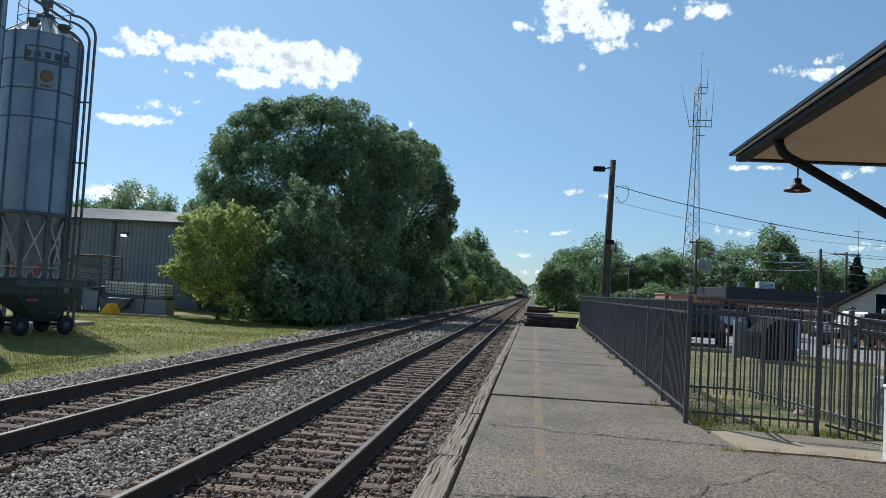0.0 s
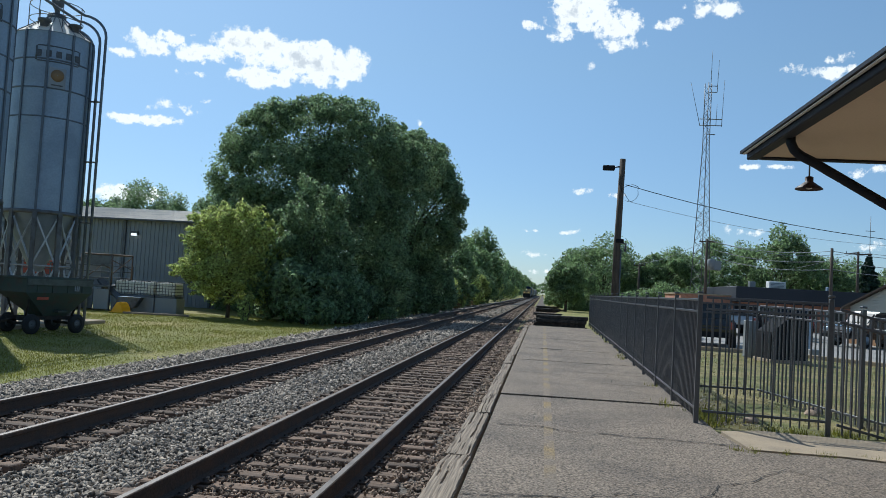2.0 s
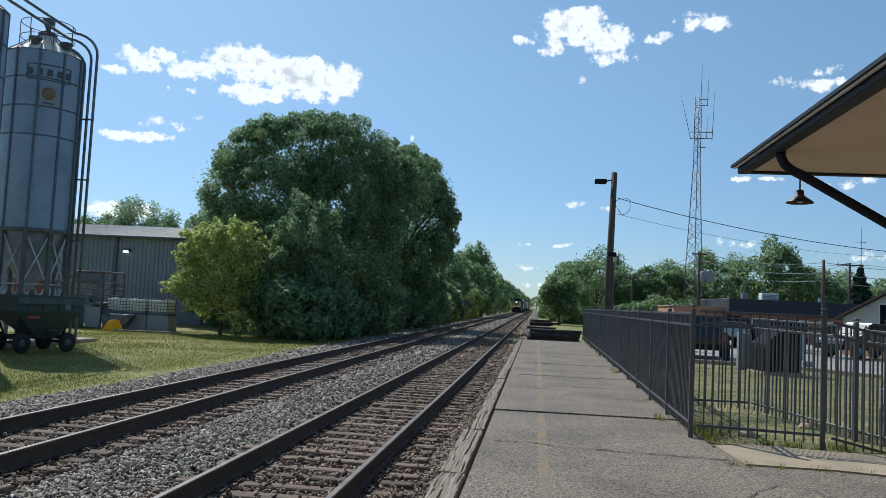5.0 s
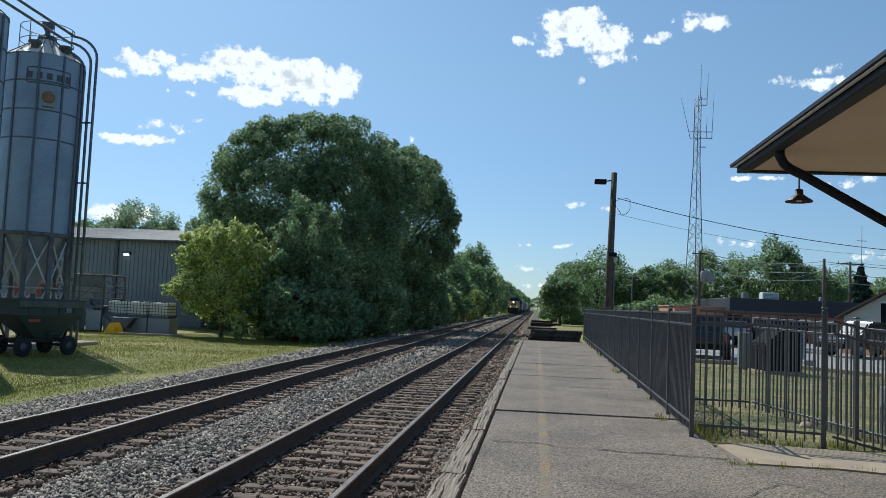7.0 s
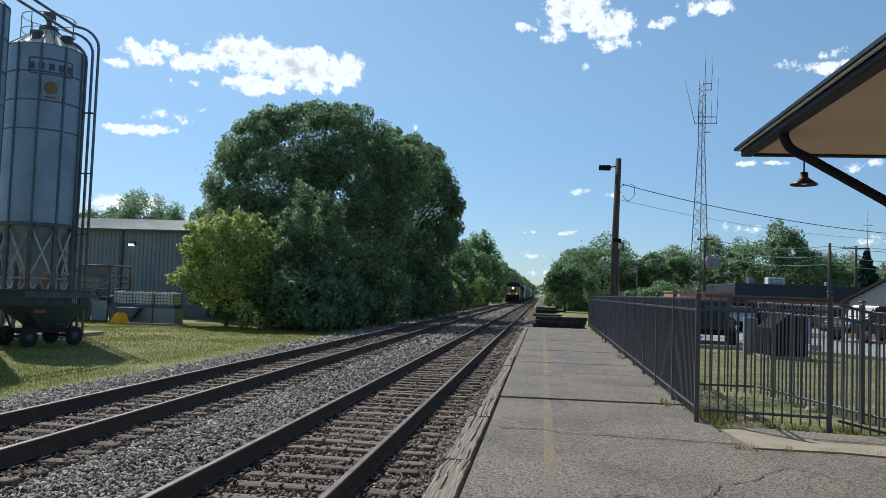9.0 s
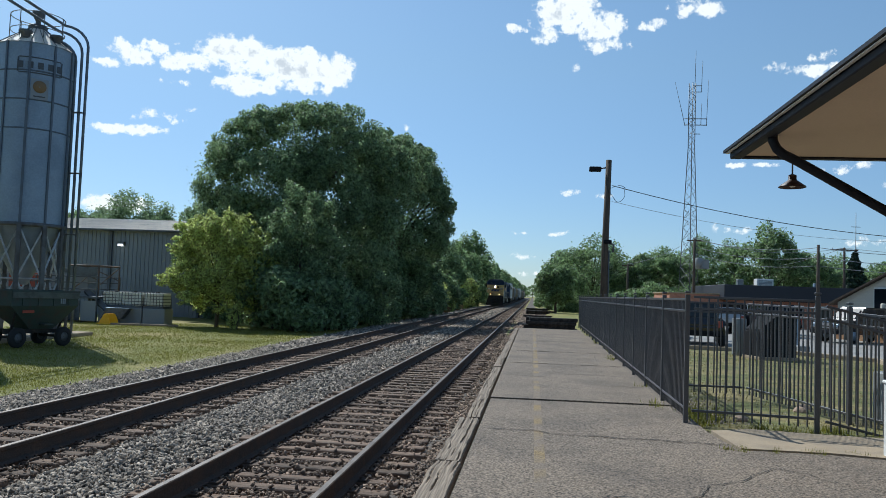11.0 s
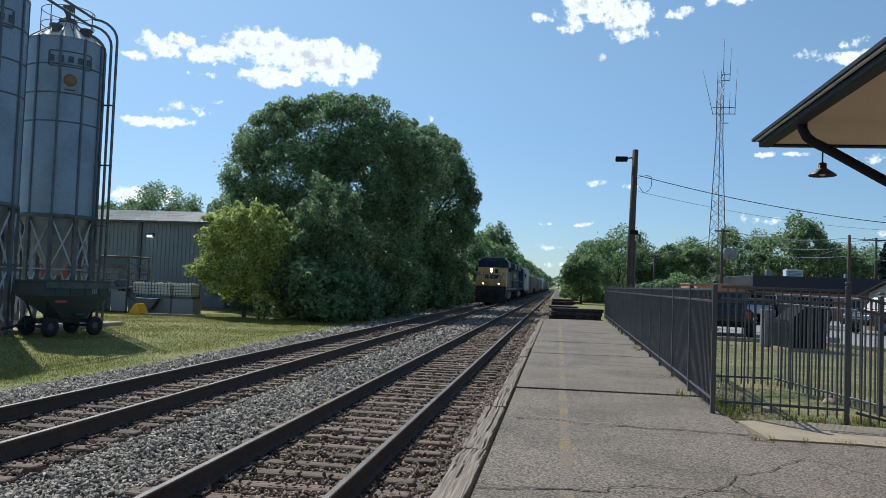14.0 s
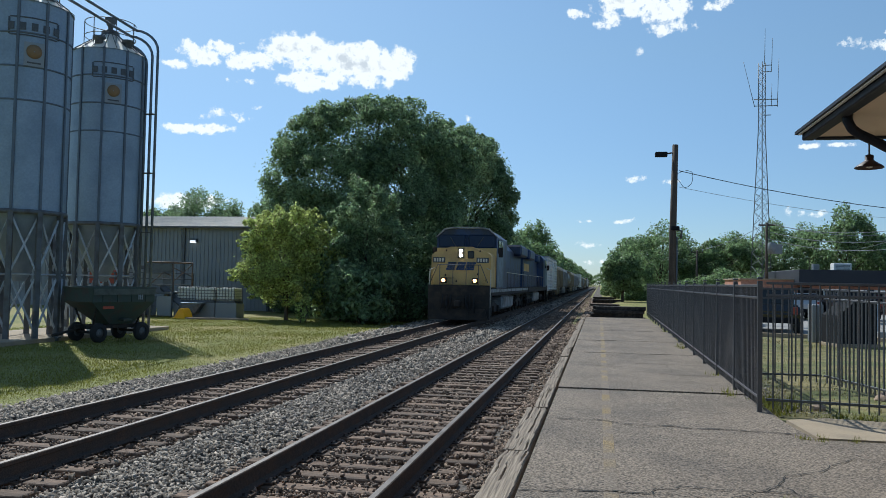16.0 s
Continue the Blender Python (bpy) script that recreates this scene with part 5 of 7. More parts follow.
    for (a, b), (c, d) in zip([(4.4, 30.9), (9.0, 30.2), (11.2, 27.4), (10.4, 24.0)], [(9.0, 30.2), (11.2, 27.4), (10.4, 24.0), (12.0, 21.0)]):
        m = Matrix.Translation(((a + c) / 2, (b + d) / 2, RIGHT_Z + 0.06)) @ Matrix.Rotation(math.atan2(d - b, c - a), 4, "Z")
        add_box(bm, 0, 0, 0, math.hypot(c - a, d - b) - 0.04, 0.16, 0.16, 0.02, m)
    tagged(part("kerb", bm, M_CONCRETE), "pale concrete kerb round the lot", "kerb", kind="structure")


def car(x, y, a, mat, label, suv=True, pickup=False):
    root = thing("parked_car", label, "car", pose(x, y, RIGHT_Z + 0.05, 0, 0, a), "parked cars")
    h = 1.72 if suv else 1.45
    bm = bm_new()
    side = [(-2.25, 0.42), (2.2, 0.42), (2.28, 0.75), (2.15, 0.98), (1.15, 1.08), (-2.2, 1.08), (-2.3, 0.8)]
    add_prism(bm, side, -0.9, 0.9, "y")
    bmesh.ops.bevel(bm, geom=bm.edges[:], offset=0.06, segments=2, affect="EDGES")
    part("body", bm, mat, root)
    bm = bm_new()
    top = [(-0.4, 1.06), (1.15, 1.06), (0.55, h), (-0.35, h)] if pickup else [(-2.1, 1.06), (1.15, 1.06), (0.5, h), (-1.8, h)]
    add_prism(bm, top, -0.78, 0.78, "y")
    bmesh.ops.bevel(bm, geom=bm.edges[:], offset=0.05, segments=2, affect="EDGES")
    cabin = part("cabin", bm, mat, root)
    for s in (-1, 1):
        for u0, u1 in (((-0.25, 0.75),) if pickup else ((-1.75, -0.75), (-0.65, 0.75))):
            box_part("side_window", ((u0 + u1) / 2, s * 0.785, (1.12 + h) / 2), (u1 - u0 - 0.1, 0.02, (h - 1.2) * 0.8), M_GLASS, cabin, 0.004)
    for u, w, tilt in ((0.86, 1.3, -42), ((-0.40 if pickup else -1.98), 1.3, 28 if not pickup else 5)):
        bm = bm_new()
        add_box(bm, 0, 0, 0, 0.03, w, (h - 1.1) * 0.95, 0.004)
        part("windscreen", bm, M_GLASS, cabin).matrix_basis = pose(u, 0, (1.08 + h) / 2, 0, tilt, 0)
    for u in (-1.4, 1.4):
        for s in (-1, 1):
            bm = bm_new()
            add_lathe(bm, [(0.2, -0.1), (0.33, -0.11), (0.36, -0.06), (0.36, 0.06), (0.33, 0.11), (0.2, 0.1)], 22)
            w = part("wheel", bm, M_RUBBER, root)
            w.matrix_basis = pose(u, s * 0.84, 0.36, 90, 0, 0)
            bm = bm_new()
            add_lathe(bm, [(0.02, -0.115), (0.21, -0.10), (0.21, 0.10), (0.02, 0.115)], 14)
            part("rim", bm, M_GALV, w)
    for s in (-1, 1):
        box_part("headlight", (2.2, s * 0.66, 0.82), (0.1, 0.36, 0.16), M_GALV, root, 0.02)
        box_part("tail_light", (-2.27, s * 0.74, 0.88), (0.06, 0.16, 0.26), M_RED, root, 0.01)
    box_part("bumper", (2.28, 0, 0.52), (0.12, 1.7, 0.2), M_BOXBLACK, root, 0.03)
    box_part("bumper", (-2.28, 0, 0.52), (0.12, 1.7, 0.2), M_BOXBLACK, root, 0.03)


def town():
    car(6.75, 33.6, 80, M_CARBLACK, "black pickup truck parked facing away", True, True)
    car(5.6, 38.6, 70, M_CARSILVER, "silver car with its windscreen to the fence", False)
    car(17.9, 35.6, 178, M_CARWHITE, "white sport utility vehicle parked side on")
    car(15.9, 41.0, 205, M_CARBLACK, "black sport utility vehicle in the lot")
    car(12.9, 46.0, 96, M_CARBLACK, "dark car parked nose out")
    car(11.0, 48.5, 88, M_CARSILVER, "grey car parked by the brick building", False)
    car(14.4, 50.0, 92, M_CARRED, "maroon car parked by the brick building", False)
    # brick building with a dark flat roof band
    root = thing("brick_building", "low red-brick commercial building with a dark flat roof band", "building", pose(1.75, 0, 0))
    y0 = 62.0
    bm = bm_new()
    add_box(bm, 18.5, y0 + 6, 1.15, 11.6, 12.0, 3.0)
    part("wall", bm, M_BRICK, root)
    bm = bm_new()
    add_box(bm, 18.6, y0 + 5.8, 2.5, 12.4, 12.8, 1.15, 0.03)
    part("roof_band", bm, M_NAVY, root, "dark flat roof band")
    bm = bm_new()
    add_box(bm, 10.8, y0 + 5, 0.95, 4.2, 8.0, 2.7)
    part("wing", bm, M_BRICK, root, "lower brick wing")
    box_part("wing_coping", (10.8, y0 + 5, 2.34), (4.4, 8.2, 0.1), M_CONCRETE, root)
    for x in (9.8, 11.6):
        w = box_part("window", (x, y0 + 0.99, 1.05), (1.1, 0.1, 1.2), M_WHITE, root)
        box_part("pane", (x, y0 + 0.93, 1.05), (0.94, 0.04, 1.04), M_GLASS, w, 0.004)
    for x in (13.6, 15.6, 17.6, 19.6, 21.6, 23.4):
        w = box_part("window", (x, y0 - 0.02, 1.0), (1.3, 0.1, 1.4), M_WHITE, root)
        box_part("pane", (x, y0 - 0.08, 1.0), (1.1, 0.04, 1.2), M_GLASS, w, 0.004)
    box_part("door", (12.9, y0 - 0.03, 0.75), (0.95, 0.1, 2.1), M_BOXBLACK, root)
    # rooftop units
    for x, y, s, m in ((18.2, 66.0, (1.25, 1.0, 0.62), M_WHITE), (16.5, 66.5, (0.45, 0.6, 0.55), M_BOXGREY), (22.2, 66.0, (0.4, 0.4, 0.4), M_GALV)):
        u = thing("rooftop_unit", "pale rooftop ventilation unit", "ventilation unit", pose(x, y, 3.07), "rooftop units")
        box_part("case", (0, 0, s[2] / 2), s, m, u, 0.03)
        for k in range(4):
            box_part("louvre", (0, -s[1] / 2 - 0.01, s[2] * (0.25 + 0.17 * k)), (s[0] * 0.8, 0.03, 0.05), M_BOXGREY, u, 0)
    # house with cream siding and a low gable
    root = thing("cream_house", "cream lap-sided building with a brown gable roof and tan brick base", "house",
                 Matrix.Translation((16.25, 45.0, 0)) @ Matrix.Rotation(radians(-64), 4, "Z") @ Matrix.Translation((-15.9, -45.0, 0)))
    y0, x0, x1, ze, za = 45.0, 15.9, 24.0, 1.95, 3.75
    bm = bm_new()
    add_prism(bm, [(x0, 0.85), (x1, 0.85), (x1, ze), ((x0 + x1) / 2, za), (x0, ze)], y0, y0 + 3.4, "y")
    wall = part("wall", bm, M_VINYL, root)
    z = 0.95
    while z < za - 0.2:
        half = (x1 - x0) / 2 if z < ze else (x1 - x0) / 2 * (za - z) / (za - ze)
        box_part("lap_board", ((x0 + x1) / 2, y0 - 0.012, z), (half * 2 - 0.04, 0.03, 0.145), M_VINYL, wall, 0.006)
        z += 0.16
    bm = bm_new()
    add_box(bm, (x0 + x1) / 2, y0 + 1.7, 0.3, x1 - x0 + 0.1, 3.5, 1.1)
    part("brick_base", bm, M_TANBRICK, root, "tan brick base")
    for s, xa in ((1, x0), (-1, x1)):
        bm = bm_new()
        xm = (x0 + x1) / 2
        sl = (za - ze) / (xm - x0)
        add_prism(bm, [(xa - s * 0.35, ze - 0.35 * sl), (xm, za), (xm, za + 0.1), (xa - s * 0.35, ze - 0.35 * sl + 0.1)], y0 - 0.3, y0 + 3.7, "y")
        part("roof", bm, M_SHINGLE, root)
    w = box_part("window", (18.7, y0 - 0.05, 2.1), (0.9, 0.08, 1.3), M_WHITE, root)
    box_part("pane", (18.7, y0 - 0.1, 2.1), (0.76, 0.03, 1.15), M_GLASS, w, 0.004)
    lamp = thing("security_floodlight", "pale twin-head security floodlight on the house wall", "floodlight", pose(17.6, 42.3, 1.55))
    box_part("head", (0, 0, 0.25), (0.5, 0.3, 0.3), M_CREAM, lamp, 0.05)
    tube_part("arm", [(0.1, 0.2, 0), (0.25, 0.05, -0.5)], 0.08, M_CREAM, lamp, 6)
    # far low building closing the view beyond the lot
    root = thing("low_house", "far low house with brown roof", "house")
    bm = bm_new()
    add_prism(bm, [(30, -0.4), (46, -0.4), (46, 2.6), (38, 5.0), (30, 2.6)], 64, 78, "y")
    part("wall", bm, M_TANBRICK, root)
    bm = bm_new()
    add_prism(bm, [(29.5, 2.45), (38, 5.05), (46.5, 2.45), (46.5, 2.6), (38, 5.2), (29.5, 2.6)], 63.6, 78.4, "y")
    part("roof", bm, M_SHINGLE, root)


def tie_piles():
    """Stacks of old black ties past the platform's end."""
    rng = random.Random(5)
    for k, (x, y, cols, rows, z) in enumerate(((1.08, 43.1, 5, 6, -0.56), (0.9, 44.8, 9, 3, -0.46), (0.8, 55.0, 4, 2, -0.44), (0.9, 63.0, 4, 2, -0.44), (0.7, 74.0, 4, 2, -0.44), (0.9, 88.0, 5, 3, -0.44), (0.8, 104.0, 5, 3, -0.44))):
        for r in range(rows):
            for c in range(cols - (r % 2)):
                bm = bm_new()
                add_box(bm, 0, 0, 0, 2.55, 0.23, 0.18, 0.015)
                o = tagged(part("old_tie", bm, M_OLDTIE), "old blackened railway tie in a rough stack", "railway tie", group="stacked ties")
                o.matrix_basis = pose(x + rng.uniform(-0.12, 0.10) * (1 if k < 2 else 3), y + c * 0.27 + (r % 2) * 0.13, z + 0.1 + r * 0.185, 0, rng.uniform(-1, 1), rng.uniform(-2.5, 2.5) * (1 if k < 2 else 4))


M_OLDTIE = material("creosote_wood", (0.030, 0.025, 0.021), 0.85, spots=(0.07, 0.056, 0.045), spot_scale=5.0, grain=0.3)
station()
street_things()
town()
tie_piles()


# ---- train ----
TRACK_X = TRACKS[1]


def wheelset(parent, y, r=0.5):
    for s in (-1, 1):
        bm = bm_new()
        add_lathe(bm, [(0.02, -0.05), (r - 0.08, -0.03), (r, -0.06), (r, 0.05), (r + 0.025, 0.07), (r - 0.08, 0.06), (0.02, 0.05)], 20)
        w = part("wheel", bm, M_UNDER, parent)
        w.matrix_basis = pose(s * 0.75, y, RAIL_TOP + r, 0, -90 * s, 0)


def truck(root, y, axles, r=0.5):
    span = 1.0 + 0.9 * (axles - 2)
    bm = bm_new()
    for s in (-1, 1):
        add_prism(bm, [(y - span - 0.45, RAIL_TOP + 0.62), (y - span, RAIL_TOP + 0.35), (y + span, RAIL_TOP + 0.35), (y + span + 0.45, RAIL_TOP + 0.62), (y + span * 0.4, RAIL_TOP + 0.92), (y - span * 0.4, RAIL_TOP + 0.92)], s * 1.05 - 0.09, s * 1.05 + 0.09, "x")
    add_box(bm, 0, y, RAIL_TOP + 0.62, 2.1, 0.5, 0.36)
    t = part("truck", bm, M_UNDER, root)
    for i in range(axles):
        wheelset(t, y - span + 2 * span * i / (axles - 1), r)
    for s in (-1, 1):
        for i in range(axles):
            box_part("axle_box", (s * 1.17, y - span + 2 * span * i / (axles - 1), RAIL_TOP + r), (0.16, 0.34, 0.34), M_UNDER, t, 0.03)


def locomotive(lead):
    """Six-axle road locomotive, front coupler at y = 0, body reaching to y = 22."""
    R = RAIL_TOP
    root = thing("locomotive", "yellow-nosed dark-blue freight locomotive with lit headlights" if lead else "trailing dark-blue and yellow freight locomotive", "locomotive", group="locomotives")
    box_part("frame", (0, 11.2, R + 1.42), (2.95, 21.4, 0.36), M_UNDER, root, 0.03)
    box_part("fuel_tank", (0, 11.0, R + 0.78), (2.5, 5.4, 0.8), M_LOCOGREY, root, 0.12, "dusty grey fuel tank")
    truck(root, 4.4, 3, 0.52)
    truck(root, 18.0, 3, 0.52)
    # pilot and plough
    bm = bm_new()
    add_prism(bm, [(-1.5, R + 0.12), (1.5, R + 0.12), (1.5, R + 1.76), (-1.5, R + 1.76)], 0.45, 0.7, "y")
    part("pilot", bm, M_UNDER, root)
    bm = bm_new()
    add_prism(bm, [(-1.45, R + 0.1), (1.45, R + 0.1), (1.3, R + 0.62), (-1.3, R + 0.62)], 0.30, 0.44, "y")
    part("plough", bm, M_UNDER, root)
    bm = bm_new()
    add_box(bm, 0, 0.2, R + 0.88, 0.26, 0.5, 0.3, 0.05)
    part("coupler", bm, M_UNDER, root)
    for x in (-0.55, 0.45, 0.75):
        tube_part("air_hose", [(x, 0.44, R + 1.0), (x, 0.3, R + 0.7), (x + 0.08, 0.26, R + 0.42)], 0.035, M_RUBBER, root, 6)
    for s in (-1, 1):           # steps, grab irons
        for k in range(4):
            box_part("step", (s * 1.38, 1.05, R + 0.32 + k * 0.3), (0.26, 0.5, 0.04), M_UNDER, root, 0)
        box_part("step_plate", (s * 1.26, 1.05, R + 0.75), (0.03, 0.6, 1.1), M_UNDER, root, 0.01)
        tube_part("grab_iron", [(s * 1.5, 0.75, R + 0.7), (s * 1.52, 0.72, R + 1.5), (s * 1.50, 0.85, R + 2.5), (s * 1.3, 0.95, R + 2.6)], 0.022, M_CREAM, root, 5)
        tube_part("hand_rail", [(s * 1.46, 4.6, R + 2.5), (s * 1.46, 21.4, R + 2.5)], 0.02, M_CREAM, root, 5)
        for k in range(10):
            tube_part("stanchion", [(s * 1.46, 4.7 + k * 1.85, R + 1.45), (s * 1.46, 4.7 + k * 1.85, R + 2.52)], 0.018, M_BLACK, root, 4)
    # nose
    bm = bm_new()
    outline = [(-1.48, R + 1.7), (1.48, R + 1.7), (1.48, R + 3.2), (1.32, R + 3.36), (0.5, R + 3.64), (-0.5, R + 3.64), (-1.32, R + 3.36), (-1.48, R + 3.2)]
    vs = add_prism(bm, outline, 0.95, 2.7, "y")
    bmesh.ops.bevel(bm, geom=[e for e in bm.edges if all(v.co.y < 1 for v in e.verts)], offset=0.09, segments=2, affect="EDGES")
    nose = part("nose", bm, M_LOCOYEL if lead else M_LOCOBLUE, root, "dirty yellow short nose" if lead else "dark-blue short nose")
    y = 0.94
    box_part("headlight_housing", (0.0, y, R + 3.32), (0.32, 0.08, 0.50), M_UNDER, nose, 0.03)
    if lead:
        for z in (3.21, 3.43):
            bm = bm_new()
            add_lathe(bm, [(0.09, 0), (0.08, 0.03), (0.01, 0.045)], 18)
            o = part("headlight", bm, M_LENS, nose, "lit warm-white headlight")
            o.matrix_basis = pose(0.0, y - 0.045, R + z, 90, 0, 0)
        for s in (-1, 1):
            box_part("ditch_light_box", (s * 0.77, 0.62, R + 1.98), (0.28, 0.22, 0.28), M_UNDER, root, 0.03)
            bm = bm_new()
            add_lathe(bm, [(0.09, 0), (0.08, 0.03), (0.01, 0.045)], 18)
            o = part("ditch_light", bm, M_LENSWARM, root, "lit orange-tinted ditch light")
            o.matrix_basis = pose(s * 0.77, 0.505, R + 1.98, 90, 0, 0)
    box_part("nose_window", (0.50, y, R + 3.25), (0.32, 0.05, 0.38), M_GLASS, nose, 0.04)
    box_part("nose_door", (0.50, y + 0.005, R + 2.42), (0.62, 0.03, 1.3), M_LOCOYEL, nose, 0.01)
    # dark lettering panel drawn as plain bars
    for i, (x, w) in enumerate(((-0.44, 0.42), (0.02, 0.42), (0.46, 0.46))):
        for z in (2.40, 2.50, 2.60, 2.70) if lead else ():
            box_part("emblem_bar", (x * 1.05 + 0.3 * (z - 2.55), y - 0.012, R + z + 0.14), (w * (0.9 if z in (2.50, 2.60) else 1.0), 0.02, 0.092), M_LOCOBLUE, nose, 0.0, "dark-blue emblem bar")
    for s in (-1, 1):
        b = box_part("number_board", (s * 1.08, y - 0.01, R + 2.98), (0.6, 0.05, 0.26), M_INK, nose, 0.01, "dark number board")
        for k in range(4):
            box_part("board_bar", (s * 1.08 - 0.2 + k * 0.13, y - 0.04, R + 2.98), (0.08, 0.012, 0.17), M_CREAM, b, 0)
    for z in (1.75, 2.1):
        tube_part("grab_iron", [(-0.9, y - 0.05, R + z), (-0.3, y - 0.05, R + z)], 0.016, M_UNDER, nose, 5)
    tube_part("front_hand_rail", [(-1.4, 0.5, R + 1.9), (-1.05, 0.5, R + 2.74), (1.05, 0.5, R + 2.74), (1.4, 0.5, R + 1.9)], 0.022, M_BLACK, root, 5)
    for x in (-0.95, -0.3, 0.35, 0.95):
        tube_part("front_post", [(x, 0.5, R + 1.72), (x, 0.5, R + 2.74)], 0.018, M_BLACK, root, 4)
    if lead:
        for x in (-1.25, 1.25):
            tube_part("corner_rail", [(x, 0.52, R + 1.75), (x, 0.52, R + 2.35), (x * 0.8, 0.62, R + 2.78)], 0.024, M_LOCOYEL, root, 6)
        for x, z in ((-0.75, 2.25), (0.85, 2.3), (-0.2, 1.95), (1.2, 2.0), (-0.72, 3.45), (0.95, 3.42)):
            box_part("latch", (x, y - 0.02, R + z), (0.07, 0.03, 0.09), M_UNDER, nose, 0.01)
        for s in (-1, 1):
            tube_part("wiper", [(s * 0.55, 2.63, R + 3.72), (s * 0.85, 2.62, R + 4.2)], 0.014, M_BLACK, root, 4)
            for k in range(3):
                tube_part("pilot_hose", [(s * (0.35 + 0.2 * k), 0.42, R + 1.3), (s * (0.38 + 0.2 * k), 0.28, R + 0.85), (s * (0.45 + 0.2 * k), 0.3, R + 0.55)], 0.028, M_RUBBER, root, 5)
        box_part("coupler_plate", (0, 0.4, R + 0.95), (0.62, 0.12, 0.5), M_UNDER, root, 0.03)
    # cab
    bm = bm_new()
    outline = [(-1.55, R + 1.6), (1.55, R + 1.6), (1.55, R + 4.22), (1.12, R + 4.58), (0.8, R + 4.64), (-0.8, R + 4.64), (-1.12, R + 4.58), (-1.55, R + 4.22)]
    add_prism(bm, outline, 2.72, 7.2, "y")
    cab = part("cab", bm, M_LOCOBLUE, root, "dark-blue cab")
    bm = bm_new()
    add_box(bm, 0, 2.69, R + 2.65, 3.06, 0.06, 2.0, 0.01)
    part("cab_front", bm, M_LOCOYEL if lead else M_LOCOBLUE, cab, "yellow lower cab front" if lead else "dark-blue lower cab front")
    for s in (-1, 1):
        box_part("windscreen", (s * 0.78, 2.68, R + 4.0), (1.38, 0.06, 0.66), M_CABGLASS, cab, 0.05)
        box_part("cab_side_panel", (s * 1.56, 4.0, R + 2.5), (0.05, 2.5, 1.6), M_CABSIDE, cab, 0.01, "grey lower cab side")
        w = box_part("side_window", (s * 1.56, 3.6, R + 3.75), (0.06, 0.8, 0.7), M_GLASS, cab, 0.04)
        box_part("side_window", (s * 1.56, 4.6, R + 3.75), (0.06, 0.8, 0.7), M_GLASS, cab, 0.04)
        box_part("mirror", (s * 1.72, 2.95, R + 3.45), (0.22, 0.05, 0.5), M_UNDER, cab, 0.02)
    box_part("windscreen", (0, 2.68, R + 4.04), (0.10, 0.06, 0.56), M_CABGLASS, cab, 0.03)
    bm = bm_new()
    add_prism(bm, [(-1.62, R + 4.2), (-1.15, R + 4.64), (-0.82, R + 4.71), (0.82, R + 4.71), (1.15, R + 4.64), (1.62, R + 4.2), (1.57, R + 4.2), (1.12, R + 4.585), (0.8, R + 4.645), (-0.8, R + 4.645), (-1.12, R + 4.585), (-1.57, R + 4.2)], 2.55, 2.74, "y")
    part("roof_rim", bm, M_LOCOGREY, cab)
    # long hood
    bm = bm_new()
    add_prism(bm, [(-0.95, R + 1.45), (0.95, R + 1.45), (0.95, R + 3.95), (0.6, R + 4.35), (-0.6, R + 4.35), (-0.95, R + 3.95)], 7.2, 21.3, "y")
    hood = part("hood", bm, M_LOCOBLUE, root, "dark-blue engine hood")
    for s in (-1, 1):
        if not lead:
            box_part("stripe", (s * 0.96, 18.2, R + 3.0), (0.03, 4.0, 0.9), M_LOCOYEL, hood, 0.0, "yellow side panel")
        else:
            box_part("sill_stripe", (s * 1.482, 11.2, R + 1.5), (0.03, 20.6, 0.16), M_LOCOGREY, hood, 0.0, "pale worn sill stripe")
        for k in range(12):
            box_part("hood_door", (s * 0.975, 7.9 + k * 1.12, R + 2.2), (0.03, 1.08, 1.3), M_LOCOBLUE, hood, 0.008)
    box_part("radiator", (0, 18.7, R + 4.12), (3.0, 4.6, 0.75), M_LOCOBLUE, hood, 0.12)
    box_part("exhaust", (0, 11.5, R + 4.4), (0.9, 1.6, 0.22), M_UNDER, hood, 0.03)
    box_part("dynamic_brake", (0, 8.6, R + 4.15), (2.5, 2.6, 0.6), M_LOCOBLUE, hood, 0.06)
    box_part("walkway", (0, 11.5, R + 1.62), (3.0, 20.4, 0.05), M_UNDER, root, 0.0)
    for i in range(3):
        box_part("horn", (-0.4 + i * 0.25, 3.6, R + 4.75), (0.1, 0.5, 0.12), M_UNDER, cab, 0.03)
    return root


def boxcar(mat, label):
    R = RAIL_TOP
    root = thing("boxcar", label, "freight car", group="freight cars")
    box_part("body", (0, 8.6, R + 2.9), (2.95, 16.2, 3.5), mat, root, 0.05)
    for s in (-1, 1):
        for k in range(15):
            box_part("side_rib", (s * 1.5, 0.9 + k * 1.1, R + 2.9), (0.06, 0.12, 3.4), mat, root, 0)
        box_part("door", (s * 1.53, 8.6, R + 2.9), (0.08, 3.0, 3.2), mat, root, 0.01)
    for k in range(11):
        box_part("end_rib", (0, 0.44, R + 1.35 + k * 0.31), (2.8, 0.14, 0.13), mat, root, 0.03)
        for s in (-1, 1):
            box_part("side_corrugation", (s * 1.5, 8.6, R + 1.35 + k * 0.31), (0.09, 15.9, 0.12), mat, root, 0.02)
    box_part("roof", (0, 8.6, R + 4.7), (3.0, 16.4, 0.1), M_GALV, root, 0.03)
    box_part("underframe", (0, 8.6, R + 1.05), (2.4, 16.6, 0.3), M_UNDER, root, 0.02)
    truck(root, 2.4, 2, 0.42)
    truck(root, 14.8, 2, 0.42)
    return root


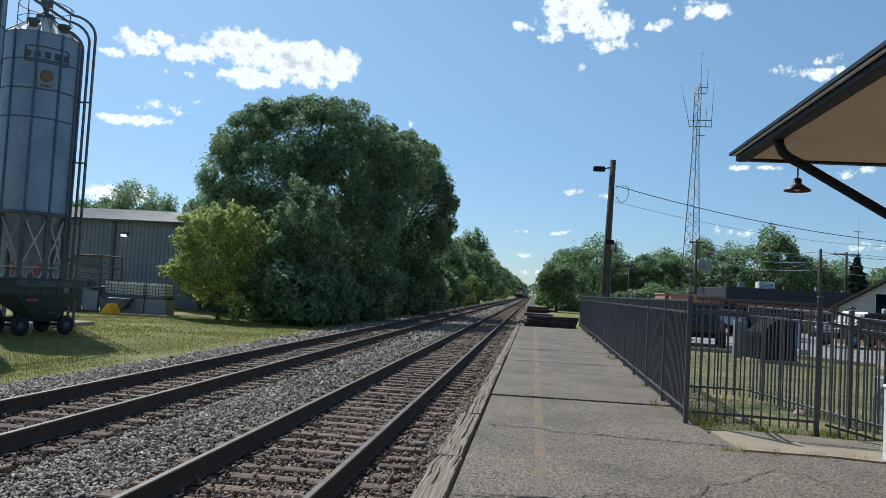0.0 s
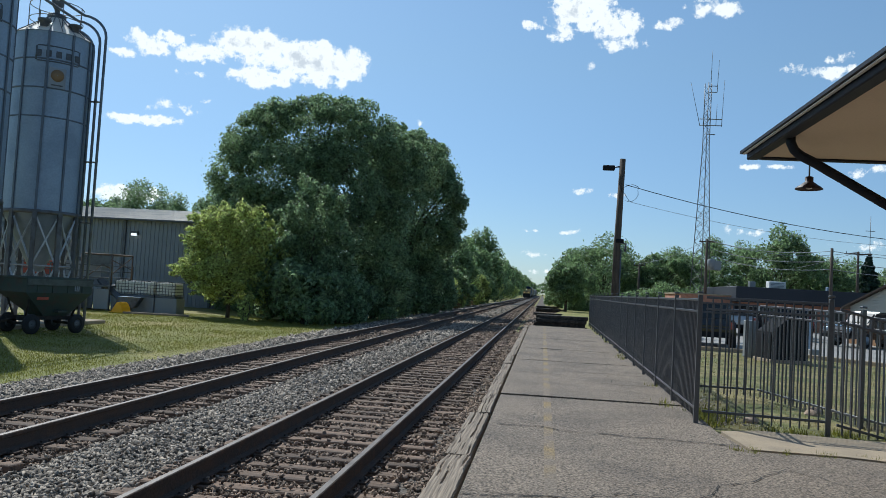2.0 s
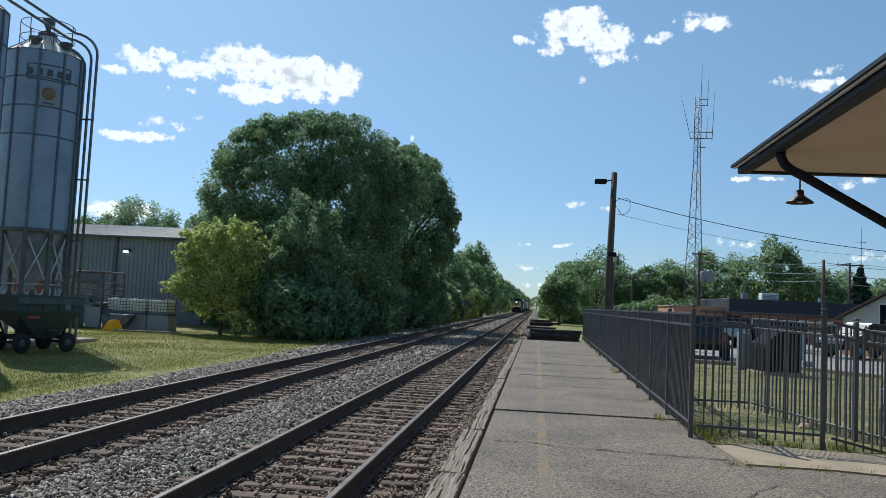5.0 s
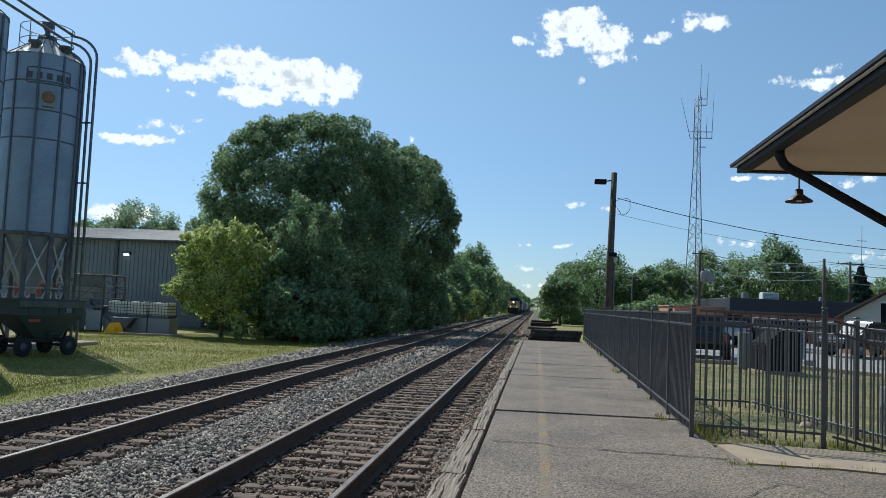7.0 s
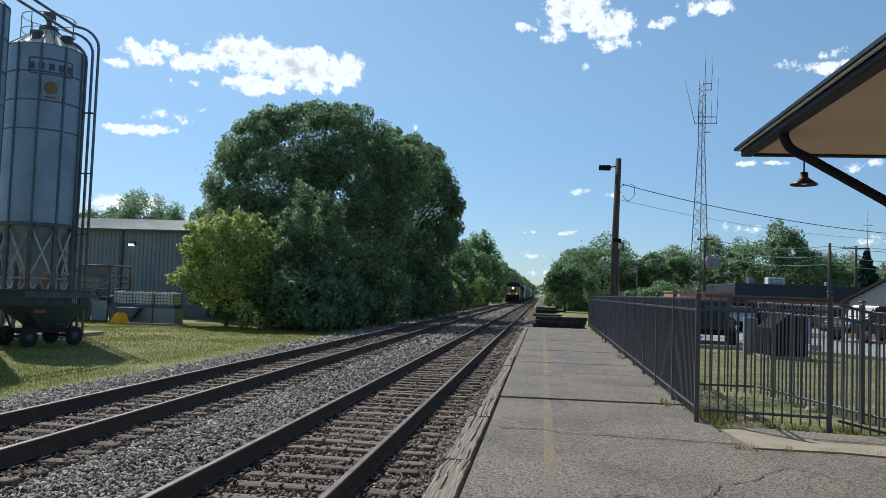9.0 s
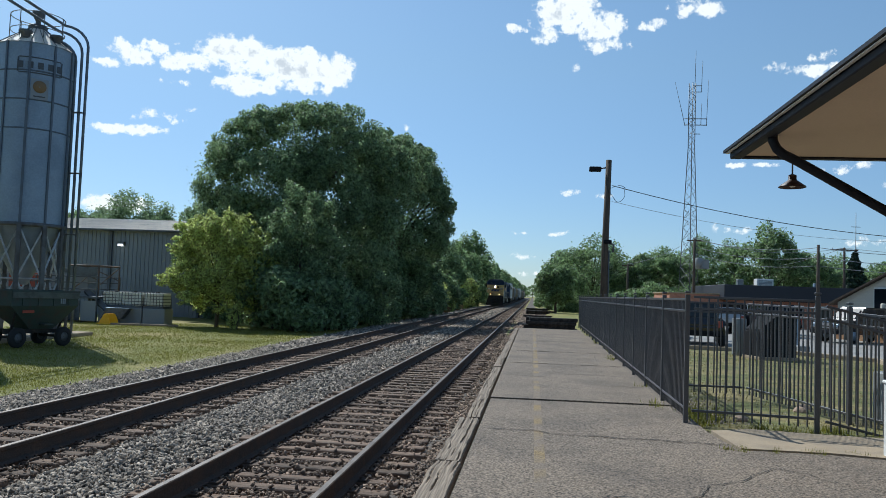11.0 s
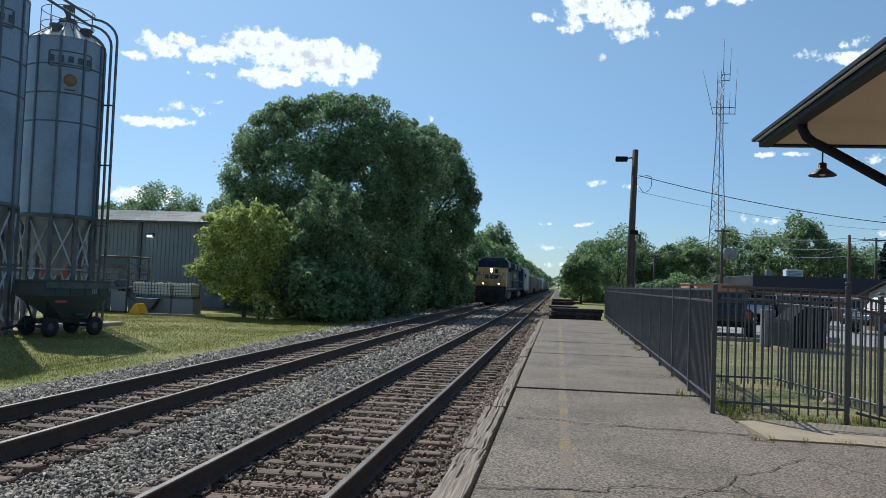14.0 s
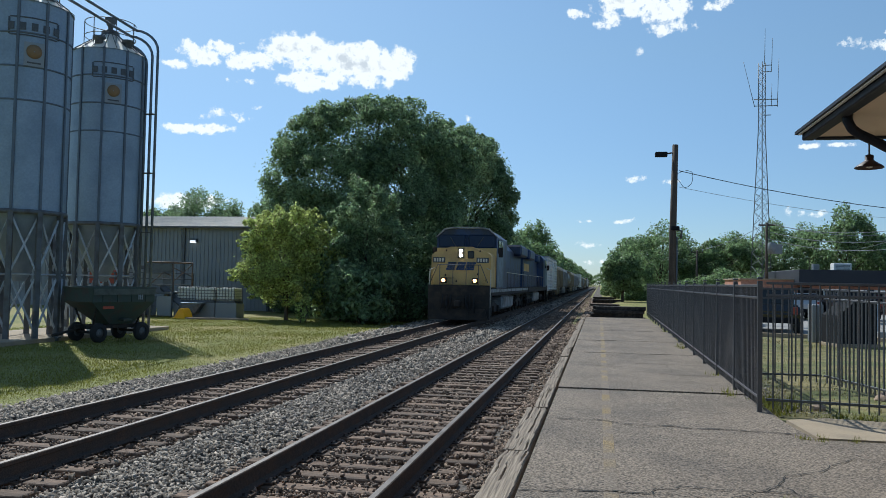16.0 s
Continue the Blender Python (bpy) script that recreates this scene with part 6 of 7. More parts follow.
def hopper_car(mat, label):
    R = RAIL_TOP
    root = thing("hopper_car", label, "freight car", group="freight cars")
    bm = bm_new()
    arc = [(1.52 * math.cos(a), R + 3.7 + 0.75 * math.sin(a)) for a in [math.pi * i / 8 for i in range(9)]]
    add_prism(bm, [(-1.52, R + 1.6), (1.52, R + 1.6)] + arc, 1.5, 15.7, "y")
    part("body", bm, mat, root)
    for s in (-1, 1):
        for k in range(11):
            box_part("side_rib", (s * 1.54, 1.6 + k * 1.4, R + 2.6), (0.08, 0.12, 2.2), mat, root, 0)
        for k, yy in enumerate((0.7, 16.5)):
            tube_part("end_post", [(s * 1.35, yy, R + 1.2), (s * 1.35, yy, R + 4.2)], 0.05, mat, root, 5)
    bm = bm_new()
    for e, f in ((1.5, 0.6), (15.7, 16.6)):
        add_prism(bm, [(e, R + 4.0), (f, R + 1.5), (e, R + 1.5)], -1.3, 1.3, "x")
    part("slope_sheet", bm, mat, root)
    for k in range(3):
        bm = bm_new()
        yy = 4.6 + k * 4.0
        add_prism(bm, [(yy - 1.8, R + 1.62), (yy + 1.8, R + 1.62), (yy + 0.4, R + 0.5), (yy - 0.4, R + 0.5)], -1.2, 1.2, "x")
        part("chute", bm, mat, root)
    box_part("running_board", (0, 8.6, R + 4.52), (1.2, 15.6, 0.06), M_GALV, root, 0)
    box_part("underframe", (0, 8.6, R + 1.15), (2.2, 16.4, 0.24), M_UNDER, root, 0.02)
    truck(root, 2.2, 2, 0.42)
    truck(root, 15.0, 2, 0.42)
    return root


def tank_car(label):
    R = RAIL_TOP
    root = thing("tank_car", label, "freight car", group="freight cars")
    bm = bm_new()
    add_lathe(bm, [(0.02, 0.6), (0.9, 0.7), (1.4, 1.0), (1.5, 1.4), (1.5, 15.8), (1.4, 16.2), (0.9, 16.5), (0.02, 16.6)], 28)
    b = part("tank", bm, M_TANK, root)
    b.matrix_basis = pose(0, 0, R + 2.65, -90, 0, 0)
    bm = bm_new()
    add_lathe(bm, [(0.5, 0), (0.5, 0.5), (0.02, 0.55)], 18, (0, 8.6, R + 4.05))
    part("dome", bm, M_TANK, root)
    box_part("underframe", (0, 8.6, R + 1.05), (1.2, 16.6, 0.3), M_UNDER, root, 0.02)
    tube_part("hand_rail", [(1.55, 1.5, R + 2.6), (1.55, 15.7, R + 2.6)], 0.025, M_GALV, root, 5)
    tube_part("hand_rail", [(-1.55, 1.5, R + 2.6), (-1.55, 15.7, R + 2.6)], 0.025, M_GALV, root, 5)
    truck(root, 2.2, 2, 0.42)
    truck(root, 15.0, 2, 0.42)
    return root


TRAIN = []                     # (thing, metres behind the front coupler, turn)
off = 0.0
for lead in (True, False):
    TRAIN.append((locomotive(lead), off if lead else off + 22.0, 0 if lead else 180))
    off += 22.3
kinds = "BHGTHGGTBHGTHHGNBGTH"
first = {}
for i, k in enumerate(kinds):
    if k in first:
        ob = copy_thing(first[k], Matrix())
    elif k == "B":
        ob = boxcar(M_BOXCAR, "pale grey ribbed steel boxcar with dusty sides")
    elif k == "N":
        ob = boxcar(M_BROWNCAR, "faded brown steel boxcar")
    elif k == "H":
        ob = hopper_car(M_HOPPER, "tan covered hopper car with stained sides")
    elif k == "G":
        ob = hopper_car(M_HOPPERGREY, "grey covered hopper car with stained sides")
    else:
        ob = tank_car("black tank car with grimy shell")
    first.setdefault(k, ob)
    TRAIN.append((ob, off, 0))
    off += 17.3


# ---- trees ----
def leaf_mesh(name, lobes, count, size, mat, seed, flat=0.6, inner=0.3, boughs=14, loose=0.13, clump=(0.20, 0.42), reach=1.0):
    """A crown: small folded leaf sprays over and inside a set of lobes (x, y, z, rx, ry, rz), with gaps and a ragged outline."""
    rng = np.random.default_rng(seed)
    big = np.array(lobes, float)
    # boughs: small clumps over the surface of each lobe, of uneven size and reach
    subs = []
    for l in big:
        for _ in range(boughs):
            q = rng.normal(size=3)
            q[2] += 0.25
            q /= np.linalg.norm(q)
            r = rng.uniform(*clump)
            subs.append([*(l[:3] + q * l[3:] * rng.uniform(0.72, reach)), *(l[3:] * r * rng.uniform(0.8, 1.25, 3))])
    subs = np.array(subs)
    keep = np.ones(len(subs), bool)
    for j in range(len(big)):
        q = (subs[:, :3] - big[j, :3]) / big[j, 3:]
        keep &= (q * q).sum(1) > 0.42
    subs = subs[keep]
    share = np.concatenate([np.full(len(big), 0.55), np.ones(len(subs))])
    L = np.concatenate([big * [1, 1, 1, 0.9, 0.9, 0.9], subs])
    area = (L[:, 3] * L[:, 4] + L[:, 4] * L[:, 5] + L[:, 3] * L[:, 5]) * share
    pick = rng.choice(len(L), count, p=area / area.sum())
    d = rng.normal(size=(count, 3))
    d /= np.linalg.norm(d, axis=1)[:, None]
    rad = np.where(rng.random(count) < inner, rng.uniform(0.4, 0.9, count), rng.normal(0.95, loose, count))
    P = L[pick, :3] + d * L[pick, 3:] * rad[:, None]
    # leaves buried deep in a lobe are of no use
    keep = np.ones(count, bool)
    for j in range(len(big)):
        q = (P - big[j, :3]) / big[j, 3:]
        keep &= ~(((q * q).sum(1) < 0.40) & (pick != j))
    keep &= P[:, 2] > -0.1
    P, pick, d = P[keep], pick[keep], d[keep]
    n = len(P)
    nrm = d * flat + rng.normal(size=(n, 3)) * 0.75 + np.array([0, 0, 0.35])
    nrm /= np.linalg.norm(nrm, axis=1)[:, None]
    a = np.cross(nrm, rng.normal(size=(n, 3)))
    a /= np.linalg.norm(a, axis=1)[:, None]
    b = np.cross(nrm, a)
    turn = np.stack([a, b, nrm], 2)
    s = size * rng.uniform(0.6, 1.5, (n, 1)) * np.ones((1, 3))
    v = [(-0.5, 0, 0), (0, -0.27, 0.09), (0.55, 0, -0.05), (0, 0.27, 0.09)]
    f = [(0, 1, 2), (0, 2, 3)]
    return scatter_mesh(name, v, f, P, turn, s, mat)


def tree(name, label, x, y, z, lobes, count, size, mat, seed, trunk=0.3, trunk_top=None, limbs=6, category="tree", group="trees", boughs=14, loose=0.13, clump=(0.20, 0.42), reach=1.0):
    root = thing(name, label, category, pose(x, y, z), group)
    rng = random.Random(seed)
    bm = bm_new()
    top = trunk_top or max(l[2] for l in lobes)
    if trunk:
        pts = [(0, 0, -0.2), (0.06 * rng.uniform(-1, 1), 0.06, top * 0.25), (0.2 * rng.uniform(-1, 1), 0.1, top * 0.55), (0.3 * rng.uniform(-1, 1), 0, top)]
        add_tube(bm, pts, trunk, 9, trunk * 0.3)
        for i in range(limbs):
            l = lobes[i % len(lobes)]
            s = rng.uniform(0.25, 0.6) * top
            e = Vector((l[0] + rng.uniform(-0.3, 0.3) * l[3], l[1] + rng.uniform(-0.3, 0.3) * l[4], l[2] + rng.uniform(-0.1, 0.5) * l[5]))
            m = Vector((e.x * 0.4, e.y * 0.4, s + (e.z - s) * 0.6))
            add_tube(bm, [(0, 0, s), m, e], trunk * 0.42, 6, trunk * 0.1)
        part("trunk", bm, M_BARK, root)
    else:
        for i in range(7):
            a = rng.uniform(0, 6.28)
            l = lobes[i % len(lobes)]
            add_tube(bm, [(0.1 * math.cos(a), 0.1 * math.sin(a), -0.1), (l[0] * 0.5 + 0.2 * math.cos(a), l[1] * 0.5, l[2] * 0.6), (l[0], l[1], l[2])], 0.05, 5, 0.015)
        part("trunk", bm, M_BARK, root)
    c = new("crown", leaf_mesh("crown", lobes, count, size, mat, seed, boughs=boughs, loose=loose, clump=clump, reach=reach))
    c.parent = root
    return root


def lobes_round(w, h, z0, seed, n=9, depth=None):
    """Lobes that fill a crown w wide and h high whose lowest leaves hang at z0."""
    rng = random.Random(seed)
    depth = depth or w
    out = [(0, 0, z0 + h * 0.52, w * 0.36, depth * 0.36, h * 0.42)]
    for i in range(n):
        a = 2 * math.pi * i / n + rng.uniform(-0.3, 0.3)
        lv = rng.uniform(0.22, 0.8)
        k = math.sin(math.pi * (0.22 + 0.66 * lv)) * 0.30
        s = rng.uniform(0.17, 0.24)
        out.append((math.cos(a) * w * k, math.sin(a) * depth * k, z0 + h * (0.12 + 0.72 * lv), w * s, depth * s, h * s * 0.85))
    return out


def build_trees():
    # the big tree mass beside the track: two crowns, one behind the other
    big = [(0, 0, 6.0, 5.6, 4.6, 5.0), (-3.6, 0.2, 8.8, 3.4, 3.4, 3.0), (-0.6, 0.3, 11.4, 3.2, 3.0, 2.4), (1.6, -0.4, 11.6, 2.6, 2.6, 2.2), (-2.6, -0.4, 10.6, 2.6, 2.6, 2.3), (3.4, 0.0, 10.2, 2.8, 2.8, 2.5),
           (-5.2, 0.3, 6.6, 2.2, 2.6, 2.2), (-4.4, -0.8, 4.2, 2.8, 2.6, 3.0), (0.2, -3.0, 5.2, 3.0, 2.2, 3.6), (3.6, -1.6, 4.6, 3.0, 2.6, 3.6),
           (-1.8, -2.8, 2.8, 2.8, 2.2, 2.8), (1.8, -2.6, 1.8, 2.6, 2.2, 2.0), (4.2, -1.0, 1.8, 2.2, 2.2, 2.0), (-4.6, -0.6, 1.8, 2.4, 2.0, 2.0), (2.2, -2.0, 8.4, 2.4, 2.0, 2.2), (-1.6, -2.4, 8.0, 2.4, 2.0, 2.2), (4.4, 0.5, 10.4, 1.9, 2.2, 1.7), (5.4, 0.4, 8.2, 1.5, 1.8, 1.6), (6.0, 3.6, 10.3, 2.0, 2.0, 2.0), (4.4, 3.6, 11.2, 1.6, 2.0, 1.6)]
    tree("large_tree", "huge dense dark-green tree beside the tracks", -15.6, 52.0, LEFT_Z, [(l[0] * 1.06, l[1], l[2] * 1.05, l[3] * 1.04, l[4], l[5] * 1.03) for l in big], 250000, 0.175, M_LEAF_DARK, 21, 0.45, 9.0, 12, boughs=44, loose=0.125, clump=(0.09, 0.26), reach=1.13)
    back = [(0, 0, 6.6, 3.2, 3.4, 5.6), (-1.2, 0, 11.6, 2.6, 2.8, 2.4), (1.0, 0, 11.2, 2.2, 2.6, 2.2), (2.2, 0, 8.2, 1.7, 2.4, 2.2), (2.0, -0.4, 5.4, 2.0, 2.4, 2.6), (1.4, -0.8, 2.2, 2.6, 2.4, 2.4), (2.9, 0, 9.6, 0.7, 1.2, 0.8), (3.5, 0, 8.6, 0.8, 1.0, 0.5), (2.9, -0.3, 7.2, 1.0, 1.2, 0.9), (-2.2, -0.6, 9.4, 2.4, 2.4, 2.6), (-1.8, -1.4, 3.4, 2.6, 2.2, 3.4)]
    tree("tall_tree", "tall dark-green tree leaning towards the tracks", -11.5, 66.0, LEFT_Z, [(l[0] * 1.12, l[1], l[2] * 1.09, l[3] * 1.1, l[4], l[5] * 1.06) for l in back], 100000, 0.20, M_LEAF_DARK, 22, 0.4, 9.0, 9, boughs=34, loose=0.13, clump=(0.10, 0.30), reach=1.16)
    young = [(0, 0, 3.9, 1.1, 1.1, 2.0), (0.3, -0.2, 2.4, 1.4, 1.2, 1.8), (-0.7, 0, 2.8, 1.2, 1.2, 1.6), (0.3, 0, 4.8, 1.2, 0.9, 1.1), (-0.9, 0, 4.2, 0.9, 0.8, 0.9), (1.2, 0, 4.0, 0.9, 0.8, 1.0), (0, 0, 1.2, 1.5, 1.2, 1.2)]
    tree("young_tree", "young mid-green tree growing in front of the dark one", -12.9, 43.0, LEFT_Z, [tuple(c * 1.16 for c in l) for l in young], 36000, 0.16, M_LEAF_DARK, 5, 0.1, 5, 5, boughs=30, loose=0.2, clump=(0.10, 0.27), reach=1.55)
    bush = [(0, 0, 3.3, 1.8, 1.5, 1.9), (-0.9, 0, 4.7, 1.3, 1.2, 1.1), (0.3, 0.2, 5.0, 1.2, 1.2, 1.2), (1.5, 0, 4.0, 1.2, 1.1, 1.1), (-1.9, 0, 3.1, 0.9, 1.0, 1.2), (2.2, -0.2, 2.9, 0.8, 0.9, 0.9),
            (0.2, -0.6, 2.2, 1.6, 1.1, 1.2), (-1.4, -0.3, 2.0, 0.9, 0.8, 0.7), (1.6, -0.2, 1.9, 1.1, 0.9, 1.1), (-2.5, 0, 2.5, 0.8, 0.8, 0.5), (2.7, 0, 3.8, 0.7, 0.7, 0.5), (-1.6, 0, 5.3, 0.6, 0.7, 0.6), (1.1, 0, 5.8, 0.6, 0.6, 0.5), (-2.1, 0, 4.2, 0.7, 0.7, 0.6)]
    tree("bush_tree", "bushy yellow-green sunlit tree at the edge of the lawn", -17.0, 42.0, LEFT_Z, [(l[0], l[1], l[2], l[3] * 0.88, l[4] * 0.88, l[5] * 0.88) for l in bush], 44000, 0.14, M_LEAF_LIGHT, 9, 0.12, 4.0, 8, boughs=30, loose=0.24, clump=(0.10, 0.27), reach=1.62)
    tree("sapling", "small green sapling on the lawn", -15.2, 39.9, LEFT_Z, [(0, 0, 0.6, 0.4, 0.4, 0.55), (0.1, 0, 1.1, 0.3, 0.3, 0.35)], 900, 0.13, M_LEAF_LIGHT, 3, 0, 1, 3)
    for i, (x, y, w, h) in enumerate(((-12.2, 40.8, 4.2, 3.6), (-13.9, 42.6, 4.4, 4.2), (-11.5, 44.2, 3.8, 3.6), (-11.6, 47.5, 4.0, 3.4), (-11.2, 52.5, 4.0, 4.2), (-10.9, 57.5, 4.0, 4.0), (-10.6, 62.5, 3.6, 4.2), (-10.4, 69.0, 4.0, 4.4), (-10.4, 76.0, 4.4, 4.6), (-10.7, 84, 4.4, 4.8), (-10.5, 92, 4.4, 5.2), (-10.5, 101, 5, 5.0), (-10.5, 112, 5, 5.5), (-10.4, 124, 5, 6), (-10.4, 138, 5.5, 6), (-10.4, 154, 6, 6.5), (-10.4, 175, 6, 6.5), (-10.4, 205, 7, 7), (-10.6, 235, 7, 7.5), (-10.6, 268, 8, 7.5), (-10.8, 310, 9, 8))):
        tree("undergrowth_shrub", "dense dark shrub under the trees beside the ballast", x, y, LEFT_Z, lobes_round(w, h, -0.3, 40 + i, 7), 6000, 0.24 if y < 90 else 0.32, M_LEAF_DARK if y < 79 else M_LEAF_LIGHT if i % 3 == 0 else M_LEAF_MID, 60 + i, 0, 2, 4, "shrub", "undergrowth")
    rng = random.Random(77)
    # wall of trees going away on the far side of the tracks
    for i, (x, y, w, h) in enumerate(((-13.4, 80, 8, 10.0), (-11.6, 92, 5, 5.5), (-12.6, 104, 8.5, 9.5), (-11.2, 122, 6, 6.0), (-12.6, 132, 9, 10.5), (-12.0, 152, 9.5, 14.4), (-12.2, 182, 9.5, 11.4), (-12, 212, 10, 11.6), (-12, 245, 11, 12), (-12.3, 285, 12, 12), (-12.5, 335, 13, 12.5), (-13.4, 400, 14, 12.5), (-13, 490, 14, 12.5), (-13, 620, 16, 13))):
        tree("lineside_tree", "dense green lineside tree", x, y, LEFT_Z, lobes_round(w, h * 1.08, -0.9, 100 + i, 11), 16000 if y < 170 else 6000, 0.22 + y * 0.0014, M_LEAF_LIGHT if w < 7 else M_LEAF_MID, 200 + i, 0.25, h * 0.7, 6, group="lineside trees")
    # trees on the other side, beyond the platform's end
    for i, (x, y, w, h, z0) in enumerate(((7.5, 102, 13.0, 10.2, -0.4), (2.5, 88, 4.6, 4.9, 0.6), (11.5, 98, 7, 7.6, -0.2), (4.2, 118, 6.5, 7.6, -0.2), (7, 135, 9, 10, -0.2), (6, 165, 8.5, 10, -0.2), (6.4, 205, 9, 10.5, -0.2), (6.4, 260, 10, 11, -0.2), (7, 330, 11, 11.5, -0.2), (7.5, 430, 12, 12, -0.2), (8, 560, 13, 12, -0.2))):
        tree("roadside_tree", "rounded green tree past the platform end", x, y, -0.3, lobes_round(w, h, z0, 300 + i, 10), (26000 if i == 0 else 14000) if y < 140 else 6000, 0.16 + y * 0.0011, M_LEAF_MID, 400 + i, 0.2, h * 0.7, 6, group="roadside trees")
    for i, (x, y, w, h) in enumerate(((4.4, 96, 4, 3), (8.5, 84, 5, 3.2), (12.5, 86, 6, 4.4), (16.5, 92, 7, 4.5), (2.6, 128, 5, 4), (2.8, 160, 5, 5), (3.2, 210, 6, 6), (22, 84, 8, 4), (28, 88, 8, 4), (3.0, 108, 3.6, 3.2), (3.2, 142, 4.5, 4.5), (3.4, 182, 5, 5.5), (3.6, 245, 6, 6.5), (4.0, 300, 7, 8))):
        tree("hedge_shrub", "green shrub filling in below the trees", x, y, -0.4, lobes_round(w, h, -0.4, 340 + i, 7), 7000, 0.24, M_LEAF_MID, 360 + i, 0, 2, 4, "shrub", "hedge shrubs")
    # trees behind the buildings on the town side
    for i, (x, y, w, h) in enumerate(((14.2, 98, 8, 6.9), (21.2, 100, 10, 8.2), (17.5, 112, 9, 7.5), (25.2, 90, 9, 9.0), (31.0, 96, 8, 7.0), (36.5, 105, 9, 7.2), (43, 100, 10, 7), (50, 110, 12, 8))):
        tree("town_tree", "broad leafy green tree behind the low buildings", x, y, 0, lobes_round(w, h, 1.2, 500 + i, 11), 20000, 0.27, M_LEAF_MID, 600 + i, 0.3, h * 0.7, 6, group="town trees")
    # trees behind the warehouse
    for i, (x, y, w, h) in enumerate(((-43.5, 84, 9, 10.6), (-38, 90, 8, 10.2), (-54, 92, 8, 9.8), (-33.5, 84, 6, 9.0))):
        tree("yard_tree", "green tree rising behind the warehouse", x, y, LEFT_Z, lobes_round(w, h, 2.0, 700 + i, 10), 26000, 0.25, M_LEAF_DARK, 800 + i, 0.3, h * 0.7, 6, group="yard trees")
    # woods that close the line far away
    for i in range(9):
        tree("far_woodland_tree", "hazy distant woodland tree closing the view", -64 + i * 16, 930 + 12 * (i % 2), -0.6, lobes_round(26, 15 + 2 * (i % 3), -1.0, 950 + i, 8), 1600, 1.6, M_LEAF_MID, 960 + i, 0.5, 9, 4, group="far woods")
    # fir
    root = thing("fir_tree", "dark pointed fir tree behind the houses", "tree", pose(30.4, 80, -0.4))
    bm = bm_new()
    add_tube(bm, [(0, 0, -0.2), (0, 0, 7.3)], 0.2, 8, 0.03)
    part("trunk", bm, M_BARK, root)
    fl = [(0, 0, 0.8 + i * 0.66, 2.0 - i * 0.19, 2.3 - i * 0.22, 0.55) for i in range(10)]
    c = new("crown", leaf_mesh("crown", fl, 16000, 0.34, M_LEAF_FIR, 31))
    c.parent = root
    # dry brush at the foot of the trees
    for i in range(9):
        x, y = -10.0 - rng.random() * 0.6, 70 + i * 4.5 + rng.random()
        tree("brush", "dry brown brush beside the ballast", x, y, LEFT_Z, [(0, 0, 0.5, 0.9, 1.2, 0.6)], 700, 0.2, M_BRUSH if i % 3 else M_LEAF_MID, 900 + i, 0, 0.8, 3, "brush", "brush")


def build_grass():
    rng = np.random.default_rng(8)
    P, S = [], []
    for n, x0, x1, y0, y1, z, s in ((70000, -20.0, -9.7, 12, 26, LEFT_Z, 0.042), (70000, -24.0, -9.8, 26, 44, LEFT_Z, 0.052), (50000, 2.45, 11.0, 11.9, 29, RIGHT_Z - 0.03, 0.055)):
        x, y = rng.uniform(x0, x1, n), rng.uniform(y0, y1, n)
        P.append(np.stack([x, y, np.full(n, z - 0.01)], 1))
        S.append(s * rng.uniform(0.5, 1.5, (n, 1)) * np.array([[0.5, 0.5, 1.0]]))
    for k, (p, s) in enumerate(zip(P, S)):
        a = rng.uniform(0, 6.28, len(p))
        c, q = np.cos(a), np.sin(a)
        o = np.zeros(len(p))
        turn = np.stack([np.stack([c, -q, o], 1), np.stack([q, c, o], 1), np.stack([o, o, o + 1], 1)], 1)
        me = scatter_mesh("grass", [(-0.35, 0, 0), (0.35, 0, 0), (0.1, 0.7, 1.0)], [(0, 1, 2)], p, turn, s, M_BLADE if k < 2 else M_DRYBLADE)
        tagged(new("grass", me), "short mown green grass" if k < 2 else "dry yellowing grass behind the fence", "grass", kind="stuff")


M_DRYBLADE = material("dry_blade", (0.30, 0.26, 0.10), 0.8, island=0.4, through_light=0.3)


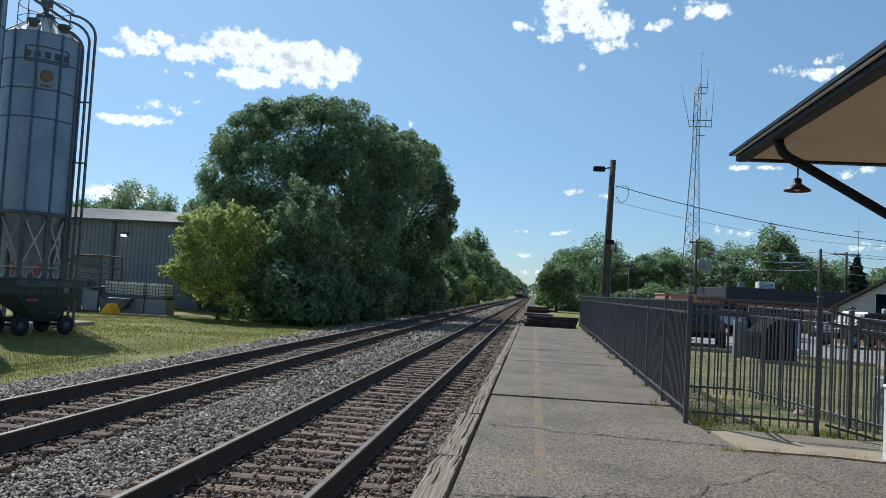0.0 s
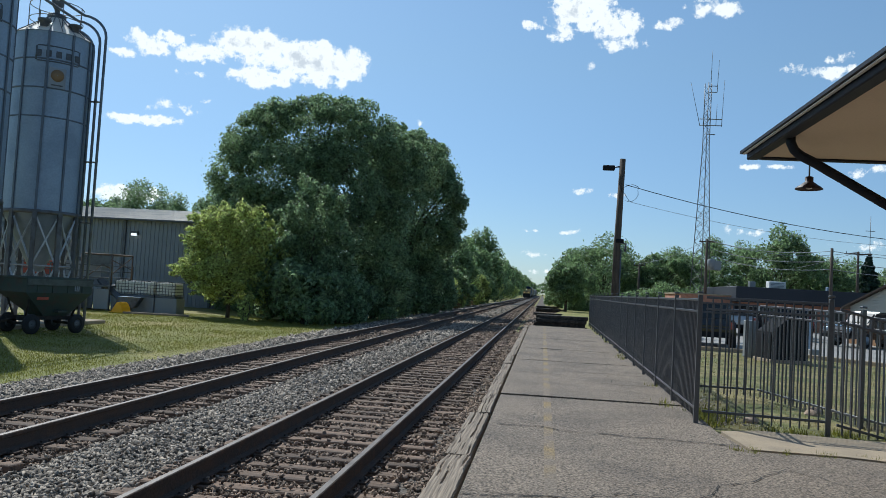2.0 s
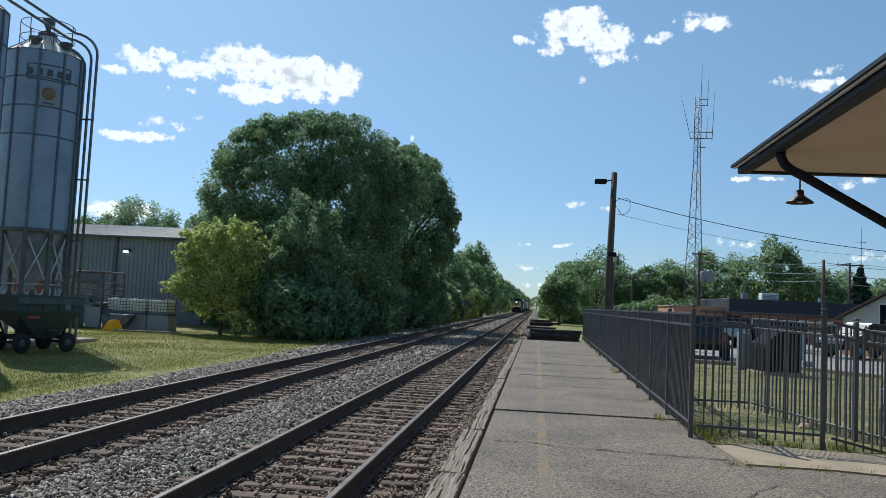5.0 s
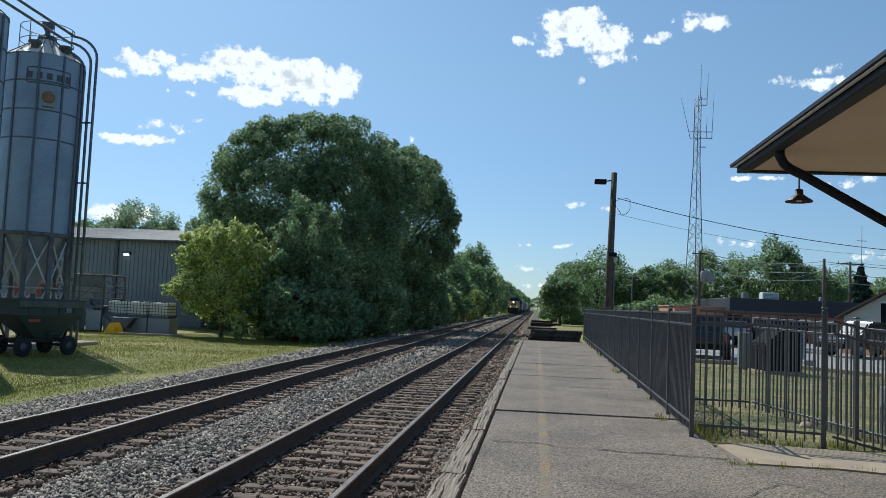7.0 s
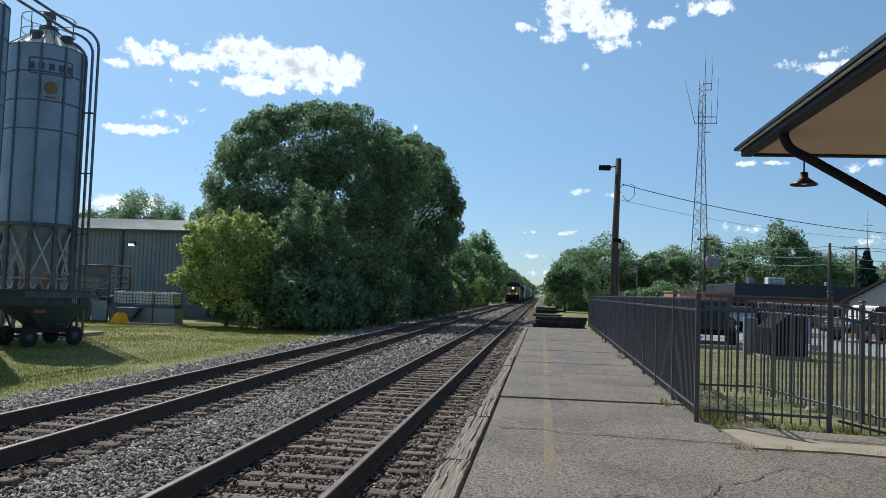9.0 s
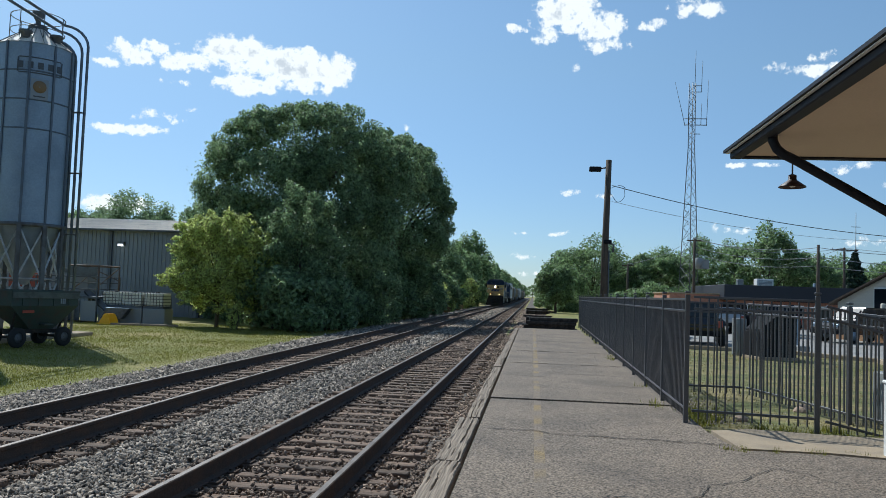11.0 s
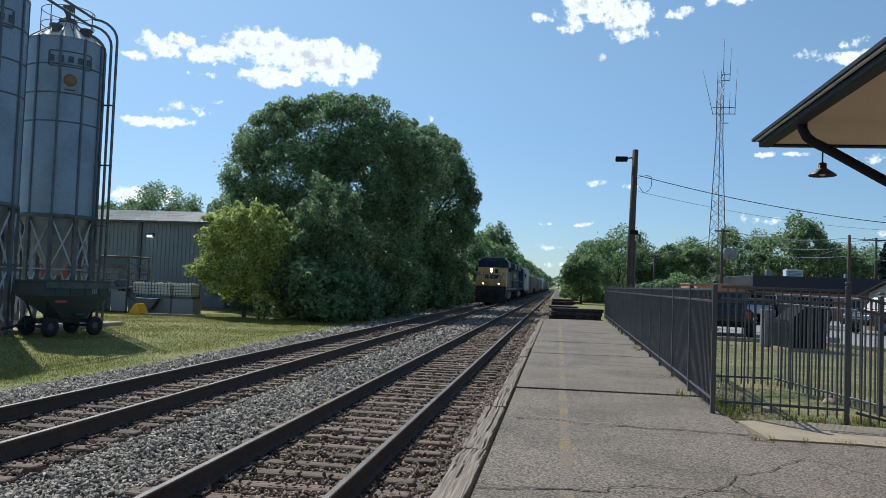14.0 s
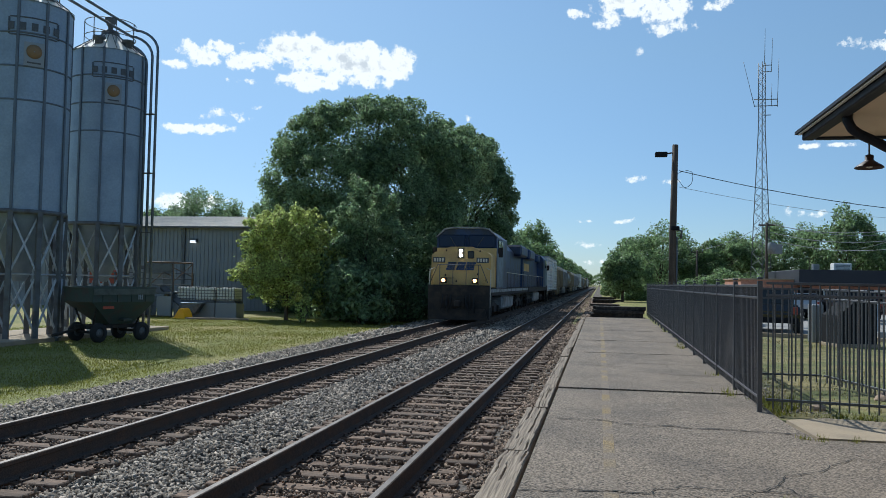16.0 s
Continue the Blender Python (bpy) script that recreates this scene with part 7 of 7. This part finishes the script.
def build_weeds():
    """Weed tufts along the fence's foot, by the slab and in cracks of the platform."""
    rng = random.Random(19)
    spots = [(2.42 + rng.uniform(-0.05, 0.5), 11.9 + rng.uniform(0.0, 1.6), 0.16) for _ in range(16)]
    spots += [(FENCE_A.lerp(FENCE_B, f).x - rng.uniform(0.02, 0.22), FENCE_A.lerp(FENCE_B, f).y, 0.11) for f in (0.04, 0.05, 0.12, 0.3, 0.31, 0.32, 0.34, 0.45, 0.52, 0.6, 0.61, 0.75)]
    spots += [(2.3 + rng.uniform(0, 2.2), 9.85 + rng.uniform(-0.1, 0.25), 0.06) for _ in range(16)] + [(3.2 + rng.uniform(0, 1.6), 11.75 + rng.uniform(-0.1, 0.2), 0.12) for _ in range(22)]
    spots += [(1.55, 7.0, 0.05), (1.62, 6.98, 0.05), (1.5, 6.9, 0.04)]
    nr = np.random.default_rng(6)
    P, T, S = [], [], []
    for x, y, s in spots:
        n = 22
        a = nr.uniform(0, 6.28, n)
        c, q, o = np.cos(a), np.sin(a), np.zeros(n)
        T.append(np.stack([np.stack([c, -q, o], 1), np.stack([q, c, o], 1), np.stack([o, o, o + 1], 1)], 1))
        z = -0.035 if y < 11.5 else -0.02 if x < 2.4 else RIGHT_Z - 0.03
        P.append(np.stack([x + nr.normal(0, s * 0.6, n), y + nr.normal(0, s * 0.6, n), o + z], 1))
        S.append(s * nr.uniform(0.4, 1.2, (n, 1)) * np.array([[0.35, 0.9, 1.0]]))
    ob = new("weeds", scatter_mesh("weeds", [(-0.2, 0, 0), (0.2, 0, 0), (0.1, 0.6, 1.0)], [(0, 1, 2)], np.concatenate(P), np.concatenate(T), np.concatenate(S), M_BLADE))
    tagged(ob, "small green weeds along the pavement edge and fence foot", "weeds", kind="stuff")


def build_gravel():
    """Loose gravel on the ground inside the fence corner."""
    rng = np.random.default_rng(12)
    n = 2600
    x, y = 2.4 + np.abs(rng.normal(0, 1.0, n)), rng.uniform(12.2, 17.5, n)
    t = [(0, 0, 1), (0.9, 0, -0.3), (-0.45, 0.8, -0.3), (-0.45, -0.8, -0.3)]
    f = [(0, 1, 2), (0, 2, 3), (0, 3, 1), (1, 3, 2)]
    s = rng.uniform(0.02, 0.05, (n, 1)) * rng.uniform(0.6, 1.3, (n, 3))
    me = scatter_mesh("gravel", t, f, np.stack([x, y, np.full(n, RIGHT_Z - 0.03)], 1), random_turns(n, rng), s, M_STONE)
    tagged(new("gravel", me), "loose grey gravel in the dry grass", "gravel", kind="stuff")


build_gravel()
build_trees()
build_grass()
build_weeds()


# ---- what moves ----
# seconds and the distance of the train's front coupler along the track
TRAIN_Y = [(t, 37.6 + 20.7 * (16.0 - t)) for t in (0.0, 2.0, 4.0, 6.0, 8.0, 10.0, 12.0, 14.0, 16.0)]


def motions():
    for ob, behind, turn in TRAIN:
        walk(ob, [(t, pose(TRACK_X, y + behind, 0, 0, 0, turn)) for t, y in TRAIN_Y])


motions()
